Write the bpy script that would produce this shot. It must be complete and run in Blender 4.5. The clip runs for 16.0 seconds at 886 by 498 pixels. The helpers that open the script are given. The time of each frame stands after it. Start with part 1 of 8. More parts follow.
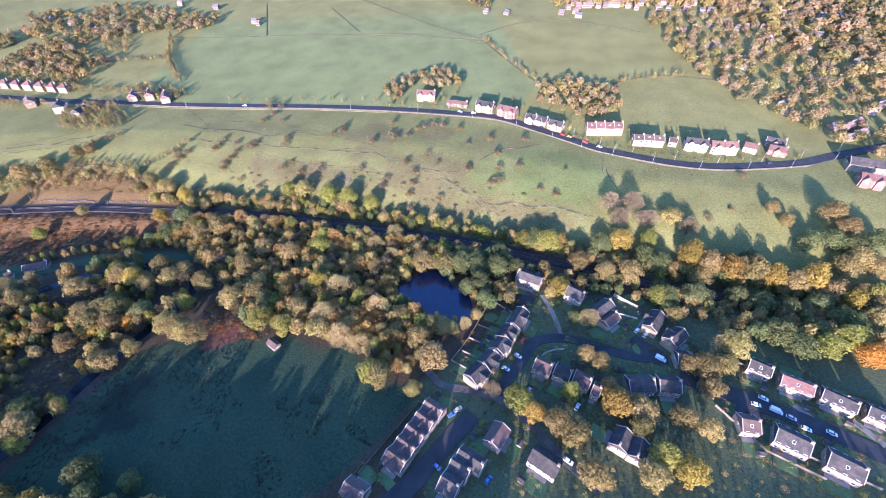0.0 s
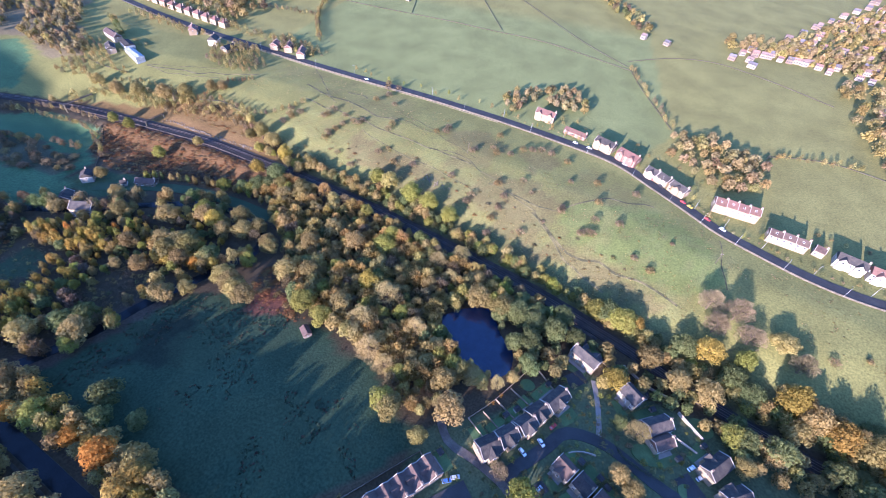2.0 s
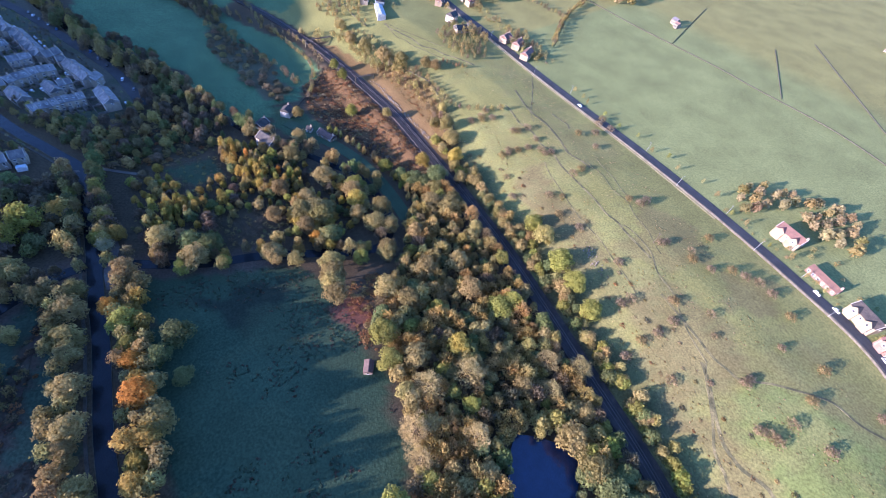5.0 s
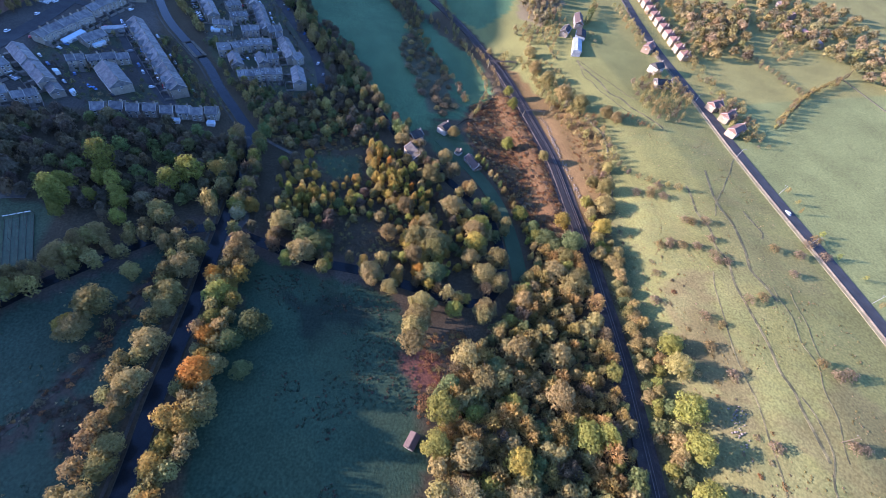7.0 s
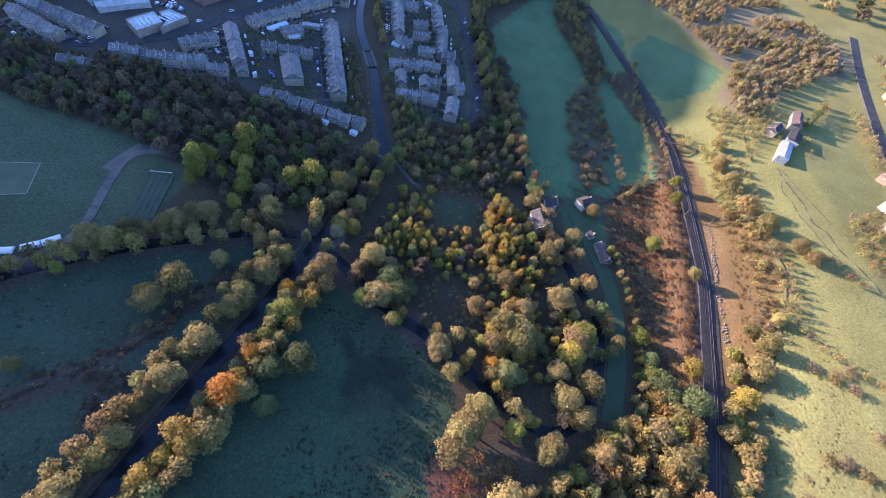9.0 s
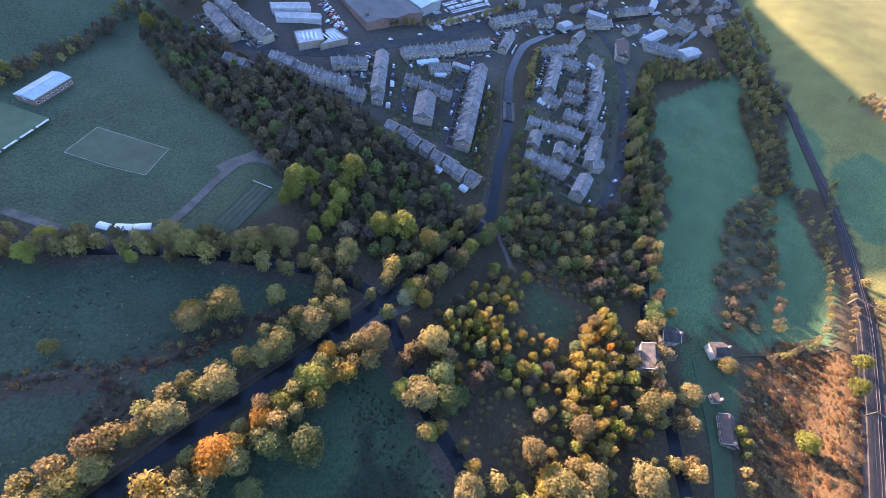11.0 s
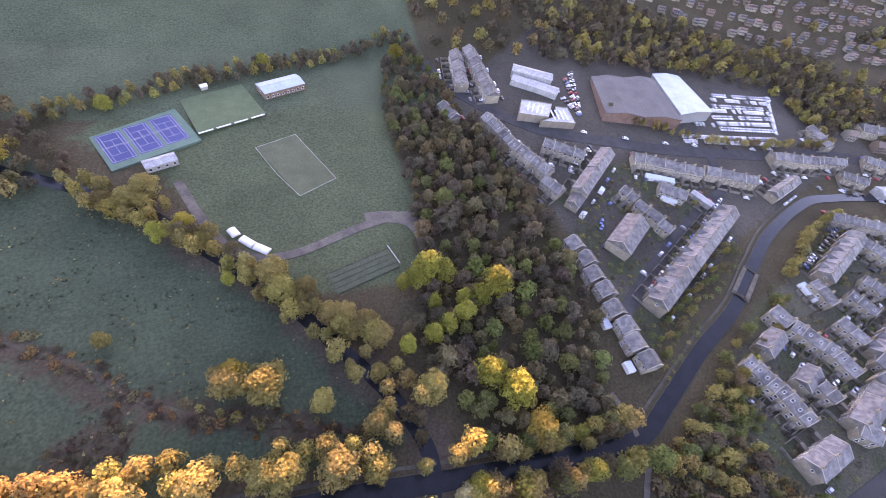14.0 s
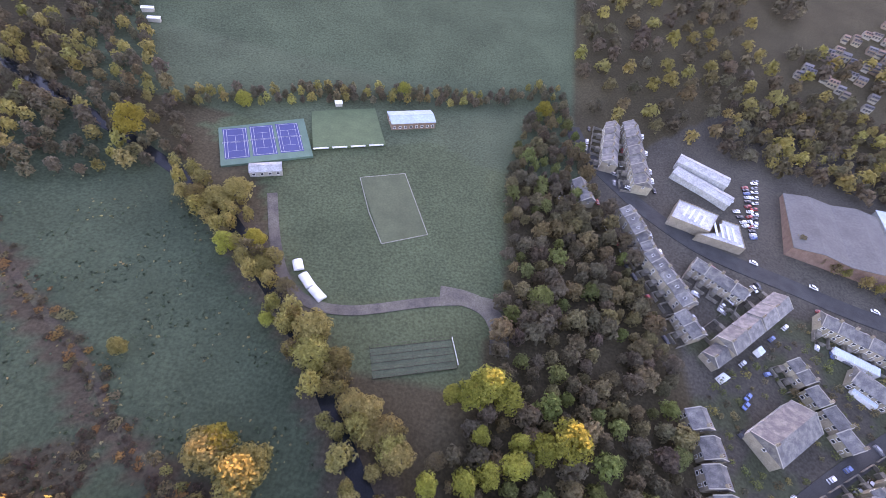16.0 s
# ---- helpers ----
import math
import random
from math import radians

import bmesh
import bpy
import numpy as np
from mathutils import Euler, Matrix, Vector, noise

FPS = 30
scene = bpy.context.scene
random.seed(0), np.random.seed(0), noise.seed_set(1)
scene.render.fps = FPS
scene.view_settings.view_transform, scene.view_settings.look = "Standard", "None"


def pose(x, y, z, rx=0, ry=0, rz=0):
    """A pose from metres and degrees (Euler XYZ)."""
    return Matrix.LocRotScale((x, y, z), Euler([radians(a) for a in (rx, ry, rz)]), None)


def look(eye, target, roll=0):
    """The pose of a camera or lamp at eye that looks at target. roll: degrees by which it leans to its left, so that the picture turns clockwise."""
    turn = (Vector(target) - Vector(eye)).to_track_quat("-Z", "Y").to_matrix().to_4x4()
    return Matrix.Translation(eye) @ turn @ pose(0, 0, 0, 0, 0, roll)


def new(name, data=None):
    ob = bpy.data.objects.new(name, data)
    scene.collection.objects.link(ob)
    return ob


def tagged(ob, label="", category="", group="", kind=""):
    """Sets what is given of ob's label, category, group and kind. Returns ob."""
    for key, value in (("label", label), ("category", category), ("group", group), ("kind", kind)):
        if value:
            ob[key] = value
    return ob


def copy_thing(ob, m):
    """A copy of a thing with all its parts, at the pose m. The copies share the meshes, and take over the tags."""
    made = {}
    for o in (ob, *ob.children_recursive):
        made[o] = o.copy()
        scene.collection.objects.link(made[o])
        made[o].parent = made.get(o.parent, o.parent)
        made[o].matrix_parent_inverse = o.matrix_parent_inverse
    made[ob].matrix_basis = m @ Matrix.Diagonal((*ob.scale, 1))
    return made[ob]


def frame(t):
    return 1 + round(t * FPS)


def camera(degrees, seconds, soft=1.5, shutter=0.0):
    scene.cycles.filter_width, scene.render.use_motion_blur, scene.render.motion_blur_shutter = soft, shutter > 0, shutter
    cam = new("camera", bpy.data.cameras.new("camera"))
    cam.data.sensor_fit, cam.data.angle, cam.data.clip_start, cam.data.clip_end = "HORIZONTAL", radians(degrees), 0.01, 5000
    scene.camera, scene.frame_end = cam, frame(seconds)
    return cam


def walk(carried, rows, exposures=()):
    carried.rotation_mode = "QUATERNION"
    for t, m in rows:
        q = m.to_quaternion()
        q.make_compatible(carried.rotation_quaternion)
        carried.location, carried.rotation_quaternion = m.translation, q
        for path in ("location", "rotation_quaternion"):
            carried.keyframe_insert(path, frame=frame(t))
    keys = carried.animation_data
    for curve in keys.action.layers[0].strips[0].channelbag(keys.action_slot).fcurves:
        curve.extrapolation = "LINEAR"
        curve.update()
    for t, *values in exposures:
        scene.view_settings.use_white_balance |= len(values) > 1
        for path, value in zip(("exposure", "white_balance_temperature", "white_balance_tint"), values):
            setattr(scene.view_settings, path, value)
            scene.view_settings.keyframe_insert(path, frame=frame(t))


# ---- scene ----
cam = camera(93.41, 16.0, soft=0.5)
PATH = [
    (0, (-2.41, -5.27, 195.811), (-2.414, -3.752, 194.509), 0.2),
    (0.5, (1.327, 0.746, 198.408), (1.212, 2.254, 197.099), 2.1),
    (1, (3.095, 8.474, 200.32), (2.883, 9.961, 198.999), 4.3),
    (1.5, (3.286, 17.426, 201.646), (2.992, 18.884, 200.309), 6.6),
    (2, (2.193, 27.183, 202.473), (1.821, 28.604, 201.116), 8.8),
    (2.5, (0.023, 37.382, 202.875), (-0.425, 38.76, 201.497), 10.7),
    (3, (-3.08, 47.715, 202.916), (-3.606, 49.043, 201.517), 12.3),
    (3.5, (-7.027, 57.922, 202.65), (-7.638, 59.188, 201.228), 13.6),
    (4, (-11.766, 67.782, 202.122), (-12.471, 68.974, 200.68), 14.6),
    (6.3, (-43.342, 104.242, 197.163), (-44.443, 104.903, 195.63), 15.6),
    (6.5, (-46.83, 106.503, 196.574), (-47.955, 107.111, 195.036), 15.6),
    (7, (-56.041, 111.414, 195.003), (-57.217, 111.887, 193.455), 15.8),
    (7.5, (-65.911, 115.232, 193.297), (-67.123, 115.569, 191.742), 16.0),
    (8, (-76.373, 117.925, 191.457), (-77.608, 118.127, 189.896), 16.2),
    (8.5, (-87.335, 119.468, 189.482), (-88.58, 119.537, 187.918), 16.3),
    (9, (-98.684, 119.851, 187.372), (-99.925, 119.791, 185.804), 16.5),
    (11.3, (-151.594, 106.814, 175.889), (-152.685, 106.202, 174.328), 15.8),
    (11.5, (-155.903, 104.576, 174.756), (-156.969, 103.92, 173.195), 15.8),
    (12, (-166.219, 98.263, 171.837), (-167.216, 97.502, 170.279), 15.4),
    (12.5, (-175.754, 90.98, 168.805), (-176.669, 90.115, 167.251), 15.0),
    (13, (-184.366, 82.802, 165.679), (-185.183, 81.84, 164.127), 14.6),
    (13.5, (-191.951, 73.828, 162.479), (-192.658, 72.78, 160.928), 14.3),
    (14, (-198.452, 64.176, 159.233), (-199.043, 63.056, 157.686), 14.0),
    (14.5, (-203.879, 53.99, 155.979), (-204.348, 52.811, 154.433), 14.0),
    (15, (-208.318, 43.446, 152.756), (-208.659, 42.219, 151.214), 13.9),
    (15.5, (-211.954, 32.75, 149.618), (-212.168, 31.488, 148.081), 14.1),
    (16, (-215.088, 22.15, 146.622), (-215.183, 20.862, 145.095), 14.2),
]
walk(cam, [(t, look(eye, target, roll)) for t, eye, target, roll in PATH],
     exposures=[(0.0, 2.66, 5350, 38), (4.0, 2.63, 5400, 39), (6.5, 2.63, 5550, 37), (9.0, 2.68, 6050, 38), (11.5, 3.4, 7500, 41), (12.5, 3.76, 9200, 54), (14.3, 4.0, 11600, 60), (16.0, 4.02, 11600, 57)])

# ---- daylight ----
SUN_AZ, SUN_EL = 195.0, 8.5          # compass heading of the sun and its height, degrees
sun_dir = Vector((math.sin(radians(SUN_AZ)) * math.cos(radians(SUN_EL)),
                  math.cos(radians(SUN_AZ)) * math.cos(radians(SUN_EL)), math.sin(radians(SUN_EL))))
world = bpy.data.worlds.new("sky")
scene.world = world
world.use_nodes = True
wn = world.node_tree.nodes
sky = wn.new("ShaderNodeTexSky")
sky.sky_type, sky.sun_disc = "NISHITA", False
sky.sun_elevation, sky.sun_rotation = radians(SUN_EL), radians(SUN_AZ)
sky.air_density, sky.dust_density, sky.ozone_density = 1.0, 0.6, 4.0
world.node_tree.links.new(sky.outputs["Color"], wn["Background"].inputs["Color"])
wn["Background"].inputs["Strength"].default_value = 0.15
sun = bpy.data.lights.new("sun", "SUN")
sun.energy, sun.angle, sun.color = 3.5, radians(0.5), (1.0, 0.85, 0.68)
new("sun", sun).matrix_world = look(sun_dir * 1000, (0, 0, 0))


# ---- materials ----
def material(name, colour, rough=0.85, vary=0.25, scale=0.4, fine=4.0, bump=0.0, metal=0.0, second=None,
             rand=0.0, attr=None, spec=0.3, grain=None, translucent=0.0, bump_scale=None):
    """A surface with variation at two scales (metres); second: a colour that patches turn to; rand: spread from object to object."""
    m = bpy.data.materials.new(name)
    m.use_nodes = True
    nt = m.node_tree
    n, l = nt.nodes, nt.links
    b = n["Principled BSDF"]
    b.inputs["Roughness"].default_value, b.inputs["Metallic"].default_value = rough, metal
    b.inputs["Specular IOR Level"].default_value = spec
    geo = n.new("ShaderNodeNewGeometry")

    def noise_at(s, detail):
        t = n.new("ShaderNodeTexNoise")
        t.inputs["Scale"].default_value, t.inputs["Detail"].default_value = s, detail
        l.new(geo.outputs["Position"], t.inputs["Vector"])
        return t

    def mix(kind, fac, a, c):
        x = n.new("ShaderNodeMix")
        x.data_type, x.blend_type = "RGBA", kind
        for sock, v in ((x.inputs[0], fac), (x.inputs[6], a), (x.inputs[7], c)):
            if hasattr(v, "links"):
                l.new(v, sock)
            else:
                sock.default_value = v if isinstance(v, float) else (*v, 1.0)
        return x.outputs[2]

    def ramp(src, lo, hi, frm=0.3, to=0.7):
        r = n.new("ShaderNodeMapRange")
        r.inputs[1].default_value, r.inputs[2].default_value = frm, to
        r.inputs[3].default_value, r.inputs[4].default_value = lo, hi
        l.new(src, r.inputs[0])
        return r.outputs[0]

    if attr:
        a = n.new("ShaderNodeAttribute")
        a.attribute_name = attr
        col = a.outputs["Color"]
    else:
        col = mix("MIX", 0.0, colour, colour)
    big, small = noise_at(scale, 5.0), noise_at(fine, 4.0)
    if second:
        col = mix("MIX", ramp(big.outputs["Fac"], 0.0, 1.0, 0.42, 0.62), col, second)
    g = n.new("ShaderNodeCombineColor")
    for k in range(3):
        l.new(ramp(big.outputs["Fac"], 1 - vary, 1 + vary), g.inputs[k])
    col = mix("MULTIPLY", 1.0, col, g.outputs[0])
    g = n.new("ShaderNodeCombineColor")
    for k in range(3):
        l.new(ramp(small.outputs["Fac"], 1 - (grain or vary), 1 + (grain or vary)), g.inputs[k])
    col = mix("MULTIPLY", 1.0, col, g.outputs[0])
    if rand:
        info = n.new("ShaderNodeObjectInfo")
        hsv = n.new("ShaderNodeHueSaturation")
        l.new(ramp(info.outputs["Random"], 0.5 - 0.02 * rand, 0.5 + 0.02 * rand, 0.0, 1.0), hsv.inputs["Hue"])
        mul = n.new("ShaderNodeMath")
        mul.operation = "MULTIPLY"
        mul.inputs[1].default_value = 7.31
        l.new(info.outputs["Random"], mul.inputs[0])
        fr = n.new("ShaderNodeMath")
        fr.operation = "FRACT"
        l.new(mul.outputs[0], fr.inputs[0])
        l.new(ramp(fr.outputs[0], 1 - 0.4 * rand, 1 + 0.4 * rand, 0.0, 1.0), hsv.inputs["Value"])
        l.new(col, hsv.inputs["Color"])
        col = hsv.outputs[0]
    l.new(col, b.inputs["Base Color"])
    if bump:
        bn = n.new("ShaderNodeBump")
        bn.inputs["Strength"].default_value, bn.inputs["Distance"].default_value = 0.6, bump
        src = noise_at(bump_scale, 5.0) if bump_scale else small
        l.new(src.outputs["Fac"], bn.inputs["Height"])
        l.new(bn.outputs[0], b.inputs["Normal"])
    if translucent:
        tr = n.new("ShaderNodeBsdfTranslucent")
        l.new(col, tr.inputs["Color"])
        ms = n.new("ShaderNodeMixShader")
        ms.inputs[0].default_value = translucent
        l.new(b.outputs[0], ms.inputs[1])
        l.new(tr.outputs[0], ms.inputs[2])
        l.new(ms.outputs[0], n["Material Output"].inputs["Surface"])
    return m


M = {
    "ground": material("ground_cover", (0.1, 0.14, 0.05), 0.95, 0.16, 0.035, 0.9, bump=0.28, attr="cover", spec=0.1, bump_scale=1.1, grain=0.3),
    "asphalt": material("asphalt", (0.05, 0.05, 0.048), 0.9, 0.2, 0.15, 3.0, spec=0.12),
    "lane": material("worn_lane", (0.095, 0.082, 0.07), 0.95, 0.25, 0.2, 2.0, second=(0.1, 0.09, 0.07)),
    "water": material("still_water", (0.012, 0.015, 0.017), 0.14, 0.2, 0.2, 2.0, spec=0.16),
    "ballast": material("rail_ballast", (0.04, 0.034, 0.03), 0.95, 0.3, 0.3, 3.0, bump=0.1),
    "rail": material("rail_steel", (0.2, 0.17, 0.15), 0.5, 0.1, 0.5, 3.0, metal=0.9),
    "stone": material("buff_sandstone", (0.25, 0.205, 0.15), 0.9, 0.2, 0.3, 2.2, rand=0.5),
    "pale": material("pale_render", (0.23, 0.18, 0.115), 0.9, 0.18, 0.3, 2.0, rand=0.3),
    "brick": material("red_brick", (0.2, 0.12, 0.09), 0.9, 0.18, 0.4, 3.0, rand=0.4),
    # town copy of the slate, its colour lightened to stand in for haze
    "town_slate": material("grey_slate_paled_for_haze", (0.115, 0.112, 0.112), 0.6, 0.25, 0.4, 2.5, spec=0.22, rand=0.6, second=(0.15, 0.14, 0.13)),
    "slate": material("grey_slate", (0.058, 0.054, 0.052), 0.9, 0.25, 0.4, 2.5, spec=0.04, rand=0.45, second=(0.066, 0.058, 0.05)),
    "tile": material("red_clay_tile", (0.14, 0.076, 0.058), 0.8, 0.2, 0.5, 3.0, rand=0.4),
    "brown_tile": material("brown_tile", (0.085, 0.056, 0.045), 0.8, 0.2, 0.5, 3.0, rand=0.4),
    "glass": material("window_glass", (0.03, 0.035, 0.04), 0.1, 0.1, 1.0, 3.0, spec=0.6),
    "white": material("white_paint", (0.66, 0.65, 0.62), 0.6, 0.1, 0.5, 3.0),
    "wall": material("dry_stone_wall", (0.095, 0.083, 0.062), 0.95, 0.3, 0.4, 1.6, bump=0.1),
    "bark": material("bark", (0.09, 0.07, 0.05), 0.95, 0.3, 0.6, 3.0),
    "wood": material("weathered_wood", (0.2, 0.16, 0.12), 0.9, 0.25, 0.6, 4.0),
    "mossy": material("mossy_field_wall", (0.06, 0.055, 0.035), 0.95, 0.3, 0.4, 1.6),
    "tyre": material("tyre_rubber", (0.02, 0.02, 0.02), 0.9, 0.1),
    "steel": material("galvanised_steel", (0.3, 0.31, 0.3), 0.65, 0.2, 0.3, 1.2, metal=0.15),
}
LEAF = {
    "olive": material("leaves_olive", (0.27, 0.218, 0.076), 0.8, 0.2, 0.25, 1.5, grain=0.32, rand=0.8, translucent=0.5, spec=0.1),
    "brown": material("leaves_brown", (0.258, 0.2, 0.074), 0.85, 0.2, 0.25, 1.5, grain=0.32, rand=0.7, translucent=0.5, spec=0.1),
    "gold": material("leaves_gold", (0.31, 0.222, 0.05), 0.8, 0.2, 0.25, 1.5, grain=0.32, rand=0.7, translucent=0.5, spec=0.1),
    "lime": material("leaves_lime", (0.235, 0.228, 0.052), 0.8, 0.2, 0.25, 1.5, grain=0.32, rand=0.6, translucent=0.5, spec=0.1),
    "green": material("leaves_green", (0.13, 0.15, 0.055), 0.8, 0.2, 0.25, 1.5, grain=0.32, rand=0.7, translucent=0.5, spec=0.1),
    "orange": material("leaves_orange", (0.4, 0.19, 0.035), 0.8, 0.2, 0.25, 1.5, grain=0.32, rand=0.5, translucent=0.5, spec=0.1),
    "twig": material("bare_twigs", (0.165, 0.13, 0.07), 0.9, 0.2, 0.25, 1.5, grain=0.32, rand=0.6, spec=0.1),
    "tan": material("tan_twigs_and_leaves", (0.345, 0.276, 0.112), 0.85, 0.2, 0.25, 1.5, grain=0.32, rand=0.6, translucent=0.35, spec=0.1),
    "pale": material("leaves_pale_cream", (0.42, 0.38, 0.2), 0.85, 0.2, 0.25, 1.5, grain=0.32, rand=0.3, translucent=0.5, spec=0.1),
    "conifer": material("dark_needles", (0.055, 0.085, 0.042), 0.85, 0.25, 0.25, 1.5, grain=0.32, rand=0.4, spec=0.1),
}


# ---- mesh helpers ----
def mesh_object(name, verts, faces, mats, parent=None, label="", slots=None):
    me = bpy.data.meshes.new(name)
    me.from_pydata([tuple(v) for v in verts], [], [tuple(f) for f in faces])
    for m in mats if isinstance(mats, (list, tuple)) else [mats]:
        me.materials.append(m)
    if slots is not None:
        me.polygons.foreach_set("material_index", slots)
    me.update()
    ob = new(name, me)
    if parent:
        ob.parent = parent
    if label:
        ob["label"] = label
    return ob


def part(name, bm, mats, parent=None, label=""):
    me = bpy.data.meshes.new(name)
    bm.to_mesh(me)
    bm.free()
    for m in mats if isinstance(mats, (list, tuple)) else [mats]:
        me.materials.append(m)
    ob = new(name, me)
    if parent:
        ob.parent = parent
    if label:
        ob["label"] = label
    return ob


def box(bm, x0, x1, y0, y1, z0, z1, slot=0, m=None):
    vs = [bm.verts.new((x, y, z)) for z in (z0, z1) for x, y in ((x0, y0), (x1, y0), (x1, y1), (x0, y1))]
    if m is not None:
        for v in vs:
            v.co = m @ v.co
    for f in ((3, 2, 1, 0), (4, 5, 6, 7), (0, 1, 5, 4), (1, 2, 6, 5), (2, 3, 7, 6), (3, 0, 4, 7)):
        bm.faces.new([vs[i] for i in f]).material_index = slot
    return vs


def empty(name):
    ob = new(name)
    ob.empty_display_size = 1.0
    return ob


# ---- terrain ----
RAIL = [(-2500, -500), (-1400, -120), (-1000, 36), (-798, 120), (-682, 177), (-628, 199), (-530, 237), (-490, 250), (-450, 259), (-423, 265), (-385, 269),
        (-340, 272), (-290, 274), (-240, 270), (-200, 266), (-165, 261), (-120, 254), (-75, 244), (-35, 235), (2, 227), (33, 218), (60, 209), (78, 203),
        (130, 183), (220, 162), (400, 140), (700, 120), (3000, 0)]
RAIL_X, RAIL_Y = [p[0] for p in RAIL], [p[1] for p in RAIL]


def height(x, y):
    """The lie of the land: a valley floor, a field slope to the north, a wooded ridge to the south."""
    x, y = np.asarray(x, float), np.asarray(y, float)
    z = np.interp(x, [-4500, -900, -600, -400, -300, -230, -100, 0, 100, 250, 500, 1500, 4500],
                  [160, 0, -12, -11, -10, -8, -2, 1, 5, 9, 14, 60, 150])
    z = z + 0.04 * np.clip(60 - y, 0, 120) + 0.085 * np.clip(-60 - y, 0, 180) * np.clip((-250 - x) / 120, 0, 1)
    w = np.exp(-(((x + 178) / 124) ** 4 + ((y + 110) / 95) ** 4))
    z = z * (1 - w) - 3 * w
    z = z + np.interp(-y, [240, 700, 1000, 4500], [0, RIDGE, RIDGE * 1.02, RIDGE * 1.2]) * np.interp(x, [-1200, -1128, -1090, -1015, -930, -866, -827, -757, -732, -650, -430, -340, -240, -100, 400],
                                                                                                              [0.8, 0.85, 0.94, 1.1, 1.32, 1.41, 1.42, 1.32, 1.2, 1.14, 0.97, 1.0, 1.07, 1.08, 1.12])
    s = y - np.interp(x, RAIL_X, RAIL_Y)
    rail = np.interp(x, [-800, -500, -270, -60, 100, 400], [-6, -5, -2, 3.5, 4.5, 8])
    k = np.clip((s + 30) / 30, 0, 1)
    north = np.interp(s, [-10, 8, 24, 42, 66, 90, 150, 400, 900, 2000, 4500], [0, 0.5, 6.5, 14.5, 22, 27, 32, 64, 118, 170, 230])
    crest = 3.4 * np.exp(-((s + 13) / 6.0) ** 2) * np.clip((x + 440) / 25, 0, 1) * np.clip((-195 - x) / 25, 0, 1)
    return z * (1 - k) + rail * k + north + crest


RIDGE = 114.0


def axis(lo, hi, step, far):
    core = list(np.arange(lo, hi + step / 2, step))
    out, d = [], step
    edge = core[-1]
    while edge < far:
        d *= 1.22
        edge += d
        out.append(min(edge, far))
    back, d, edge = [], step, core[0]
    while edge > -far:
        d *= 1.22
        edge -= d
        back.append(max(edge, -far))
    return np.array(back[::-1] + core + out)


GX, GY = axis(-620, 420, 4.0, 4500), axis(-260, 480, 4.0, 4500)
GZ = height(*np.meshgrid(GX, GY, indexing="ij"))


def ground_z(x, y):
    """The height of the ground sheet."""
    i = int(np.clip(np.searchsorted(GX, x) - 1, 0, len(GX) - 2))
    j = int(np.clip(np.searchsorted(GY, y) - 1, 0, len(GY) - 2))
    u, v = (x - GX[i]) / (GX[i + 1] - GX[i]), (y - GY[j]) / (GY[j + 1] - GY[j])
    return float((GZ[i, j] * (1 - u) + GZ[i + 1, j] * u) * (1 - v) + (GZ[i, j + 1] * (1 - u) + GZ[i + 1, j + 1] * u) * v)


def inside(poly, x, y):
    """Which of the points lie in a polygon."""
    x, y = np.asarray(x, float), np.asarray(y, float)
    res = np.zeros(np.broadcast(x, y).shape, bool)
    for (x0, y0), (x1, y1) in zip(poly, poly[1:] + poly[:1]):
        if y0 != y1:
            res ^= ((y0 > y) != (y1 > y)) & (x < (x1 - x0) * (y - y0) / (y1 - y0) + x0)
    return res


def along(line, step):
    """Points every step metres along a line smoothed through its points, with headings."""
    p = np.array(line, float)
    q = [p[0]]
    for k in range(len(p) - 1):
        a, b, c, d = p[max(k - 1, 0)], p[k], p[k + 1], p[min(k + 2, len(p) - 1)]
        n = max(2, int(np.linalg.norm(c - b) / step))
        for t in np.linspace(0, 1, n + 1)[1:]:
            q.append(0.5 * (2 * b + (c - a) * t + (2 * a - 5 * b + 4 * c - d) * t * t + (3 * b - a - 3 * c + d) * t ** 3))
    q = np.array(q)
    g = np.gradient(q, axis=0)
    return q, g / np.linalg.norm(g, axis=1)[:, None]


def ribbon(name, line, width, mat, lift=0.15, thick=0.6, step=4.0, shift=0.0, label="", category="", kind="structure", parent=None, level=None):
    """A strip of that width along a line, laid on the ground."""
    q, g = along(line, step)
    n = np.stack([g[:, 1], -g[:, 0]], 1)
    across = np.linspace(-0.5, 0.5, max(2, int(width / 4) + 1))
    verts, faces = [], []
    k = len(across)
    for p, d in zip(q, n):
        rowz = [(p + d * (shift + a * width)) for a in across]
        zs = [ground_z(*r) for r in rowz]
        for r, z in zip(rowz, zs):
            verts.append((r[0], r[1], (max(zs) if level is None else z) + lift))
        for r in (rowz[0], rowz[-1]):
            verts.append((r[0], r[1], min(zs) + lift - thick))
    w = k + 2
    for i in range(len(q) - 1):
        a, b = i * w, (i + 1) * w
        for j in range(k - 1):
            faces.append((a + j, b + j, b + j + 1, a + j + 1))
        faces.append((a + k, b + k, b, a))
        faces.append((a + k - 1, b + k - 1, b + k + 1, a + k + 1))
    ob = mesh_object(name, verts, faces, mat, parent)
    return ob if parent else tagged(ob, label, category, kind=kind)


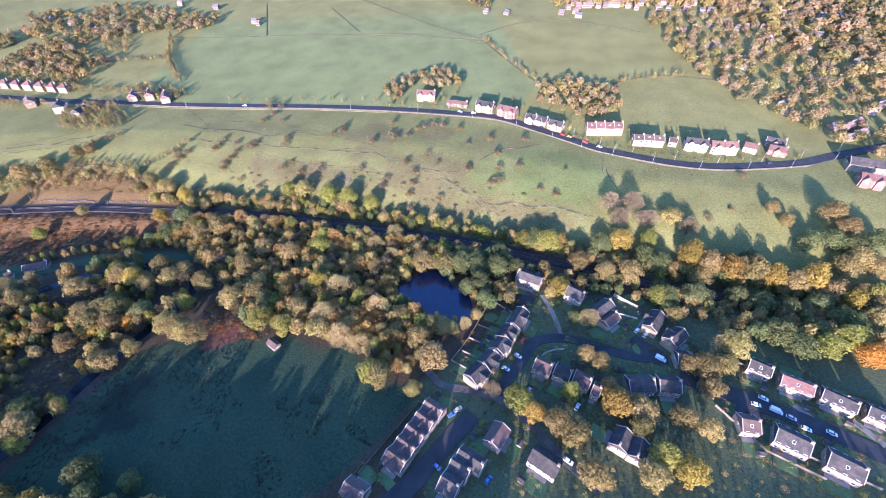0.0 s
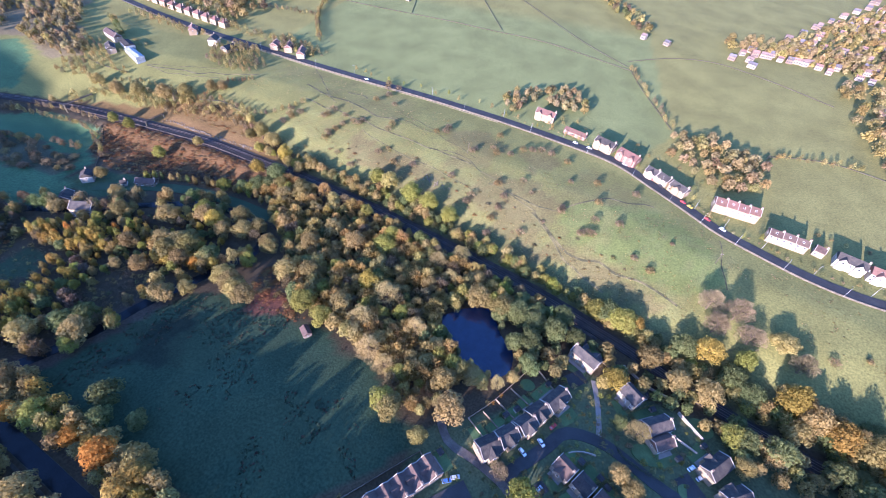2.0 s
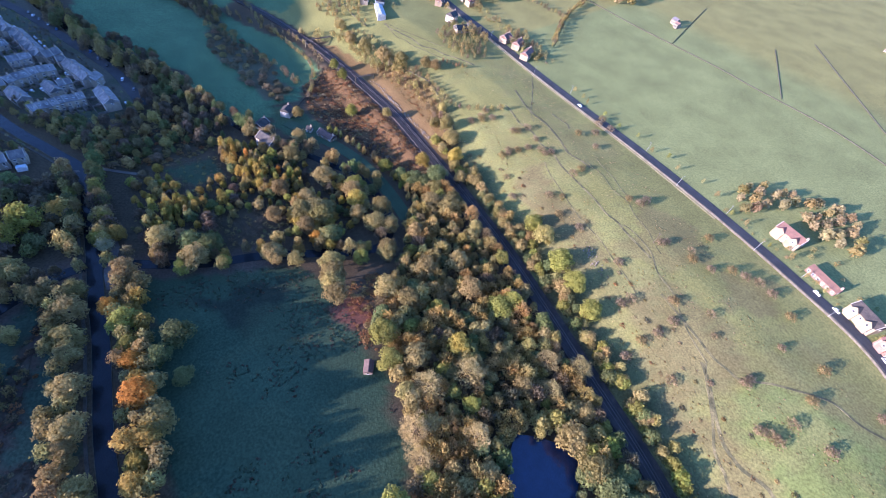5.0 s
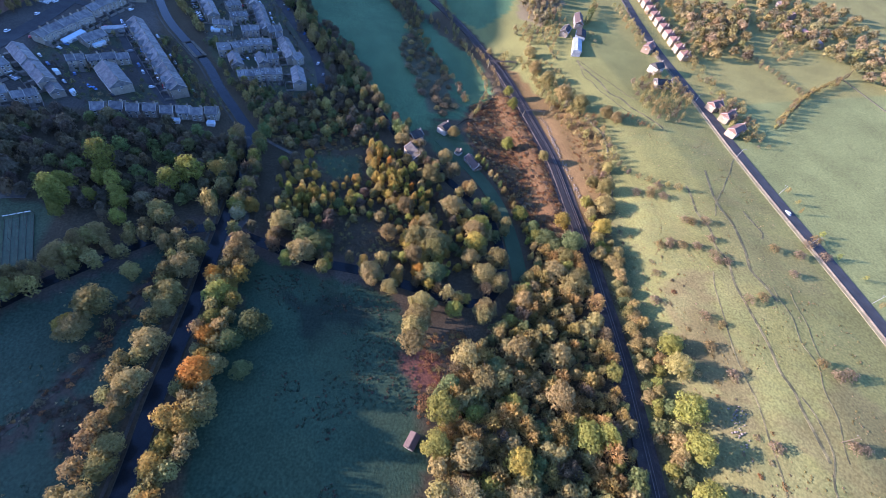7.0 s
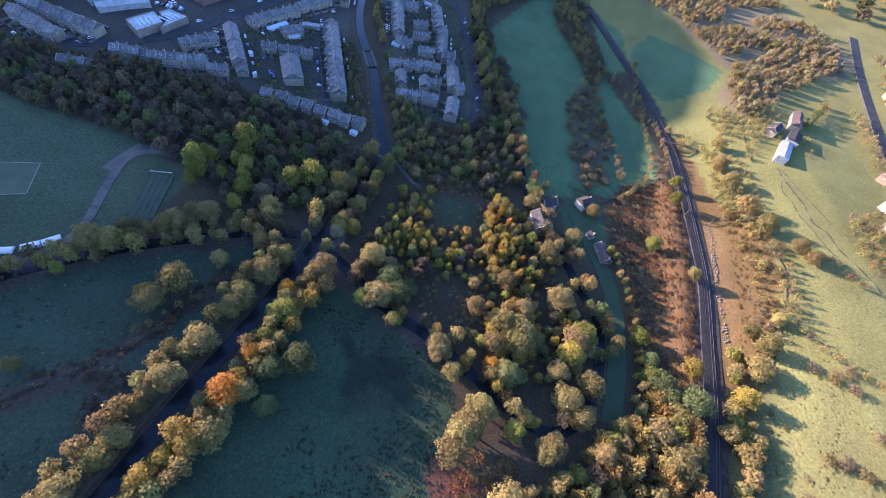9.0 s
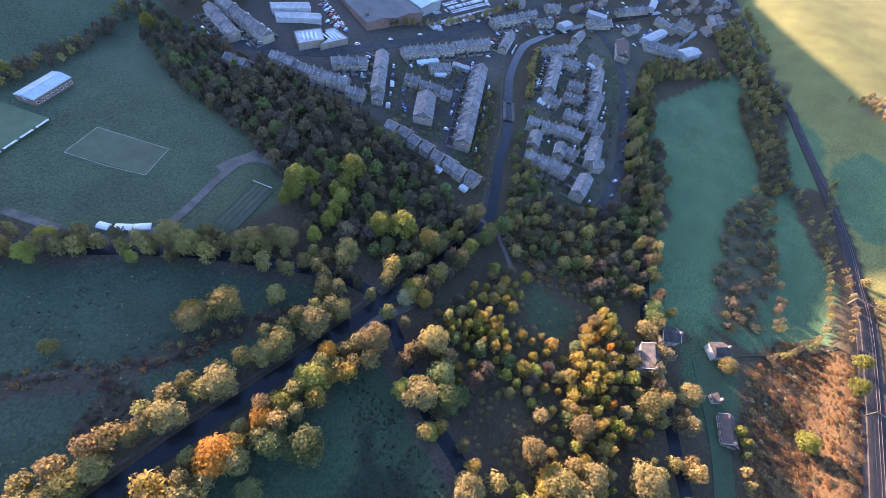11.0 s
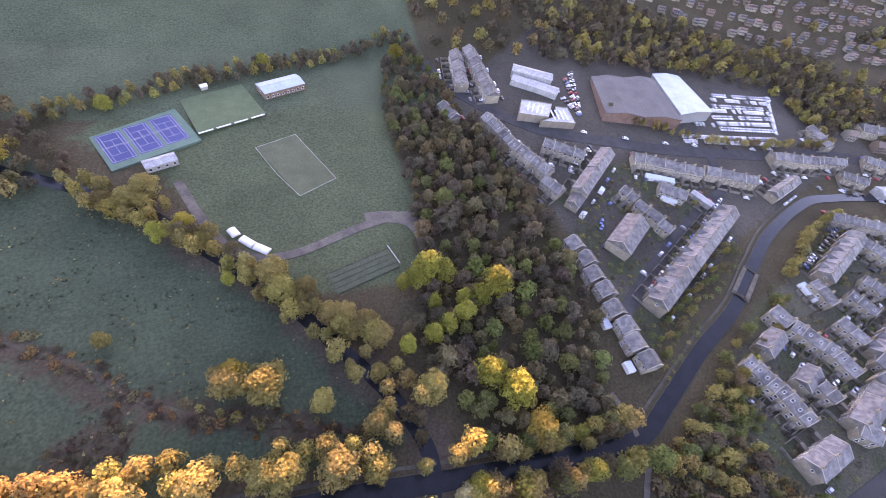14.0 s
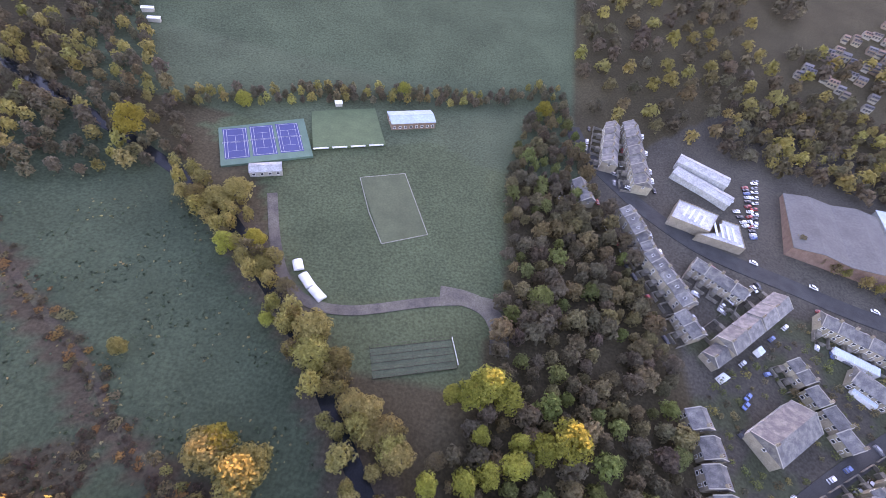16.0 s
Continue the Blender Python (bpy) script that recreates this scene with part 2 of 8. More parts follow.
ROAD = [(-680, 462), (-599, 446), (-513, 434), (-424, 424), (-335, 419), (-222, 408), (-132, 400), (-57, 389), (0, 379), (47, 367), (80, 345),
        (105, 326), (124, 311), (148, 299), (178, 287), (210, 281), (245, 282), (277, 285), (314, 296), (380, 310), (520, 330)]
CANAL = [(-20, 14), (-60, 24), (-96, 30), (-130, 33), (-158, 37), (-181, 40), (-205, 42), (-239, 46), (-280, 50), (-314, 52), (-337, 42), (-372, 24),
         (-406, 9), (-439, -12), (-473, -32), (-518, -49), (-550, -52), (-620, -40), (-760, 10)]
RIVER = [(-760, 60), (-620, 50), (-540, 69), (-466, 89), (-417, 122), (-357, 144), (-318, 160), (-286, 181), (-256, 199), (-240, 209), (-215, 211), (-188, 206), (-170, 192), (-170, 176),
         (-181, 152), (-195, 121), (-202, 98), (-212, 77), (-223, 57), (-229, 36), (-220, 12), (-204, -11), (-187, -34), (-168, -56), (-150, -74), (-126, -99), (-90, -121), (-20, -150), (80, -190)]
POND = [(-33, 181), (-22, 193), (-6, 199), (4, 184), (13, 176), (15, 163), (7, 154), (-8, 156), (-24, 168)]
MEADOW = [(-203, 64), (-197, 91), (-190, 112), (-177, 137), (-163, 144), (-137, 147), (-114, 146), (-88, 143), (-52, 133), (-37, 118), (-15, 112), (-30, 88), (-55, 62), (-94, 48), (-140, 50)]
SPORTS = [(-143, -112), (-138, -131), (-171, -164), (-210, -183), (-240, -168), (-252, -118), (-252, -76), (-226, -82), (-199, -70), (-181, -68), (-164, -84)]

gx, gy = np.meshgrid(GX, GY, indexing="ij")
jit = np.array([noise.noise((x * 0.05, y * 0.05, 0.3)) for x, y in zip(gx.ravel(), gy.ravel())]).reshape(gx.shape)
jit2 = np.array([noise.noise((x * 0.012, y * 0.012, 4.3)) for x, y in zip(gx.ravel(), gy.ravel())]).reshape(gx.shape)
cover = np.zeros((*gx.shape, 3))
cover[:] = (0.166, 0.156, 0.052)
rail_s = gy - np.interp(gx, RAIL_X, RAIL_Y)


def paint(mask, colour, amount=1.0):
    cover[mask] = cover[mask] * (1 - amount) + np.array(colour) * amount


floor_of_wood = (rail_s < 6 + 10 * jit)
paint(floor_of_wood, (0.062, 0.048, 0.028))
paint(inside([(-225, 326), (-178, 334), (-105, 312), (-60, 304), (20, 318), (80, 316), (112, 264), (108, 236), (46, 236), (-23, 246), (-65, 268), (-129, 286), (-205, 296)], gx + 14 * jit, gy + 14 * jit), (0.15, 0.135, 0.05), 0.3)
paint((rail_s > 8) & (rail_s < 26 + 14 * jit) & (gx > -230) & (gx < 200), (0.11, 0.1, 0.04), 0.75)
paint((jit2 + 0.5 * jit > 0.28) & (rail_s > 20) & (rail_s < 130) & (gx > -300) & (gx < 120), (0.15, 0.125, 0.05), 0.35)
for poly, amount in (([(-172, 296), (-169, 325), (-133, 312), (-103, 306), (-74, 297), (-77, 283), (-105, 286), (-139, 288)], 0.85), ([(-48, 313), (-7, 314), (19, 293), (10, 265), (48, 249), (97, 238), (86, 229), (32, 241), (-12, 259), (-49, 278)], 0.75),
                     ([(-33, 343), (-13, 362), (9, 346), (-9, 321)], 0.6), ([(-99, 350), (-68, 360), (-39, 347), (-48, 313), (-75, 310)], 0.6)):
    paint(inside(poly, gx + 9 * jit, gy + 9 * jit), (0.128, 0.098, 0.045), amount * 0.9)
paint(inside([(14, 292), (38, 306), (82, 316), (112, 296), (128, 262), (104, 246), (60, 258), (30, 268)], gx + 5 * jit, gy + 5 * jit), (0.132, 0.152, 0.046), 0.9)
jit3 = np.array([noise.noise((x * 0.13, y * 0.13, 8.1)) for x, y in zip(gx.ravel(), gy.ravel())]).reshape(gx.shape)
pasture = (rail_s > 14) & (rail_s < 125) & (gx > -330) & (gx < 130)
cover[(rail_s > 6) & (rail_s < 140)] *= np.array((0.86, 0.9, 0.89))
paint(pasture & (jit3 + 0.6 * jit2 > 0.16), (0.135, 0.126, 0.05), 0.45)
paint(pasture & (jit3 - 0.5 * jit < -0.25), (0.12, 0.13, 0.05), 0.4)
BRACKEN_SOUTH = [(-372, 226), (-385, 256), (-352, 266), (-299, 268), (-247, 264), (-212, 260), (-216, 234), (-237, 229), (-269, 226), (-300, 217), (-330, 214)]
BRACKEN_NORTH = [(-420, 272), (-344, 277), (-292, 279), (-214, 272), (-205, 284), (-222, 291), (-256, 303), (-303, 317), (-337, 310), (-380, 288), (-420, 280)]
paint(inside(BRACKEN_SOUTH, gx + 4 * jit, gy + 4 * jit), (0.1, 0.057, 0.024))
paint(inside(BRACKEN_NORTH, gx + 3 * jit, gy + 3 * jit), (0.112, 0.074, 0.029))
paint(inside([(-345, 277), (-292, 280), (-235, 277), (-235, 286), (-292, 292), (-340, 290)], gx + 2 * jit, gy + 2 * jit), (0.145, 0.092, 0.038), 0.8)
paint((rail_s > 110) & inside([(-330, 424), (60, 372), (90, 420), (60, 640), (-330, 640)], gx, gy), (0.142, 0.157, 0.058))
# valley meadow: its shade is put into the colour, far below hillside grass
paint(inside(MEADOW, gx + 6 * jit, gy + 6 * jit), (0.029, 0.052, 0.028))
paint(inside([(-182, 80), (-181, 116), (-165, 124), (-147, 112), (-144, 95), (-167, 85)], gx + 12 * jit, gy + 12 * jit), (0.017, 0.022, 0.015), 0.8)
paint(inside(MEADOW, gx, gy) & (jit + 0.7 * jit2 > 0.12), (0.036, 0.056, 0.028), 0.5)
paint(inside([(-143, 139), (-141, 158), (-119, 158), (-123, 143)], gx + 4 * jit, gy + 4 * jit), (0.13, 0.05, 0.03), 0.9)
# small field painted darker for the shade of the trees around it
paint(inside([(-298, 95), (-299, 127), (-276, 128), (-272, 106)], gx, gy), (0.04, 0.06, 0.03))
paint(inside([(-10, -180), (-40, 30), (-100, 22), (-180, 28), (-222, 30), (-200, -15), (-165, -62), (-140, -90), (-100, -120)], gx, gy), (0.036, 0.055, 0.033))
STRIP = [(-40, -74), (-64, -56), (-88, -40), (-115, -23), (-129, -11), (-145, 0), (-165, 9), (-188, 15), (-210, 24)]
paint(inside([(-127, -6), (-136, 5), (-123, 20), (-110, 19), (-109, 6)], gx + 8 * jit, gy + 8 * jit), (0.055, 0.042, 0.028), 0.85)
paint(inside([(-40, -74), (-88, -42), (-129, -14), (-188, 12), (-210, 24), (-186, 22), (-126, -5), (-84, -34), (-40, -66)], gx + 4 * jit, gy + 4 * jit), (0.055, 0.038, 0.026), 0.9)
paint(inside([(-130, -125), (-150, -85), (-170, -58), (-200, -38), (-240, -38), (-254, -75), (-256, -170), (-215, -192), (-190, -216), (-120, -192), (-88, -156)], gx + 4 * jit, gy), (0.056, 0.075, 0.04))
paint((gy < -170) & (gx > -300) & (gx < 20) & (gx + gy < -200 + 10 * jit) & (gy + 0.45 * gx < -130), (0.056, 0.078, 0.046))
bank_of_river = np.min([np.hypot(gx - x, gy - y) for x, y in along(RIVER[15:26], 5.0)[0]], axis=0) < 8 + 4 * jit
paint(bank_of_river, (0.07, 0.052, 0.038), 0.85)
paint(inside(SPORTS, gx, gy), (0.052, 0.073, 0.04))
paint(inside([(-560, 80), (-470, 105), (-425, 140), (-345, 165), (-352, 215), (-400, 240), (-480, 225), (-620, 180), (-700, 120)], gx, gy), (0.058, 0.112, 0.052))
for poly in ([(-530, 194), (-522, 208), (-486, 227), (-442, 250), (-416, 248), (-389, 251), (-378, 238), (-371, 224), (-390, 220), (-423, 211), (-457, 200), (-508, 183)],
             [(-618, 245), (-592, 269), (-552, 312), (-514, 295), (-500, 262), (-525, 245), (-561, 234), (-593, 227)], [(-480, 170), (-435, 175), (-383, 180), (-346, 190), (-332, 175), (-326, 157), (-348, 148), (-403, 133)]):
    paint(inside(poly, gx + 3 * jit, gy + 3 * jit), (0.062, 0.115, 0.052))
paint(inside([(-656, 185), (-649, 201), (-624, 218), (-551, 231), (-540, 210), (-600, 194)], gx, gy), (0.062, 0.115, 0.052))
for poly in ([(-350, 192), (-368, 213), (-421, 214), (-490, 194), (-515, 192), (-469, 172), (-394, 182)], [(-650, 138), (-641, 161), (-597, 191), (-529, 207), (-505, 192), (-570, 171), (-611, 149)]):
    paint(inside(poly, gx + 6 * jit, gy + 6 * jit), (0.085, 0.078, 0.046), 0.9)
paint(inside([(-698, 221), (-662, 263), (-586, 299), (-549, 316), (-501, 304), (-475, 322), (-513, 345), (-565, 394), (-593, 439), (-650, 444), (-698, 404), (-747, 382), (-761, 339)], gx + 8 * jit, gy + 8 * jit), (0.15, 0.12, 0.07), 0.85)
paint(inside([(-320, 70), (-345, 55), (-420, 10), (-560, -30), (-700, 0), (-700, 60), (-540, 60), (-460, 80), (-410, 110)], gx, gy), (0.075, 0.072, 0.05))
paint((jit > 0.05) & inside([(-335, 60), (-420, 10), (-560, -30), (-620, 0), (-540, 60), (-410, 105)], gx, gy), (0.05, 0.062, 0.032), 0.7)
paint(inside([(-335, 25), (-400, -10), (-440, -30), (-560, -70), (-640, -60), (-640, -230), (-400, -260), (-300, -180), (-335, -80)], gx, gy), (0.066, 0.058, 0.046))
paint((jit > 0.0) & inside([(-335, 25), (-400, -10), (-450, -60), (-420, -100), (-335, -100)], gx, gy), (0.05, 0.062, 0.032), 0.7)
paint(inside([(-455, -112), (-450, -180), (-600, -180), (-610, -105)], gx, gy), (0.066, 0.06, 0.05))
paint(inside([(-20, 110), (30, 150), (60, 180), (200, 160), (420, 150), (420, -60), (120, -60), (0, 20)], gx, gy), (0.08, 0.095, 0.045))

paint(inside([(-350, 188), (-340, 205), (-312, 214), (-286, 216), (-288, 198), (-306, 184), (-322, 178)], gx, gy), (0.044, 0.072, 0.034))
nx, ny = gx.shape
idx = np.arange(nx * ny).reshape(nx, ny)
quads = np.stack([idx[:-1, :-1], idx[1:, :-1], idx[1:, 1:], idx[:-1, 1:]], -1).reshape(-1, 4)
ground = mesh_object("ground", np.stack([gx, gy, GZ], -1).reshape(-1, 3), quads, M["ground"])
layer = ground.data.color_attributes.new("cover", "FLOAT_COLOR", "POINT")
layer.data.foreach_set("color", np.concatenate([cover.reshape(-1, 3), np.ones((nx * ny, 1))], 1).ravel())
ground.data.shade_smooth()
tagged(ground, "grass fields, scrub and leaf litter over a valley, some shade painted in", "ground", kind="structure")

M["bracken"] = material("dead_bracken", (0.06, 0.042, 0.028), 0.95, 0.3, 0.2, 1.2, bump=0.3, second=(0.05, 0.045, 0.026))
ribbon("bracken_strip", STRIP, 2.6, M["bracken"], 0.12, 0.4, label="strip of dead bracken across the field", category="ground cover", level=1)
ribbon("road", ROAD, 8.5, M["asphalt"], 0.25, label="grey asphalt main road along the hillside", category="road")
ribbon("railway_bed", RAIL[2:26], 8.6, M["ballast"], 0.5, label="dark stone ballast bed of a double railway line", category="railway")
# cess soil; its dark colour also stands in for shade in the cutting
M["cess"] = material("cess_soil_and_shade", (0.045, 0.037, 0.032), 0.95, 0.3, 0.3, 2.0, bump=0.1, second=(0.06, 0.045, 0.034))
ribbon("cess", RAIL[9:22], 13.0, M["cess"], 0.3, 0.5, label="cinder strip beside the railway tracks, darkened for the cutting's shade", category="railway", level=1)
ribbon("canal", CANAL, 7.0, M["water"], 0.2, label="dark still canal water", category="canal")
ribbon("river", RIVER, 6.0, M["water"], 0.15, label="dark shallow river between trees", category="river")


def flat_patch(name, poly, mat, lift, label, category):
    """A level sheet with that outline, at the ground's height in its middle."""
    z = max(ground_z(*p) for p in poly) + lift
    verts = [(x, y, z) for x, y in poly] + [(x, y, z - 3) for x, y in poly]
    k = len(poly)
    faces = [tuple(range(k))] + [(i, i + k, (i + 1) % k + k, (i + 1) % k) for i in range(k)]
    if sum((b[0] - a[0]) * (b[1] + a[1]) for a, b in zip(poly, poly[1:] + poly[:1])) > 0:
        faces = [f[::-1] for f in faces]
    return tagged(mesh_object(name, verts, faces, mat), label, category, kind="structure")


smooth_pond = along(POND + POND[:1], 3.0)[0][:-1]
# the reflected sky is put into the pond's blue base colour
M["pond_water"] = material("pond_water_with_sky_blue", (0.01, 0.02, 0.045), 0.08, 0.15, 0.2, 2.0, spec=0.5)
flat_patch("pond", [tuple(p) for p in smooth_pond], M["pond_water"], 0.1, "dark still pond ringed by trees, sky blue put into its colour", "pond")


# ---- houses: x, y, heading, length, depth, eaves, walls, roof, units ----
ESTATE_0 = [
    (-6.9, 97.7, -34, 10.3, 7, 5, "stone", "brown_tile", 1),
    (-10.9, 92, -36, 9.8, 7, 5, "stone", "brown_tile", 1),
    (-15.1, 85.8, -38, 9.9, 7, 5, "stone", "brown_tile", 1),
    (-18.9, 80.2, -36, 9.9, 7, 5, "stone", "brown_tile", 1),
    (-23, 74.4, -33, 10.4, 8, 5, "stone", "brown_tile", 1),
    (-39.2, 61.7, -29, 10.1, 8, 5, "stone", "brown_tile", 1),
    (22.4, 84.4, -124, 10.8, 8, 5, "stone", "brown_tile", 1),
    (42.3, 72.9, -36, 12.8, 9, 5, "white", "slate", 1),
    (10, 73.9, -33, 12.4, 7, 5, "stone", "slate", 1),
    (5.3, 70.8, -30, 9.4, 9, 4, "stone", "slate", 1),
]
ESTATE_1 = [
    (0.7, 64.1, -30, 8.7, 9, 4, "stone", "slate", 1),
    (52.5, 185.2, -28, 15.9, 8, 6, "pale", "slate", 1),
    (40.9, 152.7, -121, 14.4, 8, 5.5, "pale", "slate", 1),
    (33.1, 142.1, -125, 10.8, 8, 5.5, "pale", "slate", 1),
    (29.1, 133.9, -124, 10.1, 8, 5.5, "pale", "slate", 1),
    (21.8, 124.7, -129, 10.9, 8, 5.5, "pale", "slate", 1),
    (15, 116.4, -135, 11, 9, 6, "pale", "slate", 1),
    (78.6, 171.6, -38, 10.9, 9, 5, "stone", "slate", 1),
    (90.8, 158.8, 37, 14.5, 8, 5.5, "stone", "slate", 1),
    (93.4, 151.6, 38, 11.6, 7, 4, "stone", "brown_tile", 1),
]
ESTATE_2 = [
    (50.1, 121, -30, 9.1, 8, 5, "stone", "brown_tile", 1),
    (59.3, 116.9, -32, 8.3, 8, 5, "stone", "slate", 1),
    (68.1, 112.4, -32, 8.5, 8, 5, "stone", "brown_tile", 1),
    (73.7, 106.7, -32, 4.1, 7, 5, "stone", "brown_tile", 1),
    (117.3, 148.5, -131, 14.9, 8, 5.5, "pale", "slate", 1),
    (124.6, 137.4, -144, 12.7, 8, 5.5, "pale", "slate", 1),
    (123.2, 124.5, -6, 6.9, 8, 5, "stone", "slate", 1),
    (95.8, 109.7, 1, 12.9, 9, 5, "stone", "slate", 1),
    (109.6, 109.1, -7, 10.4, 9, 5, "stone", "slate", 1),
    (77.9, 81.8, -126, 10.2, 8, 5, "stone", "slate", 1),
]
ESTATE_3 = [
    (83.8, 77.2, -122, 9.9, 7, 5, "stone", "slate", 1),
    (160, 118.6, -34, 10.2, 8, 4.5, "pale", "slate", 1),
    (172.2, 108.8, -30, 13.6, 8, 4.5, "pale", "tile", 1),
    (186.8, 100.2, -36, 13.7, 8, 4.5, "pale", "slate", 1),
    (200.3, 92.3, -36, 10, 8, 4.5, "pale", "slate", 1),
    (138, 88.9, -10, 7.9, 9, 4.5, "stone", "brown_tile", 1),
    (153, 81.3, -33, 13.1, 10, 4.5, "stone", "slate", 1),
    (168.5, 70.5, -36, 12.6, 10, 4.5, "stone", "slate", 1),
]
ESTATE = ESTATE_0 + ESTATE_1 + ESTATE_2 + ESTATE_3
ROADSIDE_0 = [
    (-20.3, 406.6, -9, 18, 9, 6, "pale", "tile", 1),
    (10, 391.6, -17, 20.2, 6, 3, "brick", "tile", 1),
    (36.1, 381.3, -24, 17.2, 9, 6, "pale", "slate", 1),
    (56.1, 370.9, -31, 18.1, 9, 6, "brick", "tile", 1),
    (75.9, 357.7, -28, 9.8, 8, 5, "stone", "slate", 1),
    (85.1, 352.4, -38, 10, 8, 5, "pale", "slate", 1),
    (95.9, 344.7, -36, 13.5, 8, 5, "pale", "slate", 1),
    (134.4, 335.4, -5, 29.8, 10, 6, "pale", "tile", 4),
    (165.2, 315.3, -9, 24.1, 8, 5.5, "stone", "brown_tile", 3),
    (185.4, 313.9, -21, 6.4, 7, 4, "stone", "brown_tile", 1),
]
ROADSIDE_1 = [
    (201.2, 307.7, -17, 16.6, 9, 6, "white", "slate", 1),
    (220.5, 302.5, -11, 19.4, 9, 5.5, "white", "tile", 2),
    (243, 302.9, -33, 9.6, 8, 4, "white", "tile", 1),
    (266.2, 309.5, -33, 13.6, 8, 4, "stone", "slate", 1),
    (261.3, 297.9, -30, 12.4, 8, 4, "brick", "tile", 1),
    (-431.5, 340, -22, 28, 8, 5, "steel", "steel", 1),
    (-452.5, 351.3, -24, 18, 9, 4.5, "steel", "slate", 1),
    (-461, 338.5, -36, 16, 8, 4.5, "stone", "slate", 1),
    (-479.5, 358.8, -19, 25, 8, 5, "stone", "brown_tile", 1),
    (-425.5, 413, 132, 14.1, 8, 5, "pale", "tile", 1),
]
ROADSIDE_2 = [
    (-387, 401.7, 116, 11.9, 9, 6, "white", "slate", 1),
    (-362, 395.4, 85, 14.9, 9, 4, "pale", "slate", 1),
    (313, 274, -22, 24, 11, 6, "pale", "slate", 1),
    (304, 256, -24, 15, 9, 6, "brick", "tile", 1),
    (-605.1, 510.2, 72, 21.2, 8, 5, "stone", "slate", 2),
    (-594, 524, 26, 17.2, 8, 5, "pale", "slate", 1),
    (-326.2, 426, 110, 13, 8, 5, "pale", "tile", 1),
    (-310.8, 428.8, 117, 14.1, 8, 5, "pale", "tile", 1),
    (-291.5, 423.7, 116, 17.3, 8, 5, "pale", "tile", 1),
]
ROADSIDE = ROADSIDE_0 + ROADSIDE_1 + ROADSIDE_2
NWROW_0 = [
    (-482.4, 451.1, -6, 163.4, 9, 5.5, "pale", "tile", 12),
]
NWROW = NWROW_0
TOWN_0 = [
    (-402.3, -24.3, -152, 104.7, 11, 7, "stone", "slate", 10),
    (-332.5, -42.7, 99, 12.8, 9, 5.5, "stone", "slate", 1),
    (-333.6, -32.5, 95, 10.3, 9, 5.5, "stone", "slate", 1),
    (-334, -22.9, 93, 9.3, 9, 5.5, "stone", "slate", 1),
    (-334.5, -13.5, 93, 9.5, 9, 5.5, "stone", "slate", 1),
    (-334.5, -2.9, 93, 10.2, 9, 5.5, "stone", "slate", 1),
    (-334.8, 6.5, 93, 9, 9, 5.5, "stone", "slate", 1),
    (-335.3, 15.1, 93, 8.3, 9, 5.5, "stone", "slate", 1),
    (-336.3, 24.2, 91, 9.2, 9, 5.5, "stone", "slate", 1),
    (-367.5, -43.8, 34, 28.8, 14, 6, "stone", "slate", 1),
]
TOWN_1 = [
    (-370.7, -91.9, 39, 48.7, 10, 6, "stone", "slate", 4),
    (-350, -74.1, 37, 14.3, 8, 4, "stone", "slate", 1),
    (-321.4, -141.6, 109, 17.7, 9, 6, "stone", "slate", 3),
    (-326.3, -128.5, 104, 10.6, 8, 4.5, "stone", "slate", 2),
    (-333.4, -108.4, 116, 30.9, 9, 6, "stone", "slate", 5),
    (-338.3, -84.8, 116, 13.1, 8, 5, "stone", "slate", 2),
    (-359.8, -113.8, 146, 26.7, 9, 5, "stone", "slate", 4),
    (-429.8, -92.2, 157, 48.6, 9, 5.5, "stone", "slate", 7),
    (-474, -77.6, 158, 37.2, 9, 5.5, "stone", "slate", 4),
    (-386.4, -71.9, 112, 10.9, 8, 5, "stone", "slate", 2),
]
TOWN_2 = [
    (-390, -62, 113, 7.9, 8, 5, "stone", "slate", 1),
    (-394.6, -53.8, 113, 9.1, 8, 5, "stone", "slate", 1),
    (-396.2, -45.3, 113, 8.1, 8, 5, "stone", "slate", 1),
    (-419.6, -71, 142, 16.9, 10, 5, "stone", "slate", 1),
    (-440, -63.5, 113, 14.8, 5, 3, "steel", "steel", 2),
    (-502.9, -5.1, 21, 60.1, 10, 7, "stone", "slate", 5),
    (-465.9, 13.9, 93, 15, 8, 6, "stone", "slate", 3),
    (-535.3, -4.3, 116, 18.1, 9, 6, "stone", "slate", 3),
    (-567.2, 9.3, 79, 12.9, 9, 6, "stone", "slate", 2),
    (-506.8, 17, 118, 13.4, 8, 5.5, "stone", "slate", 3),
]
TOWN_3 = [
    (-486.7, 24.1, 114, 15.2, 8, 5.5, "stone", "slate", 3),
    (-463, 36.5, 104, 14.6, 8, 5.5, "stone", "slate", 2),
    (-423.9, 20.4, 107, 10, 10, 7, "stone", "slate", 1),
    (-432.2, 32.1, 121, 16.4, 9, 6, "stone", "slate", 3),
    (-440.6, 47.4, 104, 17.2, 9, 6, "stone", "slate", 3),
    (-531, 27.9, 20, 44.7, 9, 6, "stone", "slate", 4),
    (-487.2, 45.1, 14, 47.4, 9, 6, "stone", "slate", 5),
    (-466.2, 56.5, 114, 12.2, 10, 6, "stone", "slate", 2),
    (-433, 70.3, 18, 31.4, 10, 6.5, "stone", "slate", 3),
    (-421.4, 77.6, 136, 8.9, 9, 6, "stone", "slate", 1),
]
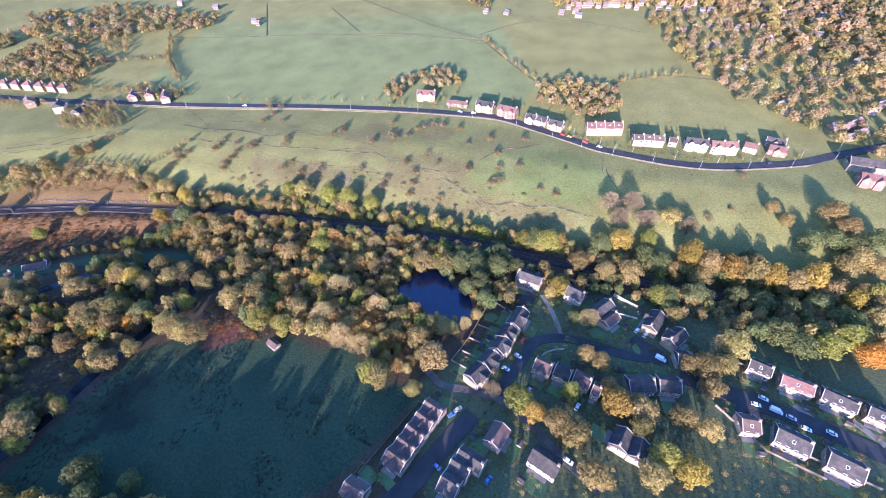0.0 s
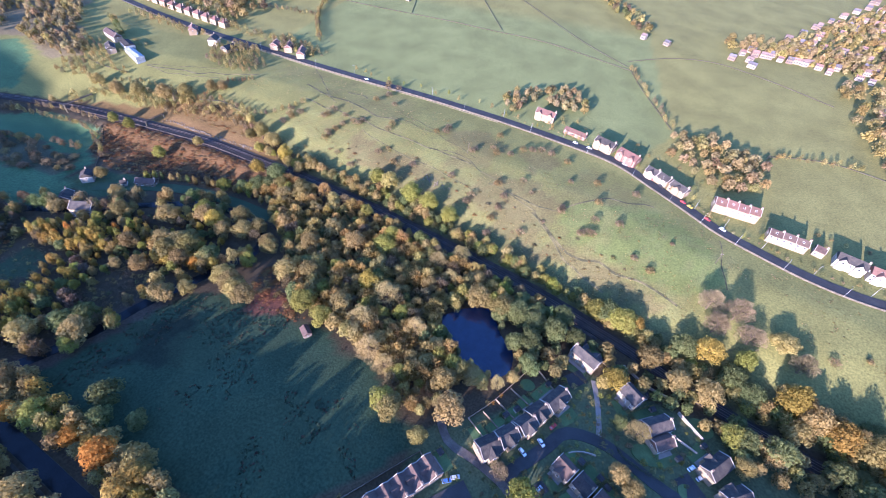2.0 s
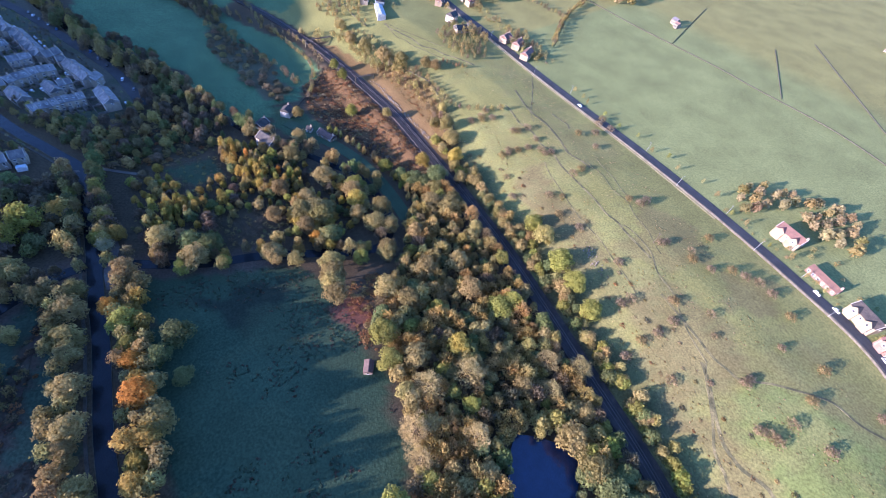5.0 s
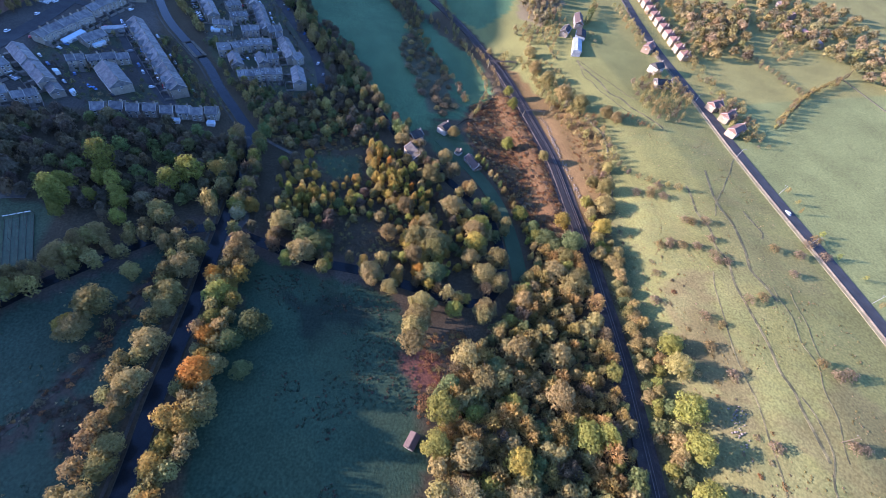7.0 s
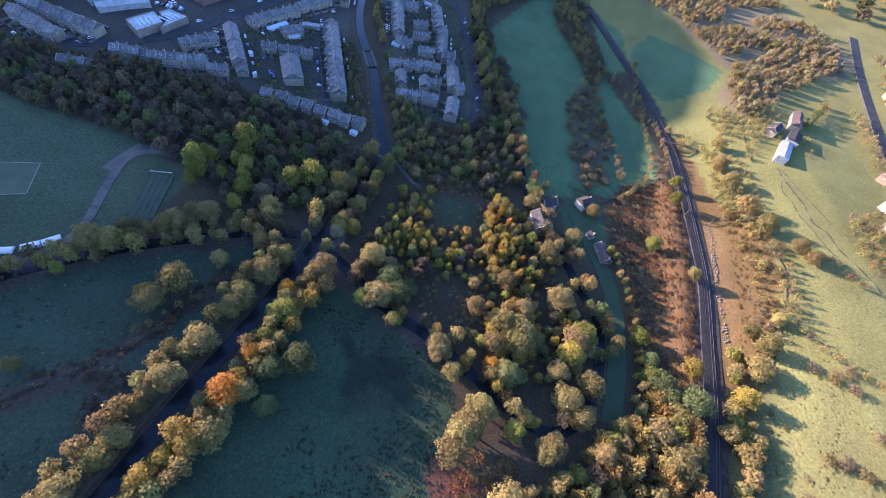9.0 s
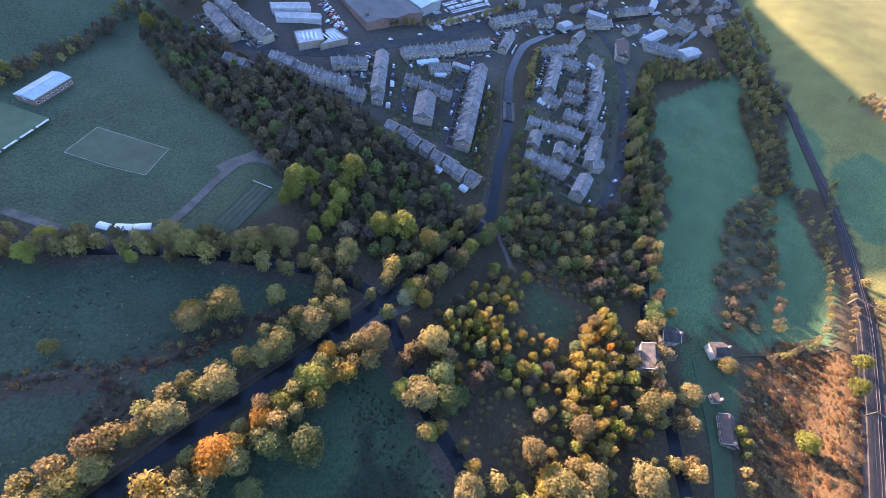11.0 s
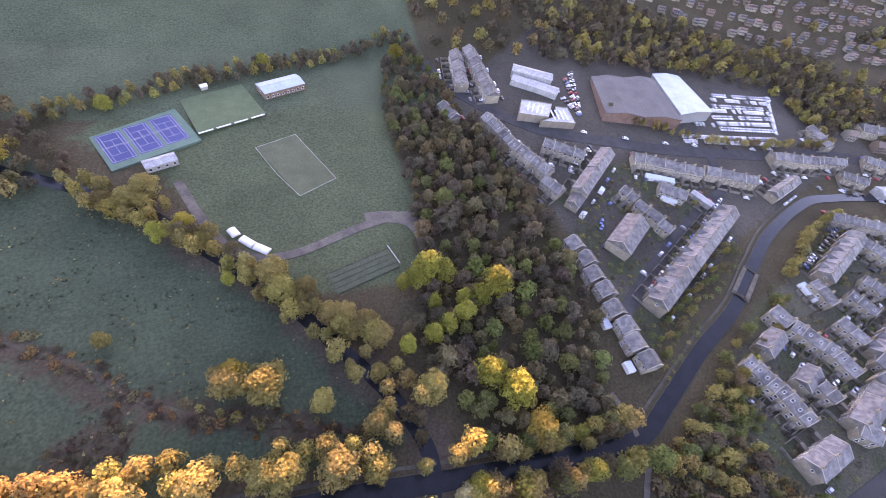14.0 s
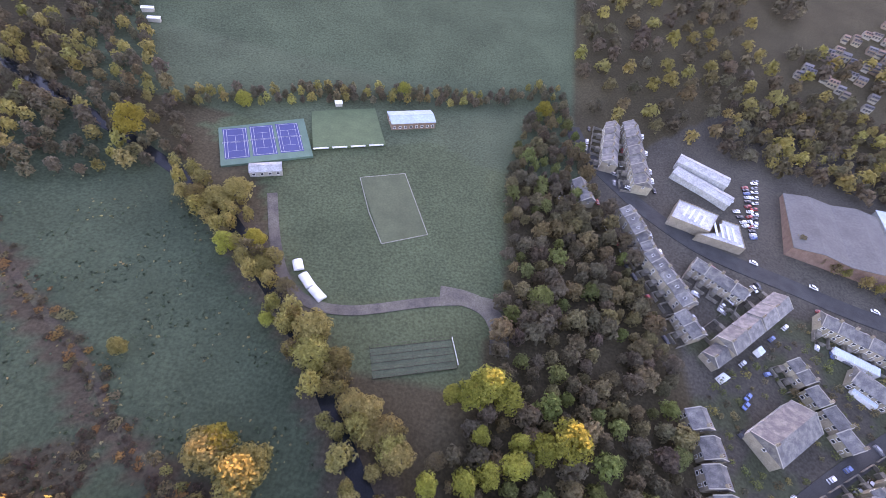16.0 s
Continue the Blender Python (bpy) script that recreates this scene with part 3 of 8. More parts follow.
TOWN_4 = [
    (-389.2, 42.9, 109, 16.6, 9, 6, "stone", "slate", 4),
    (-394.6, 59, 99, 17.1, 9, 6, "stone", "slate", 4),
    (-407.1, 31.2, 20, 17, 9, 6, "stone", "slate", 1),
    (-412.8, 50.7, 18, 14.1, 8, 6, "stone", "slate", 1),
    (-418.1, 58.7, 102, 9, 8, 6, "stone", "slate", 2),
    (-389.7, 80.6, 9, 22.3, 10, 6.5, "stone", "slate", 2),
    (-455.5, 61.6, 100, 6, 8, 6, "stone", "slate", 1),
    (-548, -25.5, 156, 45.4, 8, 5.5, "stone", "slate", 6),
    (-594.9, -24.7, -175, 20.9, 8, 5.5, "stone", "slate", 1),
    (-662.6, -35, 111, 22, 10, 5, "steel", "steel", 1),
]
TOWN_5 = [
    (-617.4, 17.9, 24, 34.4, 13, 6, "stone", "brown_tile", 1),
    (-644.5, -24.3, 145, 29.5, 8, 5.5, "stone", "slate", 4),
    (-670.9, 5.6, 169, 21.3, 9, 5, "stone", "slate", 2),
    (-684.8, 29.4, 172, 47.2, 10, 5, "steel", "steel", 1),
    (-662, 44.7, 119, 34.9, 12, 5, "stone", "slate", 3),
    (-684.3, 70.7, 162, 29.7, 14, 6, "steel", "steel", 1),
    (-721.6, 29.2, 79, 26.2, 9, 5.5, "stone", "slate", 4),
    (-606.2, -46.9, 171, 17.2, 9, 5, "steel", "steel", 1),
    (-868.3, -39.5, -172, 66.3, 8, 5, "steel", "steel", 1),
    (-760.3, -2.3, -168, 30.4, 8, 5, "steel", "steel", 1),
]
TOWN_6 = [
    (-576, -81.5, 170, 34.1, 8, 5, "stone", "slate", 3),
    (-586.2, -62.6, 146, 18.8, 8, 5, "stone", "slate", 2),
    (-715.7, -12.6, 155, 49.8, 8, 5, "stone", "slate", 5),
    (-316.7, -204.7, 80, 40.5, 9, 6, "stone", "slate", 6),
    (-331.3, -198.4, 89, 57.9, 10, 6, "stone", "slate", 7),
    (-296.2, -159.9, 104, 16.7, 8, 5, "stone", "slate", 2),
    (-371.6, -193.4, 151, 30.5, 10, 5, "steel", "steel", 1),
    (-368.8, -181.1, 144, 35.1, 10, 4, "steel", "steel", 1),
]
TOWN_7 = [
    (-595.4, -106, 85, 23.4, 8, 5, "stone", "slate", 3),
    (-657.4, -105.1, 153, 23.9, 11, 6, "stone", "slate", 2),
    (-623.9, -73.4, 142, 16.5, 9, 5, "stone", "slate", 2),
    (-731.5, 44.7, 95, 18.1, 8, 5, "stone", "slate", 3),
    (-753.1, 45.4, 73, 18.1, 8, 5, "stone", "slate", 3),
    (-837.1, 23.1, 68, 23.4, 8, 5.5, "stone", "slate", 4),
    (-864.6, 23.6, 79, 22.3, 8, 5.5, "stone", "slate", 4),
    (-897.8, 30.8, 83, 23.5, 8, 5.5, "stone", "slate", 4),
    (-873.9, 55.4, 176, 36, 9, 5, "stone", "slate", 2),
    (-792.5, 67.5, 28, 28.4, 8, 5.5, "stone", "slate", 3),
    (-803.9, 72.9, 32, 24.7, 8, 5.5, "stone", "slate", 3),
]
TOWN_8 = [
    (-512, -62.5, 18, 34, 8, 5.5, "stone", "slate", 5),
    (-545, -86, 166, 38, 9, 6, "stone", "slate", 5),
]
TOWN = TOWN_0 + TOWN_1 + TOWN_2 + TOWN_3 + TOWN_4 + TOWN_5 + TOWN_6 + TOWN_7 + TOWN_8
MILL_0 = [
    (-297.5, 165.9, 22, 14.6, 10, 7, "pale", "slate", 1),
    (-320.5, 169.6, 125, 10.5, 8, 5, "pale", "slate", 1),
    (-332.3, 195, 134, 8.7, 8, 5, "white", "slate", 1),
    (-291.7, 210.6, 22, 14.6, 7, 3, "pale", "brown_tile", 1),
    (-304.7, 201.9, 44, 4.1, 5, 3, "white", "slate", 1),
]
MILL = MILL_0
SHED_0 = [
    (-99, 139.3, -36, 6.6, 4.4, 2.5, "wood", "wood", 1),
]
SHED = SHED_0


# ---- single trees and bushes: x, y and width of crown ----
BROWN_TREES_0 = [
    (-209.7, 58.1, 16), (-141.4, 54.2, 12), (-122.2, 53.2, 15.1), (-209.4, 36.1, 11.4), (-196.9, 32.3, 15.2), (-180.4, 30.3, 14.9), (-154, 27.3, 14.5),
    (-135.4, 24.8, 13.2), (-129.3, 21.4, 9.3), (-123.1, 20.6, 8.1), (-163.7, -4.3, 14.5), (-175.8, 0.6, 15.2), (-212.8, 21.6, 11.6), (-207.1, -23.4,
    11.3), (-215.2, -18, 12.7), (-220, -11.6, 11.8), (-235.9, 13.4, 13.5), (-227.5, 77.8, 16), (-203.9, 89.6, 15.5), (-188, 127, 13.6), (-179.3, 136.5,
    9.8), (-214.2, 155.6, 15.3), (-199.2, 152.2, 13.1), (-178.8, 200.6, 14.1), (-159.6, 187.2, 12.7), (-240.2, 182.8, 16), (-293.8, 188.2, 14.1), (-273.6,
    174.2, 16), (-241.9, 152.4, 13.6), (-165.1, 211.7, 12.1)]
BROWN_TREES_1 = [
    (-218.5, 139, 11.1), (-182.1, 236.5, 16), (-177.2, 250.7, 14.3), (-192.9, 269.6, 9.8), (-290.7, 265.4, 9.1), (-431.5, 294.4, 12.8), (-386.9, 297.4,
    16), (-359, 302, 16), (-407.3, 292.7, 14), (-325.6, 201.4, 10.9), (-341.5, 310.8, 14), (-324.5, 325.8, 11.2), (-316.4, 331.5, 9.7), (-157.4, 149.6,
    16), (-145.4, 145, 13.7), (-188.9, 127.6, 14.1), (-121.8, 177.3, 16), (-27, 157.4, 12.5), (-16.1, 139.7, 15.4), (-3.5, 148.6, 13.1), (-134.4, 198,
    16), (-129.7, 218.9, 16), (-108.4, 212.6, 16), (-158.3, 185.9, 12.1), (-218.3, 194.5, 16), (-212, 164.1, 16), (-226.4, 164.9, 14.1), (-172.2, 244.1,
    16), (-20.7, 215.8, 13.3), (-47.8, 198.9, 12.2)]
BROWN_TREES_2 = [
    (-8.3, 125.2, 16), (73.8, 127.2, 10.9), (80, 121.9, 11.9), (131.1, 117.9, 16), (123.9, 119.7, 10.6), (101.9, 188.8, 15.9), (115.4, 186.2, 16), (85.8,
    196.8, 16), (130, 106.9, 12.7), (108.4, 90, 11.9), (117.2, 85.2, 12.6), (79.8, 107.4, 10.2), (-1, 199.5, 16), (-16.1, 200.1, 15.9), (164.7, 189.8,
    15.8), (188, 182.2, 16), (209.8, 174.9, 15.2), (228.1, 167.7, 14.3), (243.5, 155.1, 13.7), (239.4, 146.7, 14.4), (152.7, 227, 16), (256.2, 222.1, 16),
    (260.8, 211.4, 16), (220.3, 229.3, 9.1), (225.6, 219.2, 10.3), (-111.2, -103.4, 11.5), (-152.1, -72.5, 9.6), (-202.2, -24.7, 10.8), (-177.3, -2.8,
    12.3), (-121.5, -30.6, 6.9)]
ORANGE_TREES_3 = [
    (-191.5, 47.3, 10.9), (-156, 50.5, 12.6), (-138.1, 48.8, 16), (-189.2, 153.6, 10.1), (217.6, 122.1, 15.9)]
LIME_TREES_4 = [
    (-179.3, 51.1, 16), (-164.9, 50.7, 11.8), (-243.4, 50.8, 11.4), (-241.9, -7.2, 9.6), (-258.1, -14.5, 11.2), (-275.7, -23.9, 14.9), (-247, -38, 15.1),
    (-254.7, -36.2, 12.3), (-267.6, 23.2, 16), (-259.4, 13.9, 13.2), (-201.5, 82, 9.6), (-195.9, 102.3, 8.3), (-162.5, 169.9, 9.7), (-222.1, 198.7, 16),
    (-234.4, 230.7, 11.5), (-378.6, 260.4, 9.5), (-359, 259.1, 9.2), (-311.9, 243.5, 10.5), (-39.8, 117.1, 15), (-109.6, 188.8, 9.4), (-88.2, 228.1,
    13.2), (-90.1, 219.1, 16), (-58, 260, 14.2), (-126, 278.8, 13.7), (-93.2, 270.3, 16), (-76.2, 265.4, 16), (53.5, 219.9, 14.4), (65.7, 217, 14.4),
    (-39.1, 134.4, 10), (-54.3, 169.8, 9.8)]
LIME_TREES_5 = [
    (-109.9, 154.3, 16), (-94.9, 149.3, 13.8), (-212.1, 235.2, 11.9), (34.3, 101.5, 15.1), (59.9, 104.7, 10.1), (70.8, 216.4, 15.7), (133.8, 211.1, 13.8),
    (94.2, 74.5, 13.9), (199.9, 129.2, 16), (215.6, 133.4, 16), (125.5, 166.5, 12.4), (-134.8, -80.1, 8.9), (-163.2, -49.9, 5.7), (-242, -34.8, 12.1),
    (-234.9, -34.5, 7.4), (-246, -22.2, 6.6), (-249.1, -10.8, 9.4), (-267.8, -21.3, 10.9), (-259.8, -21.8, 7.7), (-230.2, -4.8, 8), (-183.6, -222.5, 8.6),
    (-101.3, -177.8, 10.3)]
GOLD_TREES_6 = [
    (-184, 54.3, 11.3), (-117, 47.5, 12.8), (-109.9, 42.6, 11.5), (-101.7, 40.1, 12), (-272.8, 37.5, 14.5), (-208.4, 191.7, 15), (-243.1, 59.6, 9),
    (-221.2, 254.7, 11.4), (-212.4, 279, 13.1), (77.4, 218.7, 12.1), (-83.1, 183.1, 13.6), (68.1, 175.9, 14.1), (40.6, 94.8, 11.3), (80.2, 98, 16),
    (116.2, 211.8, 16), (102.8, 67, 15.2), (155.1, 195.2, 16), (175.5, 184.8, 16), (198.8, 178, 14.7), (220.8, 174.9, 15.2), (235.9, 160.1, 13.9), (-65.6,
    -135.9, 16), (-144.8, -86, 9.7), (-165.5, -7.1, 11.9), (-276.3, -231.7, 12.3)]
GREEN_TREES_7 = [
    (-160.4, 69.4, 14.4), (-152.9, 60.2, 11.3), (-138.2, 66.1, 9.7), (-269, -82.9, 11.5), (-186.7, 163.3, 15.5), (-211.9, 99.8, 16), (-218, 91.2, 13.9),
    (-209.1, 240.1, 16), (-222.5, 236.5, 9.9), (0.3, 196.5, 13.9), (9.8, 197.4, 16), (20.5, 195.3, 16), (33.4, 193.8, 15.5), (45.1, 193.9, 12.6), (12.7,
    177.7, 11.9), (21.9, 166.9, 11.8), (9.7, 209.3, 12.4), (-203.4, 244.4, 14.4), (-201.6, 254.1, 16), (147.2, 166.5, 16), (130.5,
    166.5, 13.6), (59.8, 220.5, 16), (103.5, 211.5, 16), (128.6, 202.1, 16), (137.4, 194, 16), (178.8, 136.7, 16), (185.6, 128.7, 16), (172, 140.6, 14.2),
    (202.3, 140.4, 16)]
GREEN_TREES_8 = [
    (220.8, 148.9, 14.5), (20.4, 180.8, 16), (32.1, 192.8, 16), (10.3, 198.8, 16), (19.8, 203.5, 16), (35.1, 205.6, 15.4), (175.4, 169, 13.7), (184.7,
    162, 16), (198.2, 157.5, 16), (216.2, 160, 16), (223.8, 144.6, 15.5), (244.5, 201.4, 16), (230.7, 200.4, 14.4), (257.1, 199, 16), (270.3, 198.4, 16),
    (192.4, 194, 11.9)]
OLIVE_TREES_9 = [
    (-173, 28.7, 12.1), (-110.8, 23, 11.9), (-102.9, 23.2, 10.8), (-91.9, 19.3, 12.3), (-194.1, 9.9, 9.4), (-183.7, -38.8, 15.1), (-181.3, -48.7, 15),
    (-167, 153.1, 15.5), (-153.6, 147, 13.9), (-204.9, 164.8, 16), (-209.9, 171.7, 14), (-195.1, 203.4, 15.8), (-197, 186.6, 11.9), (-192.1, 247.5, 12.5),
    (-230.9, 288.5, 15.8), (-245.6, 293.6, 13.5), (-256.2, 290.7, 10.6), (-265.7, 304.3, 8.8), (-113.2, 276.2, 14.9), (-89.2, 160.3, 16), (-134, 170.3,
    15.5), (-187.2, 160.2, 16), (-184.4, 192.8, 16), (-36.1, 114.7, 16), (-17.7, 108.8, 9.4), (50.1, 89.2, 16), (57.9, 83.9, 15.5), (91.5, 94.2, 16),
    (61.9, 66.1, 14.8), (86.2, 65.9, 13)]
OLIVE_TREES_10 = [
    (151.8, 129.7, 16), (143.1, 119.5, 11.7), (88.7, 86.2, 11.8), (129.9, 153.1, 10.7), (157.4, 181.1, 14.3), (257.2, 189.6, 16), (264.8, 183, 16),
    (245.6, 184, 16), (-121.2, -103.1, 12.9), (-127.4, -108.9, 14.2), (-182.3, -45.7, 10.9), (-193.4, -39.1, 10.3), (-209.7, -17, 9.4), (-216.6, -14.8,
    10)]
TWIG_TREES_11 = [
    (-73.2, 157.3, 16), (-67.6, 178, 16), (-59.9, 140.2, 15.2), (-48.3, 136.3, 12.2), (-42.1, 162.4, 13.1), (-37.6, 229.7, 14.2), (-49.9, 218.5, 13.5),
    (-37.5, 209.7, 11.8), (22.3, 108.3, 8.8), (128.6, 237.7, 16), (136.3, 224.9, 16), (114.8, 241, 14.6), (118.3, 227.1, 15.6), (161.4, 216.8, 13.7),
    (-231.9, -12.2, 7.4)]
BELT = [(154, 200, 10.0), (163, 197, 9.0), (176, 192, 10.0), (184, 188, 9.0), (192, 184, 10.0), (203, 179, 9.0), (213, 177, 10.0), (221, 172, 9.5), (234, 170, 10.0), (244, 167, 9.0)]
SINGLE = [("brown", BELT), ("brown", BROWN_TREES_0), ("brown", BROWN_TREES_1), ("brown", BROWN_TREES_2), ("orange", ORANGE_TREES_3), ("lime", LIME_TREES_4), ("lime", LIME_TREES_5), ("gold", GOLD_TREES_6), ("green", GREEN_TREES_7), ("green", GREEN_TREES_8), ("olive", OLIVE_TREES_9), ("olive", OLIVE_TREES_10), ("pale", [(-237.5, 52.5, 9.5)]), ("olive", [(2, 147, 9.0), (-10, 149, 10.0), (17, 157, 7.5)]), ("tan", [(10, 150, 8.5), (81, 150, 12.0), (144, 163, 10.0), (147, 132, 10.0)]), ("green", [(73, 153, 8.0), (129, 158, 8.5)]), ("tan", TWIG_TREES_11[:8]), ("twig", TWIG_TREES_11[8:])]
BUSHES_0 = [
    (-94.5, 352.8, 7.0), (-142.4, 339.5, 7.0), (-228.7, 327.8, 7.0), (-201.7, 341.3, 7.0), (-205.4, 329.8, 6.7), (-233.1, 320.7, 6.9), (-63.2, 332.5,
    4.9), (-49.9, 339.2, 5.6), (-34.5, 336.4, 6.3), (-26.6, 347.3, 7.0), (-19.3, 350.1, 7.0), (-12.1, 352.9, 7.0), (-3.4, 351.8, 7.0), (10.7, 345.6, 6.8),
    (-35.2, 299.1, 5.2), (-49.5, 282.9, 7.0), (-51, 277.1, 7.0), (36.8, 327.5, 7.0), (65.7, 325.6, 7.0), (40.8, 286.7, 7.0), (33.8, 272.9, 7.0), (40.4,
    304.7, 7.0), (57.1, 288.5, 7.0), (41, 274.6, 6.9), (70, 263.6, 5.8), (80.6, 256.2, 7.0), (17.1, 292.1, 5.4), (-16.6, 308.7, 5.9), (92.3, 282.9, 3.5),
    (-49.7, 359.2, 6.7)]
BUSHES_1 = [
    (-26.6, 277.5, 6.4), (-29, 268.4, 7.0), (-28, 256.7, 7.0), (-7.7, 298.8, 4.3), (17.3, 321.5, 5.0), (-121.3, 297.8, 7.0), (-104.8, 299.3, 7.0),
    (-137.9, 304.1, 6.9), (-237.6, 313.4, 7.0), (-203.2, 333, 7.0), (-170.8, 330.9, 6.2), (-142.4, 331.5, 7.0), (-191, 313.2, 7.0), (-186.7, 318.3, 7.0),
    (-239, 328.9, 7.0), (-236.2, 322.6, 7.0), (-154.8, 369.7, 6.0), (-174.1, 370.7, 7.0), (-167.4, 384, 7.0), (-174, 395.7, 7.0), (-94.9, 346.5, 7.0),
    (-131.8, 310.7, 4.9), (-154.4, 286.8, 7.0), (-171.6, 295.7, 5.5), (-183.9, 325.9, 6.3), (-177.7, 405.3, 7.0), (-164.5, 400.3, 7.0), (-175.4, 331,
    7.0), (-169.2, 336, 6.0), (-102.2, 343.5, 6.0)]
BUSHES_2 = [
    (-64.8, 327.8, 6.8), (-45.6, 333.2, 6.9), (-70.6, 296.7, 7.0), (37.9, 274.7, 7.0), (16.6, 288, 7.0), (-33.6, 299.6, 7.0), (-26.1, 288.9, 7.0), (-5.5,
    262.8, 7.0), (-189, 311.4, 5.8), (-190.5, 306.7, 6.7), (-187.4, 337.1, 6.0), (179.3, 226.8, 6.1), (219.4, 266.3, 6.7), (197, 233.5, 3.9)]


# ---- trees ----
rng = np.random.default_rng(7)


def fast_mesh(name, verts, quads, mats, colours=None):
    me = bpy.data.meshes.new(name)
    me.vertices.add(len(verts))
    me.vertices.foreach_set("co", np.asarray(verts, np.float32).ravel())
    me.loops.add(quads.size)
    me.loops.foreach_set("vertex_index", np.asarray(quads, np.int32).ravel())
    me.polygons.add(len(quads))
    me.polygons.foreach_set("loop_start", np.arange(0, quads.size, quads.shape[1], dtype=np.int32))
    for m in mats if isinstance(mats, (list, tuple)) else [mats]:
        me.materials.append(m)
    if colours is not None:
        at = me.color_attributes.new("leafcol", "FLOAT_COLOR", "POINT")
        at.data.foreach_set("color", np.concatenate([colours, np.ones((len(colours), 1))], 1).astype(np.float32).ravel())
    me.update(calc_edges=True)
    return me


def crown_points(n, wide, tall, lobes, r, hollow=0.55):
    """Places and outward ways of leaf clumps on a domed, uneven crown of lobes."""
    cs = []
    for k in range(lobes):
        a, h = 2.4 * k + r.uniform(0, 0.7), (k + r.random()) / lobes
        reach = wide * 0.5 * math.sin(math.pi * min(0.93, 0.24 + 0.7 * h)) * r.uniform(0.56, 0.86)
        cs.append((reach * math.cos(a), reach * math.sin(a), tall * (0.16 + 0.72 * h), wide * r.uniform(0.1, 0.19)))
    cs.append((0, 0, tall * 0.52, wide * 0.34))
    cs = np.array(cs)
    pick = r.choice(len(cs), n, p=cs[:, 3] ** 2 / (cs[:, 3] ** 2).sum())
    d = r.normal(size=(n, 3))
    d[:, 2] += 0.25
    d /= np.linalg.norm(d, axis=1)[:, None]
    rad = cs[pick, 3] * (hollow + (1.12 - hollow) * r.random(n) ** 0.6)
    p = cs[pick, :3] + d * rad[:, None] * (1, 1, 0.95)
    out = p - (0, 0, tall * 0.35)
    d = d * 0.6 + out / np.linalg.norm(out, axis=1)[:, None]
    return p, d / np.linalg.norm(d, axis=1)[:, None]


def leaf_clumps(p, d, size, r):
    """A leaf clump of three corners at each place."""
    n = len(p)
    nrm = d * 1.0 + (0, 0, 0.25) + r.normal(size=(n, 3)) * 0.42
    nrm /= np.linalg.norm(nrm, axis=1)[:, None]
    u = np.cross(nrm, r.normal(size=(n, 3)) + d * 0.2)
    u /= np.linalg.norm(u, axis=1)[:, None]
    v = np.cross(nrm, u)
    s = size * r.uniform(0.5, 1.4, n)[:, None]
    return np.stack([p - u * s - v * s * 0.6, p + u * s * 0.9 - v * s * 0.5 + nrm * s * 0.25, p + u * s * 0.2 + v * s * 0.95], 1)


def twig_sprays(p, d, size, r):
    """A long thin spray of twigs at each place, fanning up and outwards."""
    n = len(p)
    way = d * 0.8 + r.normal(size=(n, 3)) * 0.38 + (0, 0, 0.35)
    way /= np.linalg.norm(way, axis=1)[:, None]
    u = np.cross(way, r.normal(size=(n, 3)))
    u /= np.linalg.norm(u, axis=1)[:, None]
    s = size * r.uniform(0.6, 1.5, n)[:, None]
    return np.stack([p - way * s * 1.1 - u * s * 0.1, p + way * s * 0.9 - u * s * 0.38, p + way * s * 1.1 + u * s * 0.38], 1)


TWIGGY = ("twig", "tan", "ash", "dusk")


def limb(verts, faces, a, b, ra, rb, sides=5):
    a, b = Vector(a), Vector(b)
    q = (b - a).to_track_quat("Z", "Y")
    base = len(verts)
    for c, rad in ((a, ra), (b, rb)):
        for k in range(sides):
            ang = 2 * math.pi * k / sides
            verts.append(tuple(c + q @ Vector((rad * math.cos(ang), rad * math.sin(ang), 0))))
    for k in range(sides):
        faces.append((base + k, base + (k + 1) % sides, base + sides + (k + 1) % sides, base + sides + k))


def crown_leaves(kind, wide, tall, r, leaves, size):
    foot = tall * (0.14 if kind != "conifer" else 0.05)
    if kind == "conifer":
        h, a = r.random(leaves) ** 0.8, r.uniform(0, 2 * math.pi, leaves)
        rad = wide * 0.5 * (1.02 - h) * (0.6 + 0.4 * r.random(leaves) ** 0.5) * (0.8 + 0.2 * np.sin(h * 40))
        d = np.stack([np.cos(a), np.sin(a), np.full(leaves, 0.35)], 1)
        p = np.stack([rad * np.cos(a), rad * np.sin(a), foot + h * (tall - foot)], 1)
    else:
        p, d = crown_points(leaves, wide, tall - foot, 24, r)
        p[:, 2] += foot
    return (twig_sprays if kind in TWIGGY and size < 0.66 else leaf_clumps)(p, d, size, r)


def trunk_limbs(kind, wide, tall, r, boughs):
    verts, faces = [], []
    limb(verts, faces, (0, 0, -0.6), (0.1, 0.1, tall * 0.35), tall * 0.028, tall * 0.02, 7)
    limb(verts, faces, (0.1, 0.1, tall * 0.35), (0.0, 0.2, tall * 0.85), tall * 0.02, tall * 0.005, 6)
    for k in range(boughs):
        a, h, f = 2.4 * k + r.uniform(0, 0.5), r.uniform(0.26, 0.6), r.uniform(0.6, 1)
        limb(verts, faces, (0.1, 0.1, tall * h), (wide * 0.42 * math.cos(a) * f, wide * 0.42 * math.sin(a) * f, tall * (h + r.uniform(0.15, 0.33))),
             tall * 0.011, tall * 0.003, 4)
    return verts, faces


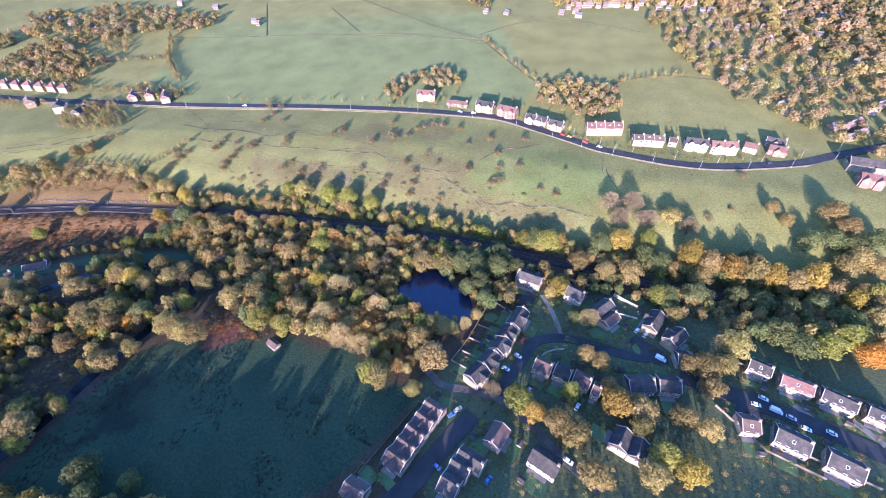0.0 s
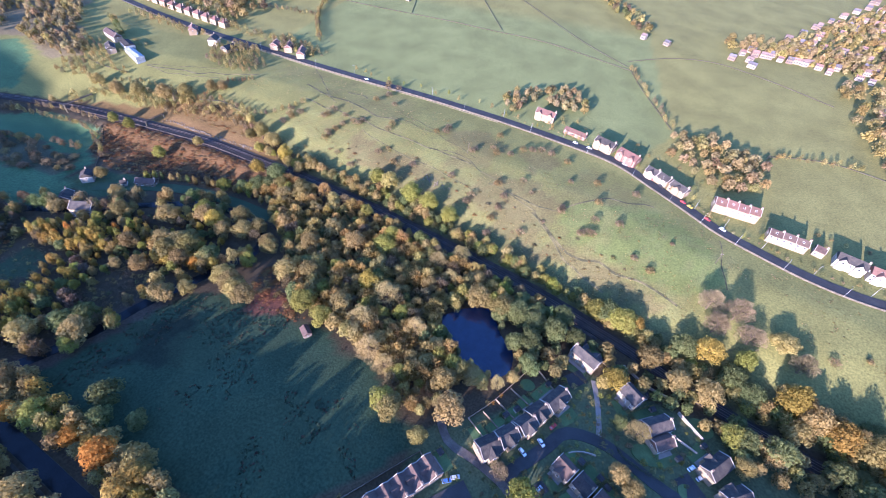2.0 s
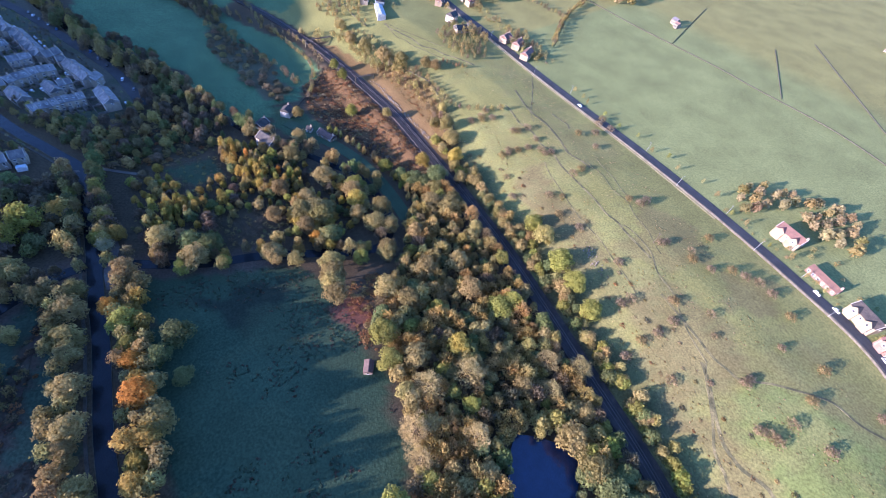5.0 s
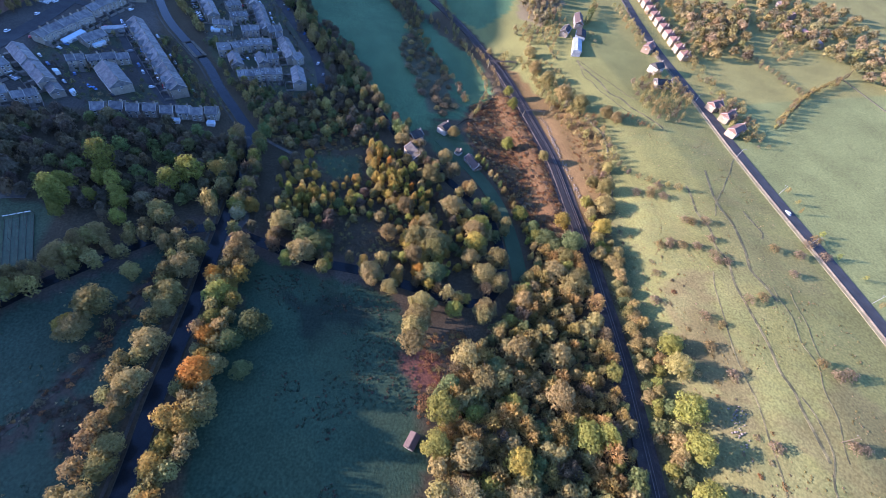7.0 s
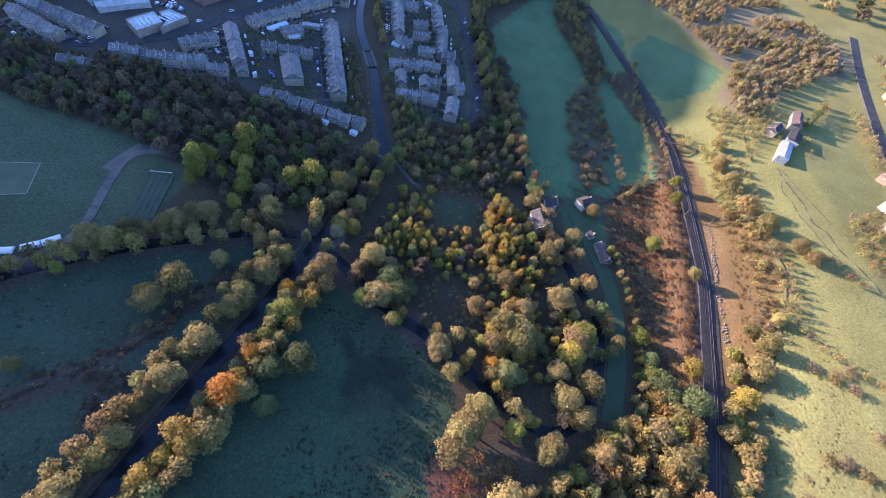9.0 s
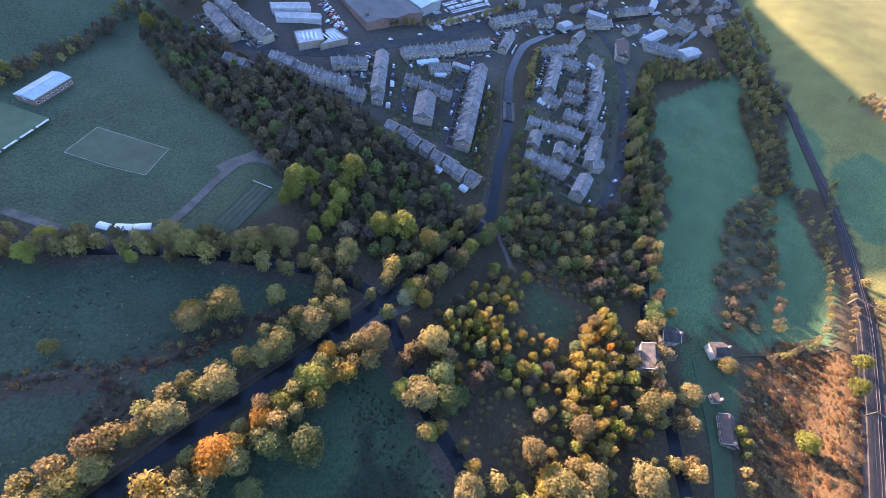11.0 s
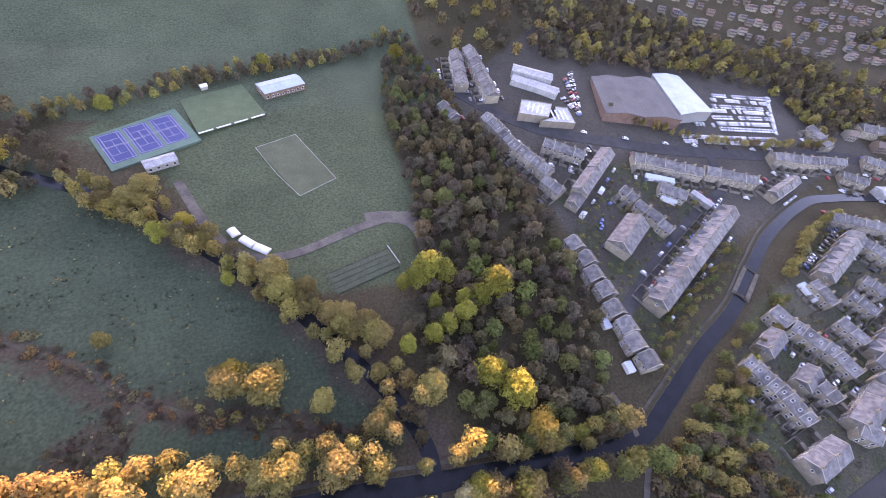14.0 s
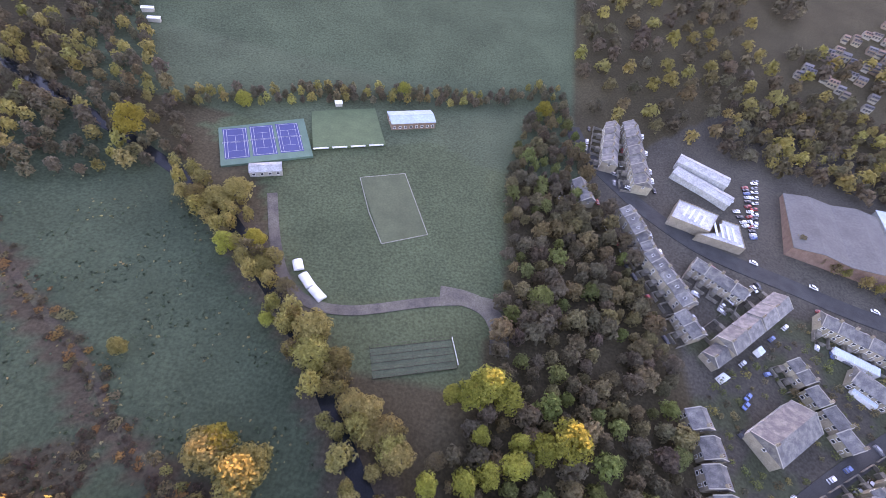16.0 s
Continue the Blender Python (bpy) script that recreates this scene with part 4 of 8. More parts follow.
LEAVES_KEY, SHAPES = 2450, 4
TREE_LABEL = {"olive": "broad tree with olive-brown autumn leaves", "brown": "broad tree with dull brown autumn leaves",
              "gold": "golden-yellow autumn tree in thinning leaf", "lime": "broad tree with yellow-green leaves",
              "green": "dark green broad tree in full leaf", "orange": "bright orange autumn tree beside water",
              "twig": "nearly bare brown tree with fine twigs", "tan": "half-bare tan tree with fine upright twigs", "pale": "pale cream-leaved tree beside the canal track", "conifer": "dark green narrow evergreen tree"}
PROTO = {}


def tree_proto(kind, v):
    """A tree of a trunk with limbs and a crown of leaf clumps, its crown 10 m wide."""
    r = np.random.default_rng(31 * v + len(kind))
    tall = 14.0 if kind == "conifer" else 10.0 + 0.8 * v
    top = empty("tree")
    mesh_object("trunk", *trunk_limbs(kind, 10.0, tall, r, 10 if kind != "twig" else 26), M["bark"], top)
    q = crown_leaves(kind, 10.0, tall, r, int(LEAVES_KEY * 1.5) if kind in TWIGGY else LEAVES_KEY, 0.24 if kind in TWIGGY else 0.35)
    new("crown", fast_mesh("crown", q.reshape(-1, 3), np.arange(3 * len(q)).reshape(-1, 3), LEAF[kind])).parent = top
    return top


def tree(x, y, wide, kind="olive", group="trees of the valley", stretch=1.0):
    v = int(rng.integers(SHAPES))
    s = wide / 10.0
    m = (Matrix.Translation((x, y, ground_z(x, y) - 0.1)) @ Matrix.Rotation(rng.uniform(0, 6.28), 4, "Z")
         @ Matrix.Diagonal((s, s * rng.uniform(0.88, 1.1), (s * 0.55 + 0.45) * rng.uniform(0.9, 1.1) * stretch, 1)))
    if (kind, v) not in PROTO:
        t = PROTO[kind, v] = tree_proto(kind, v)
    else:
        t = copy_thing(PROTO[kind, v], Matrix())
    t.matrix_basis = m
    return tagged(t, TREE_LABEL[kind], "tree", group)


def off_line(line, dist):
    q = along(line, 5.0)[0]
    return lambda x, y: float(((q - (x, y)) ** 2).sum(1).min()) < dist * dist


standing = [(50, 177, 10.0), (-237.5, 52.5, 5.0)]          # x, y and radius of what stands there
for spec in ESTATE + ROADSIDE + TOWN + MILL + SHED:
    for k in np.linspace(-0.5, 0.5, max(2, int(spec[3] / 6))):
        standing.append((spec[0] + k * spec[3] * math.cos(radians(spec[2])), spec[1] + k * spec[3] * math.sin(radians(spec[2])), 7.5))
for kind, rows in SINGLE:
    for x, y, w in rows:
        tree(x, y, w, kind, stretch=1.28 if kind == "lime" and x < -226 and y < 30 else 1.4 if kind in ("brown", "gold") and x > 150 and 140 < y < 205 else 1.0)
        standing.append((x, y, w * 0.42))


# ---- woods: many trees in one mesh each ----
LEAF_BASE = {"thorn": (0.25, 0.195, 0.1), "rush": (0.055, 0.082, 0.048), "heath": (0.085, 0.06, 0.04), "dusk": (0.125, 0.1, 0.066), "olive": (0.27, 0.218, 0.076), "brown": (0.258, 0.2, 0.074), "gold": (0.31, 0.222, 0.05), "lime": (0.235, 0.228, 0.052), "green": (0.13, 0.15, 0.055),
             "orange": (0.4, 0.19, 0.035), "twig": (0.165, 0.13, 0.07), "conifer": (0.055, 0.085, 0.042), "russet": (0.26, 0.13, 0.052), "tan": (0.345, 0.243, 0.08), "ash": (0.28, 0.216, 0.103), "straw": (0.299, 0.222, 0.106)}
M["woodland"] = material("woodland_leaves", (0.1, 0.1, 0.05), 0.85, 0.2, 0.25, 1.5, attr="leafcol", grain=0.32, translucent=0.5, spec=0.1)
STENCIL = {}


def stencil(kind, v, leaves, size, wide=9.0, tall=9.5):
    key = (kind in TWIGGY, kind == "conifer", v, leaves, size, wide)
    if key not in STENCIL:
        r = np.random.default_rng(100 + 7 * v + leaves)
        q = crown_leaves(kind, wide, tall, r, int(leaves * 1.9), size * (0.92 if kind in TWIGGY else 0.82)).reshape(-1, 3)
        tv, tf = trunk_limbs(kind, wide, tall, r, 5)
        tf = np.array(tf)
        STENCIL[key] = (q, np.array(tv), np.concatenate([tf[:, :3], tf[:, [0, 2, 3]]]), tall)
    return STENCIL[key]


def woodland(name, spots, label, leaves=340, size=0.65, category="woodland", trunks=True, low=None, kind_of="stuff", grow=1.0):
    """One mesh of many trees or shrubs: spots of x, y, width, kind."""
    vs, qs, cs, n = [], [], [], 0
    r = np.random.default_rng(len(spots) + leaves)
    for x, y, w, kind in spots:
        q, tv, tf, tall = stencil(kind, int(r.integers(4)), leaves, size)
        s, a = w / 9.0, r.uniform(0, 6.28)
        sz = (s * 0.55 + 0.45) * grow * r.uniform(0.85, 1.2) if low is None else low * s * r.uniform(0.7, 1.2)
        rot = np.array([[math.cos(a), math.sin(a), 0], [-math.sin(a), math.cos(a), 0], [0, 0, 1]])
        at = np.array((x, y, ground_z(x, y) - 0.1))
        v = q * (s, s, sz) @ rot + at
        base = np.array(LEAF_BASE[kind]) * r.uniform(0.78, 1.22) * (1 + r.uniform(-0.08, 0.08, 3))
        vs.append(v)
        qs.append(np.arange(len(v)).reshape(-1, 3) + n)
        cs.append(np.repeat(base[None] * r.uniform(0.84, 1.16, len(v) // 3)[:, None], 3, 0))
        n += len(v)
        if trunks:
            vs.append(tv * (s, s, sz) @ rot + at)
            qs.append(tf + n)
            cs.append(np.repeat(np.array([[0.09, 0.07, 0.05]]), len(tv), 0))
            n += len(tv)
    if not vs:
        return None
    ob = new(name, fast_mesh(name, np.concatenate(vs), np.concatenate(qs), M["woodland"], np.concatenate(cs)))
    return tagged(ob, label, category, kind=kind_of)


def spread(poly, gap, kinds, sizes, seed, avoid=None):
    """Spots over a polygon, at least a gap apart."""
    r = np.random.default_rng(seed)
    p = np.array(poly, float)
    lo, hi = p.min(0), p.max(0)
    cell, out = {}, []
    for _ in range(int((hi - lo).prod() / gap ** 2 * 5)):
        x, y = r.uniform(lo[0], hi[0]), r.uniform(lo[1], hi[1])
        c = (int(x // gap), int(y // gap))
        if any((x - a) ** 2 + (y - b) ** 2 < gap * gap for i in (-1, 0, 1) for j in (-1, 0, 1) for a, b in cell.get((c[0] + i, c[1] + j), ())):
            continue
        if not inside(poly, x, y) or (avoid and avoid(x, y)):
            continue
        if any((x - a) ** 2 + (y - b) ** 2 < s * s for a, b, s in standing):
            continue
        cell.setdefault(c, []).append((x, y))
        out.append((x, y, r.uniform(*sizes), str(r.choice(kinds))))
    return out


def row(line, gap, kinds, sizes, seed, side=1.0):
    r = np.random.default_rng(seed)
    q = along(line, gap)[0]
    return [(x + r.normal() * side, y + r.normal() * side, r.uniform(*sizes), str(r.choice(kinds))) for x, y in q]


near_river, near_canal, near_rail, near_road = off_line(RIVER, 2.4), off_line(CANAL, 7.0), off_line(RAIL, 6.8), off_line(ROAD, 8.0)
wet = lambda x, y: near_river(x, y) or near_canal(x, y) or near_rail(x, y) or bool(inside(POND, x, y))
CLEARING = [(-233, 106), (-233, 146), (-205, 146), (-197, 123), (-210, 104)]
MIXED = ["tan", "olive", "tan", "tan", "brown", "tan", "green", "tan", "twig", "olive", "lime"]
spots = spread([(-78, 146), (-50, 138), (-34, 122), (-20, 118), (-8, 146), (-38, 180), (-22, 202), (10, 204), (30, 205), (18, 214), (-57, 236), (-100, 248), (-190, 256), (-205, 240), (-160, 200), (-120, 155)],
               4.6, MIXED, (4.5, 12), 1, wet)
woodland("woodland", spots, "mixed autumn wood of olive and brown trees beside the railway")
spots = spread([(-78, 146), (-50, 138), (-34, 122), (-20, 118), (-8, 146), (-38, 180), (-22, 202), (10, 204), (18, 212), (-57, 234), (-100, 246), (-190, 254), (-205, 240), (-160, 200), (-120, 155)],
               3.4, ["tan", "brown", "olive", "twig", "green"], (2.5, 5.0), 63, wet)
woodland("undergrowth", spots, "brown and olive saplings filling the wood", 70, 0.6, category="undergrowth", trunks=False)
spots = spread(CLEARING, 2.4, ["dusk", "twig", "dusk", "brown"], (1.6, 3.6), 64, wet)
spots += spread([(-300, 100), (-250, 66), (-232, 70), (-215, 95), (-204, 140), (-186, 170), (-200, 198), (-226, 200), (-262, 180), (-300, 155)], 3.6, ["dusk", "green", "dusk", "olive", "twig"], (2.0, 4.5), 65, wet)
woodland("undergrowth", spots, "dark brambles and saplings inside the river bend", 60, 0.62, category="undergrowth", trunks=False, low=0.7)
spots = spread([(-238, 66), (-215, 95), (-204, 140), (-186, 170), (-200, 200), (-225, 203), (-262, 180), (-300, 158), (-312, 130), (-300, 132), (-270, 130), (-268, 100), (-300, 92), (-290, 72)], 5.3, ["lime", "gold", "gold", "dusk", "brown", "green", "gold", "olive"], (3.0, 8.5), 2,
               lambda x, y: wet(x, y) or bool(inside(CLEARING, x, y)))
woodland("woodland", spots, "golden and green autumn wood inside the river bend", 320, 0.67)
poplars = spread([(-312, 134), (-292, 150), (-262, 160), (-240, 170), (-236, 150), (-262, 136), (-296, 132)], 5.0, ["gold", "gold", "lime", "brown", "orange", "gold"], (3.5, 6.0), 61, wet)
poplars += spread([(-262, 96), (-250, 112), (-236, 84), (-244, 70), (-258, 80)], 5.0, ["gold", "gold", "lime", "brown"], (3.5, 6.0), 62, wet)
woodland("poplars", poplars, "slender golden poplars with thinning orange leaves", 300, 0.55, category="trees", grow=1.6)
spots = spread([(-252, -60), (-255, -160), (-262, -215), (-290, -245), (-304, -170), (-320, -110), (-326, -60), (-322, 0), (-310, 38), (-250, 34), (-232, -5), (-245, -30)], 5.6, ["dusk", "dusk", "twig", "dusk", "green", "twig"], (4.0, 10.5), 3, wet)
woodland("woodland", spots, "dark mixed wood between sports ground and town", 220, 0.8)
spots = spread([(-584, 60), (-498, 100), (-455, 125), (-403, 132), (-345, 146), (-318, 140), (-305, 100), (-305, 78), (-318, 62), (-348, 58), (-372, 88), (-395, 104), (-469, 92), (-560, 62)], 6.0, ["dusk", "twig", "dusk", "green", "olive"], (3, 9.5), 4, wet)
woodland("woodland", spots, "dull green riverside trees below the houses", 260, 0.74)
spots = spread([(15, 160), (25, 182), (60, 198), (130, 180), (220, 158), (420, 140), (420, 80), (250, 110), (215, 130), (140, 150), (110, 172), (60, 172)], 6.5, ["green", "olive", "brown", "olive", "brown"], (6, 11), 5, wet)
woodland("woodland", spots, "green and gold tree belt behind the estate gardens", 290, 0.69)
north_of = lambda off, lo, hi: [(x, y + off) for x, y in RAIL if lo <= x <= hi]
spots = []
for off, lo, hi, seed in ((9.5, -245, 60, 6), (14.5, -210, 10, 66), (9, -36, 420, 67), (14, 60, 420, 68)):
    spots += [p for p in row(north_of(off, lo, hi), 5.0, ["olive", "lime", "green", "olive", "brown"], (5.0, 9.5), seed, 1.7) if not near_rail(p[0], p[1])]
woodland("woodland", spots, "line of trees along the railway's upper side", 280, 0.7)
# canal rows; trees east of x -92 are unseen, added to shade the meadow
bank = spread([(10, 16), (-50, 29), (-92, 38), (-130, 42), (-181, 48), (-216, 54), (-212, 64), (-180, 60), (-130, 53), (-92, 47), (-50, 40), (10, 28)], 5.0, ["olive", "brown", "gold", "brown"], (7, 11), 7, wet)
bank += spread([(10, -2), (-60, 14), (-96, 20), (-130, 23), (-181, 30), (-222, 34), (-218, 26), (-181, 22), (-130, 14), (-96, 12), (-60, 6), (10, -10)], 6.5, ["olive", "brown"], (7, 10), 8, wet)
bank += row(RIVER[1:11], 3.6, ["brown", "olive", "twig", "green"], (6, 10), 35, 5.0)
for off in (-7.5, 7.5):
    bank += row([(x, y + off) for x, y in CANAL[7:10]], 6.0, ["olive", "brown", "green", "lime"], (7, 11), int(40 + off), 1.2)
bank += spread([(-250, 42), (-262, 40), (-285, 42), (-308, 44), (-312, 58), (-290, 60), (-262, 60), (-246, 60)], 4.4, ["dusk", "olive", "twig", "brown"], (5, 9), 37, off_line(CANAL, 3.6))
bank += row([(-296, 214), (-272, 224), (-252, 229), (-232, 231), (-212, 230), (-192, 228)], 6.0, ["lime", "olive", "brown", "green"], (3, 5.5), 38, 1.5)
bank += row(RIVER[12:18], 5.0, ["brown", "olive", "gold", "twig"], (5.5, 9), 36, 4.0)
bank += row(RIVER[17:26], 6.0, ["brown", "twig", "olive", "brown", "twig"], (5, 8.5), 33, 4.5)
bank += spread([(-150, -66), (-125, -88), (-98, -108), (-104, -118), (-132, -96), (-158, -76)], 6.0, ["olive", "brown"], (6, 9), 9, wet)
bank += spread([(-222, 22), (-200, -8), (-182, -30), (-164, -52), (-170, -58), (-190, -38), (-212, -14), (-234, 14)], 7.0, ["olive", "brown", "brown"], (6, 9.5), 10, wet)
bank += [(x, y, w * 0.7, k) for x, y, w, k in row(POND + POND[:1], 4.5, ["olive", "green", "brown", "green"], (4.5, 7.5), 34, 2.0) if not inside(POND, x, y)]
woodland("bankside_trees", bank, "brown and olive trees crowding the water's edge", 320, 0.6, category="trees", grow=1.3)
def on_hill_streets(x, y):
    """The built-up hillside to the south-west, where few trees stand."""
    return x < -440 and y < -300 - 0.5 * (x + 470) and noise.noise((x * 0.02, y * 0.02, 9.0)) < 0.2


far_kinds = ["olive", "brown", "brown", "olive", "green", "twig", "brown", "olive", "twig", "brown", "olive", "twig"]
FAR = [
    ([(-573, 575), (-539, 590), (-461, 545), (-400, 468), (-464, 470), (-520, 480)], 9.0, 11),
    ([(-576, 644), (-468, 691), (-306, 640), (-333, 606), (-415, 588), (-457, 560), (-551, 606)], 11.0, 12),
    ([(-90, 860), (0, 720), (40, 650), (62, 640), (52, 690), (0, 760), (-70, 880)], 10.0, 13),
    ([(249, 590), (440, 610), (640, 430), (420, 290), (336, 286), (313, 308), (293, 338), (278, 364), (258, 412), (246, 471)], 12.0, 14),
    ([(140, 640), (335, 636), (335, 670), (150, 680)], 10.0, 30),
    ([(89, 428), (123, 427), (163, 398), (156, 366), (124, 358), (102, 376), (87, 392)], 7.5, 15),
    ([(-70, 421), (-55, 443), (-14, 464), (10, 455), (12, 428), (-10, 424), (-34, 436), (-52, 400)], 7.0, 16),
    ([(-698, 221), (-662, 263), (-586, 302), (-549, 318), (-501, 306), (-475, 322), (-513, 345), (-565, 394), (-593, 430), (-650, 432), (-698, 404), (-747, 382), (-761, 339)], 6.0, 17),
    ([(-565, 540), (-540, 588), (-397, 507), (-410, 490), (-470, 500)], 9.0, 18),
    ([(-650, 138), (-641, 161), (-597, 191), (-529, 207), (-505, 192), (-570, 171), (-611, 149)], 4.6, 19),
    ([(-469, 171), (-515, 194), (-421, 215), (-366, 211), (-352, 196), (-394, 180)], 7.5, 20),
    ([(-300, -252), (-328, -226), (-426, -205), (-520, -195), (-599, -160), (-640, -110), (-683, -70), (-898, -60), (-1115, -66), (-1200, -300), (-700, -420), (-300, -420)], 12.0, 21),
    ([(40, -170), (6, -260), (-72, -165), (-92, -140), (-95, -122), (-43, -92), (30, -80)], 6.4, 22),
    ([(-75, -165), (-138, -195), (-185, -212), (-215, -222), (-260, -245), (-290, -250), (-285, -262), (-200, -232), (-130, -205), (-70, -176)], 4.6, 23),
    ([(-770, 78), (-904, 87), (-838, 117), (-757, 145), (-695, 174), (-650, 178), (-632, 168), (-641, 161), (-682, 129), (-710, 103)], 6.0, 27),
    ([(-556, 64), (-600, 46), (-645, 60), (-695, 98), (-672, 122), (-640, 92), (-600, 64)], 5.0, 28),
    ([(-596, -108), (-606, -172), (-560, -192), (-470, -206), (-395, -214), (-400, -262), (-480, -292), (-560, -262), (-690, -200), (-690, -120), (-640, -112)], 7.0, 29),
    ([(300, 700), (900, 700), (1300, 300), (700, 330), (420, 340)], 22.0, 24),
    ([(-1500, 300), (-760, 420), (-700, 520), (-1000, 900), (-1600, 800)], 20.0, 25),
    ([(30, -80), (45, -170), (10, -260), (-22, -262), (-20, -420), (400, -400), (400, -60)], 10.0, 26),
]
spots, mid, thicket, east = [], [], [], []
for poly, gap, seed in FAR:
    (thicket if seed == 20 else east if seed in (14, 29) else mid if seed in (11, 12, 15, 16, 17, 18, 19, 22, 23, 27, 28, 30) else spots).extend(spread(poly, gap, ["ash", "ash", "olive", "ash", "brown"] if seed in (14, 15, 16, 17, 24, 11, 12, 30) else ["dusk", "brown", "dusk", "twig", "dusk", "olive"] if seed in (21, 22, 23, 26, 29) else far_kinds if seed not in (19, 20) else ["twig", "twig", "brown"], (gap * 0.75, max(gap * 0.9, min(gap * 1.35, 12.0))) if seed != 17 else (2.0, 8.5), seed, lambda x, y: near_road(x, y) or near_rail(x, y) or on_hill_streets(x, y) or (y > 270 and x < -490 and noise.noise((x * 0.022, y * 0.022, 7.0)) < -0.2)))
woodland("woodland", mid, "olive and brown copses on the valley sides", 86, 1.1)
woodland("woodland", [(x, y, w * 1.05, k) for x, y, w, k in thicket], "bare brown thicket between two fields", 130, 0.8, low=0.6)
woodland("distant_woods", east, "grey-brown wood thinning among houses", 90, 0.95, "woodland", False)
woodland("distant_woods", spots, "olive and brown autumn woods around the valley", 52, 1.45, "woodland", False)
hedge = []
for k, line in enumerate([[(-640, 470), (-480, 500), (-330, 520)], [(45, 540), (60, 500), (78, 460), (88, 436)], [(163, 398), (171, 420), (237, 430)],
                          [(-294, 464), (-320, 500), (-337, 530), (-359, 584)], [(-345, 310), (-300, 318), (-262, 315), (-232, 340)], [(-420, 300), (-400, 310), (-345, 312)],
                          [(-560, 232), (-480, 236), (-400, 246), (-352, 222)], [(-150, -1), (-160, 5), (-174, 12)]]):
    hedge += row(line, 5.0, ["brown", "olive", "twig"], (2.5, 5), 50 + k)
hedge += row([(x, y + 9) for x, y in ROAD[5:14]], 14.0, ["brown", "olive", "lime"], (2, 4), 71, 3.0)
hedge += row([(-450, 262), (-420, 285), (-380, 292), (-340, 300), (-300, 306)], 6.0, ["brown", "olive"], (4, 8), 72, 4.0)
for k, (poly, gap) in enumerate([([(-366, 367), (-380, 392), (-365, 416), (-340, 412), (-305, 383), (-312, 364), (-334, 358)], 4.5), ([(-480, 290), (-508, 345), (-483, 346), (-447, 318), (-444, 296)], 5.0),
                                 ([(-422, 288), (-374, 305), (-345, 305), (-326, 314), (-287, 316), (-250, 302), (-256, 294), (-304, 300), (-362, 286)], 5.0), ([(-338, 431), (-332, 452), (-281, 440), (-277, 424), (-313, 424)], 5.0),
                                 ([(-516, 428), (-466, 420), (-410, 416), (-410, 402), (-470, 408), (-516, 414)], 5.5), ([(-425, 445), (-456, 494), (-422, 484), (-388, 443)], 6.0), ([(-418, 540), (-461, 604), (-447, 623), (-404, 576), (-391, 534)], 6.0)]):
    hedge += spread(poly, gap, ["brown", "olive", "twig", "brown"], (2.5, 7), 130 + k, near_road)
hedge += row([(-343, 303), (-328, 315), (-320, 339), (-301, 355)], 2.5, ["brown", "russet"], (1.5, 3), 140, 0.6) + row([(-301, 469), (-337, 530), (-348, 569)], 4.0, ["brown"], (2, 4), 141, 0.8)
hedge += row([(-475, 366), (-494, 378), (-515, 390), (-523, 394)], 2.6, ["green", "green", "olive"], (4.5, 7), 147, 1.0) + row([(-420, 316), (-440, 318), (-455, 328)], 3.0, ["brown", "olive"], (2, 4), 148, 1.5)
hedge += row([(-600, 474), (-500, 458), (-400, 446), (-300, 436)], 7.0, ["brown", "olive", "twig"], (4, 8), 73, 5.0)
hedge += row([(-372, 222), (-392, 219), (-425, 211), (-460, 200), (-508, 182)], 5.0, ["twig", "brown"], (3, 6), 145, 2.5) + row([(-380, 240), (-392, 254), (-442, 254), (-488, 232), (-530, 212)], 5.0, ["twig", "brown"], (2.5, 5), 146, 1.5)
woodland("hedgerow", hedge, "uneven brown hedges and thorn bushes along field edges", 70, 0.84, "hedge", False)
scrub = spread(BRACKEN_SOUTH, 1.35, ["russet", "russet", "heath", "dusk", "straw"], (1.2, 3.4), 81, near_rail)
scrub += spread([(-344, 292), (-292, 293), (-225, 286), (-256, 303), (-303, 317), (-337, 310)], 2.2, ["straw", "russet", "brown"], (1.2, 3.2), 82)
scrub += spread([(-215, 288), (-120, 286), (-40, 268), (60, 240), (90, 236), (60, 262), (-40, 292), (-120, 312), (-200, 306)], 6.0, ["russet", "straw", "brown", "twig"], (1.5, 3.5), 83)
scrub += spread([(-150, 152), (-112, 142), (-100, 150), (-112, 168), (-135, 178), (-152, 172)], 2.2, ["russet", "russet", "brown"], (1.5, 4), 84)
scrub += spread([(-332, 58), (-312, 68), (-300, 92), (-308, 135), (-345, 140), (-375, 92), (-350, 62)], 3.2, ["twig", "brown", "russet", "olive"], (2.5, 6), 86)
scrub += row(STRIP, 0.9, ["heath", "twig", "heath", "russet"], (1.4, 3.4), 85, 2.4)
scrub += spread([(-127, -6), (-136, 5), (-123, 20), (-110, 19), (-109, 6)], 2.0, ["heath", "twig", "heath"], (1.4, 3.0), 87)
scrub = [(x, y, w * (0.6 + 0.9 * (k % 3) / 2), c) for k, (x, y, w, c) in enumerate(scrub) if noise.noise((x * 0.09, y * 0.09, 2.0)) > -0.35 or k % 3 == 0]
woodland("scrub", scrub, "low russet bracken and dead scrub on banks", 28, 1.2, "scrub", False, 0.3)
bush_kinds = ["thorn", "brown", "thorn", "ash"]
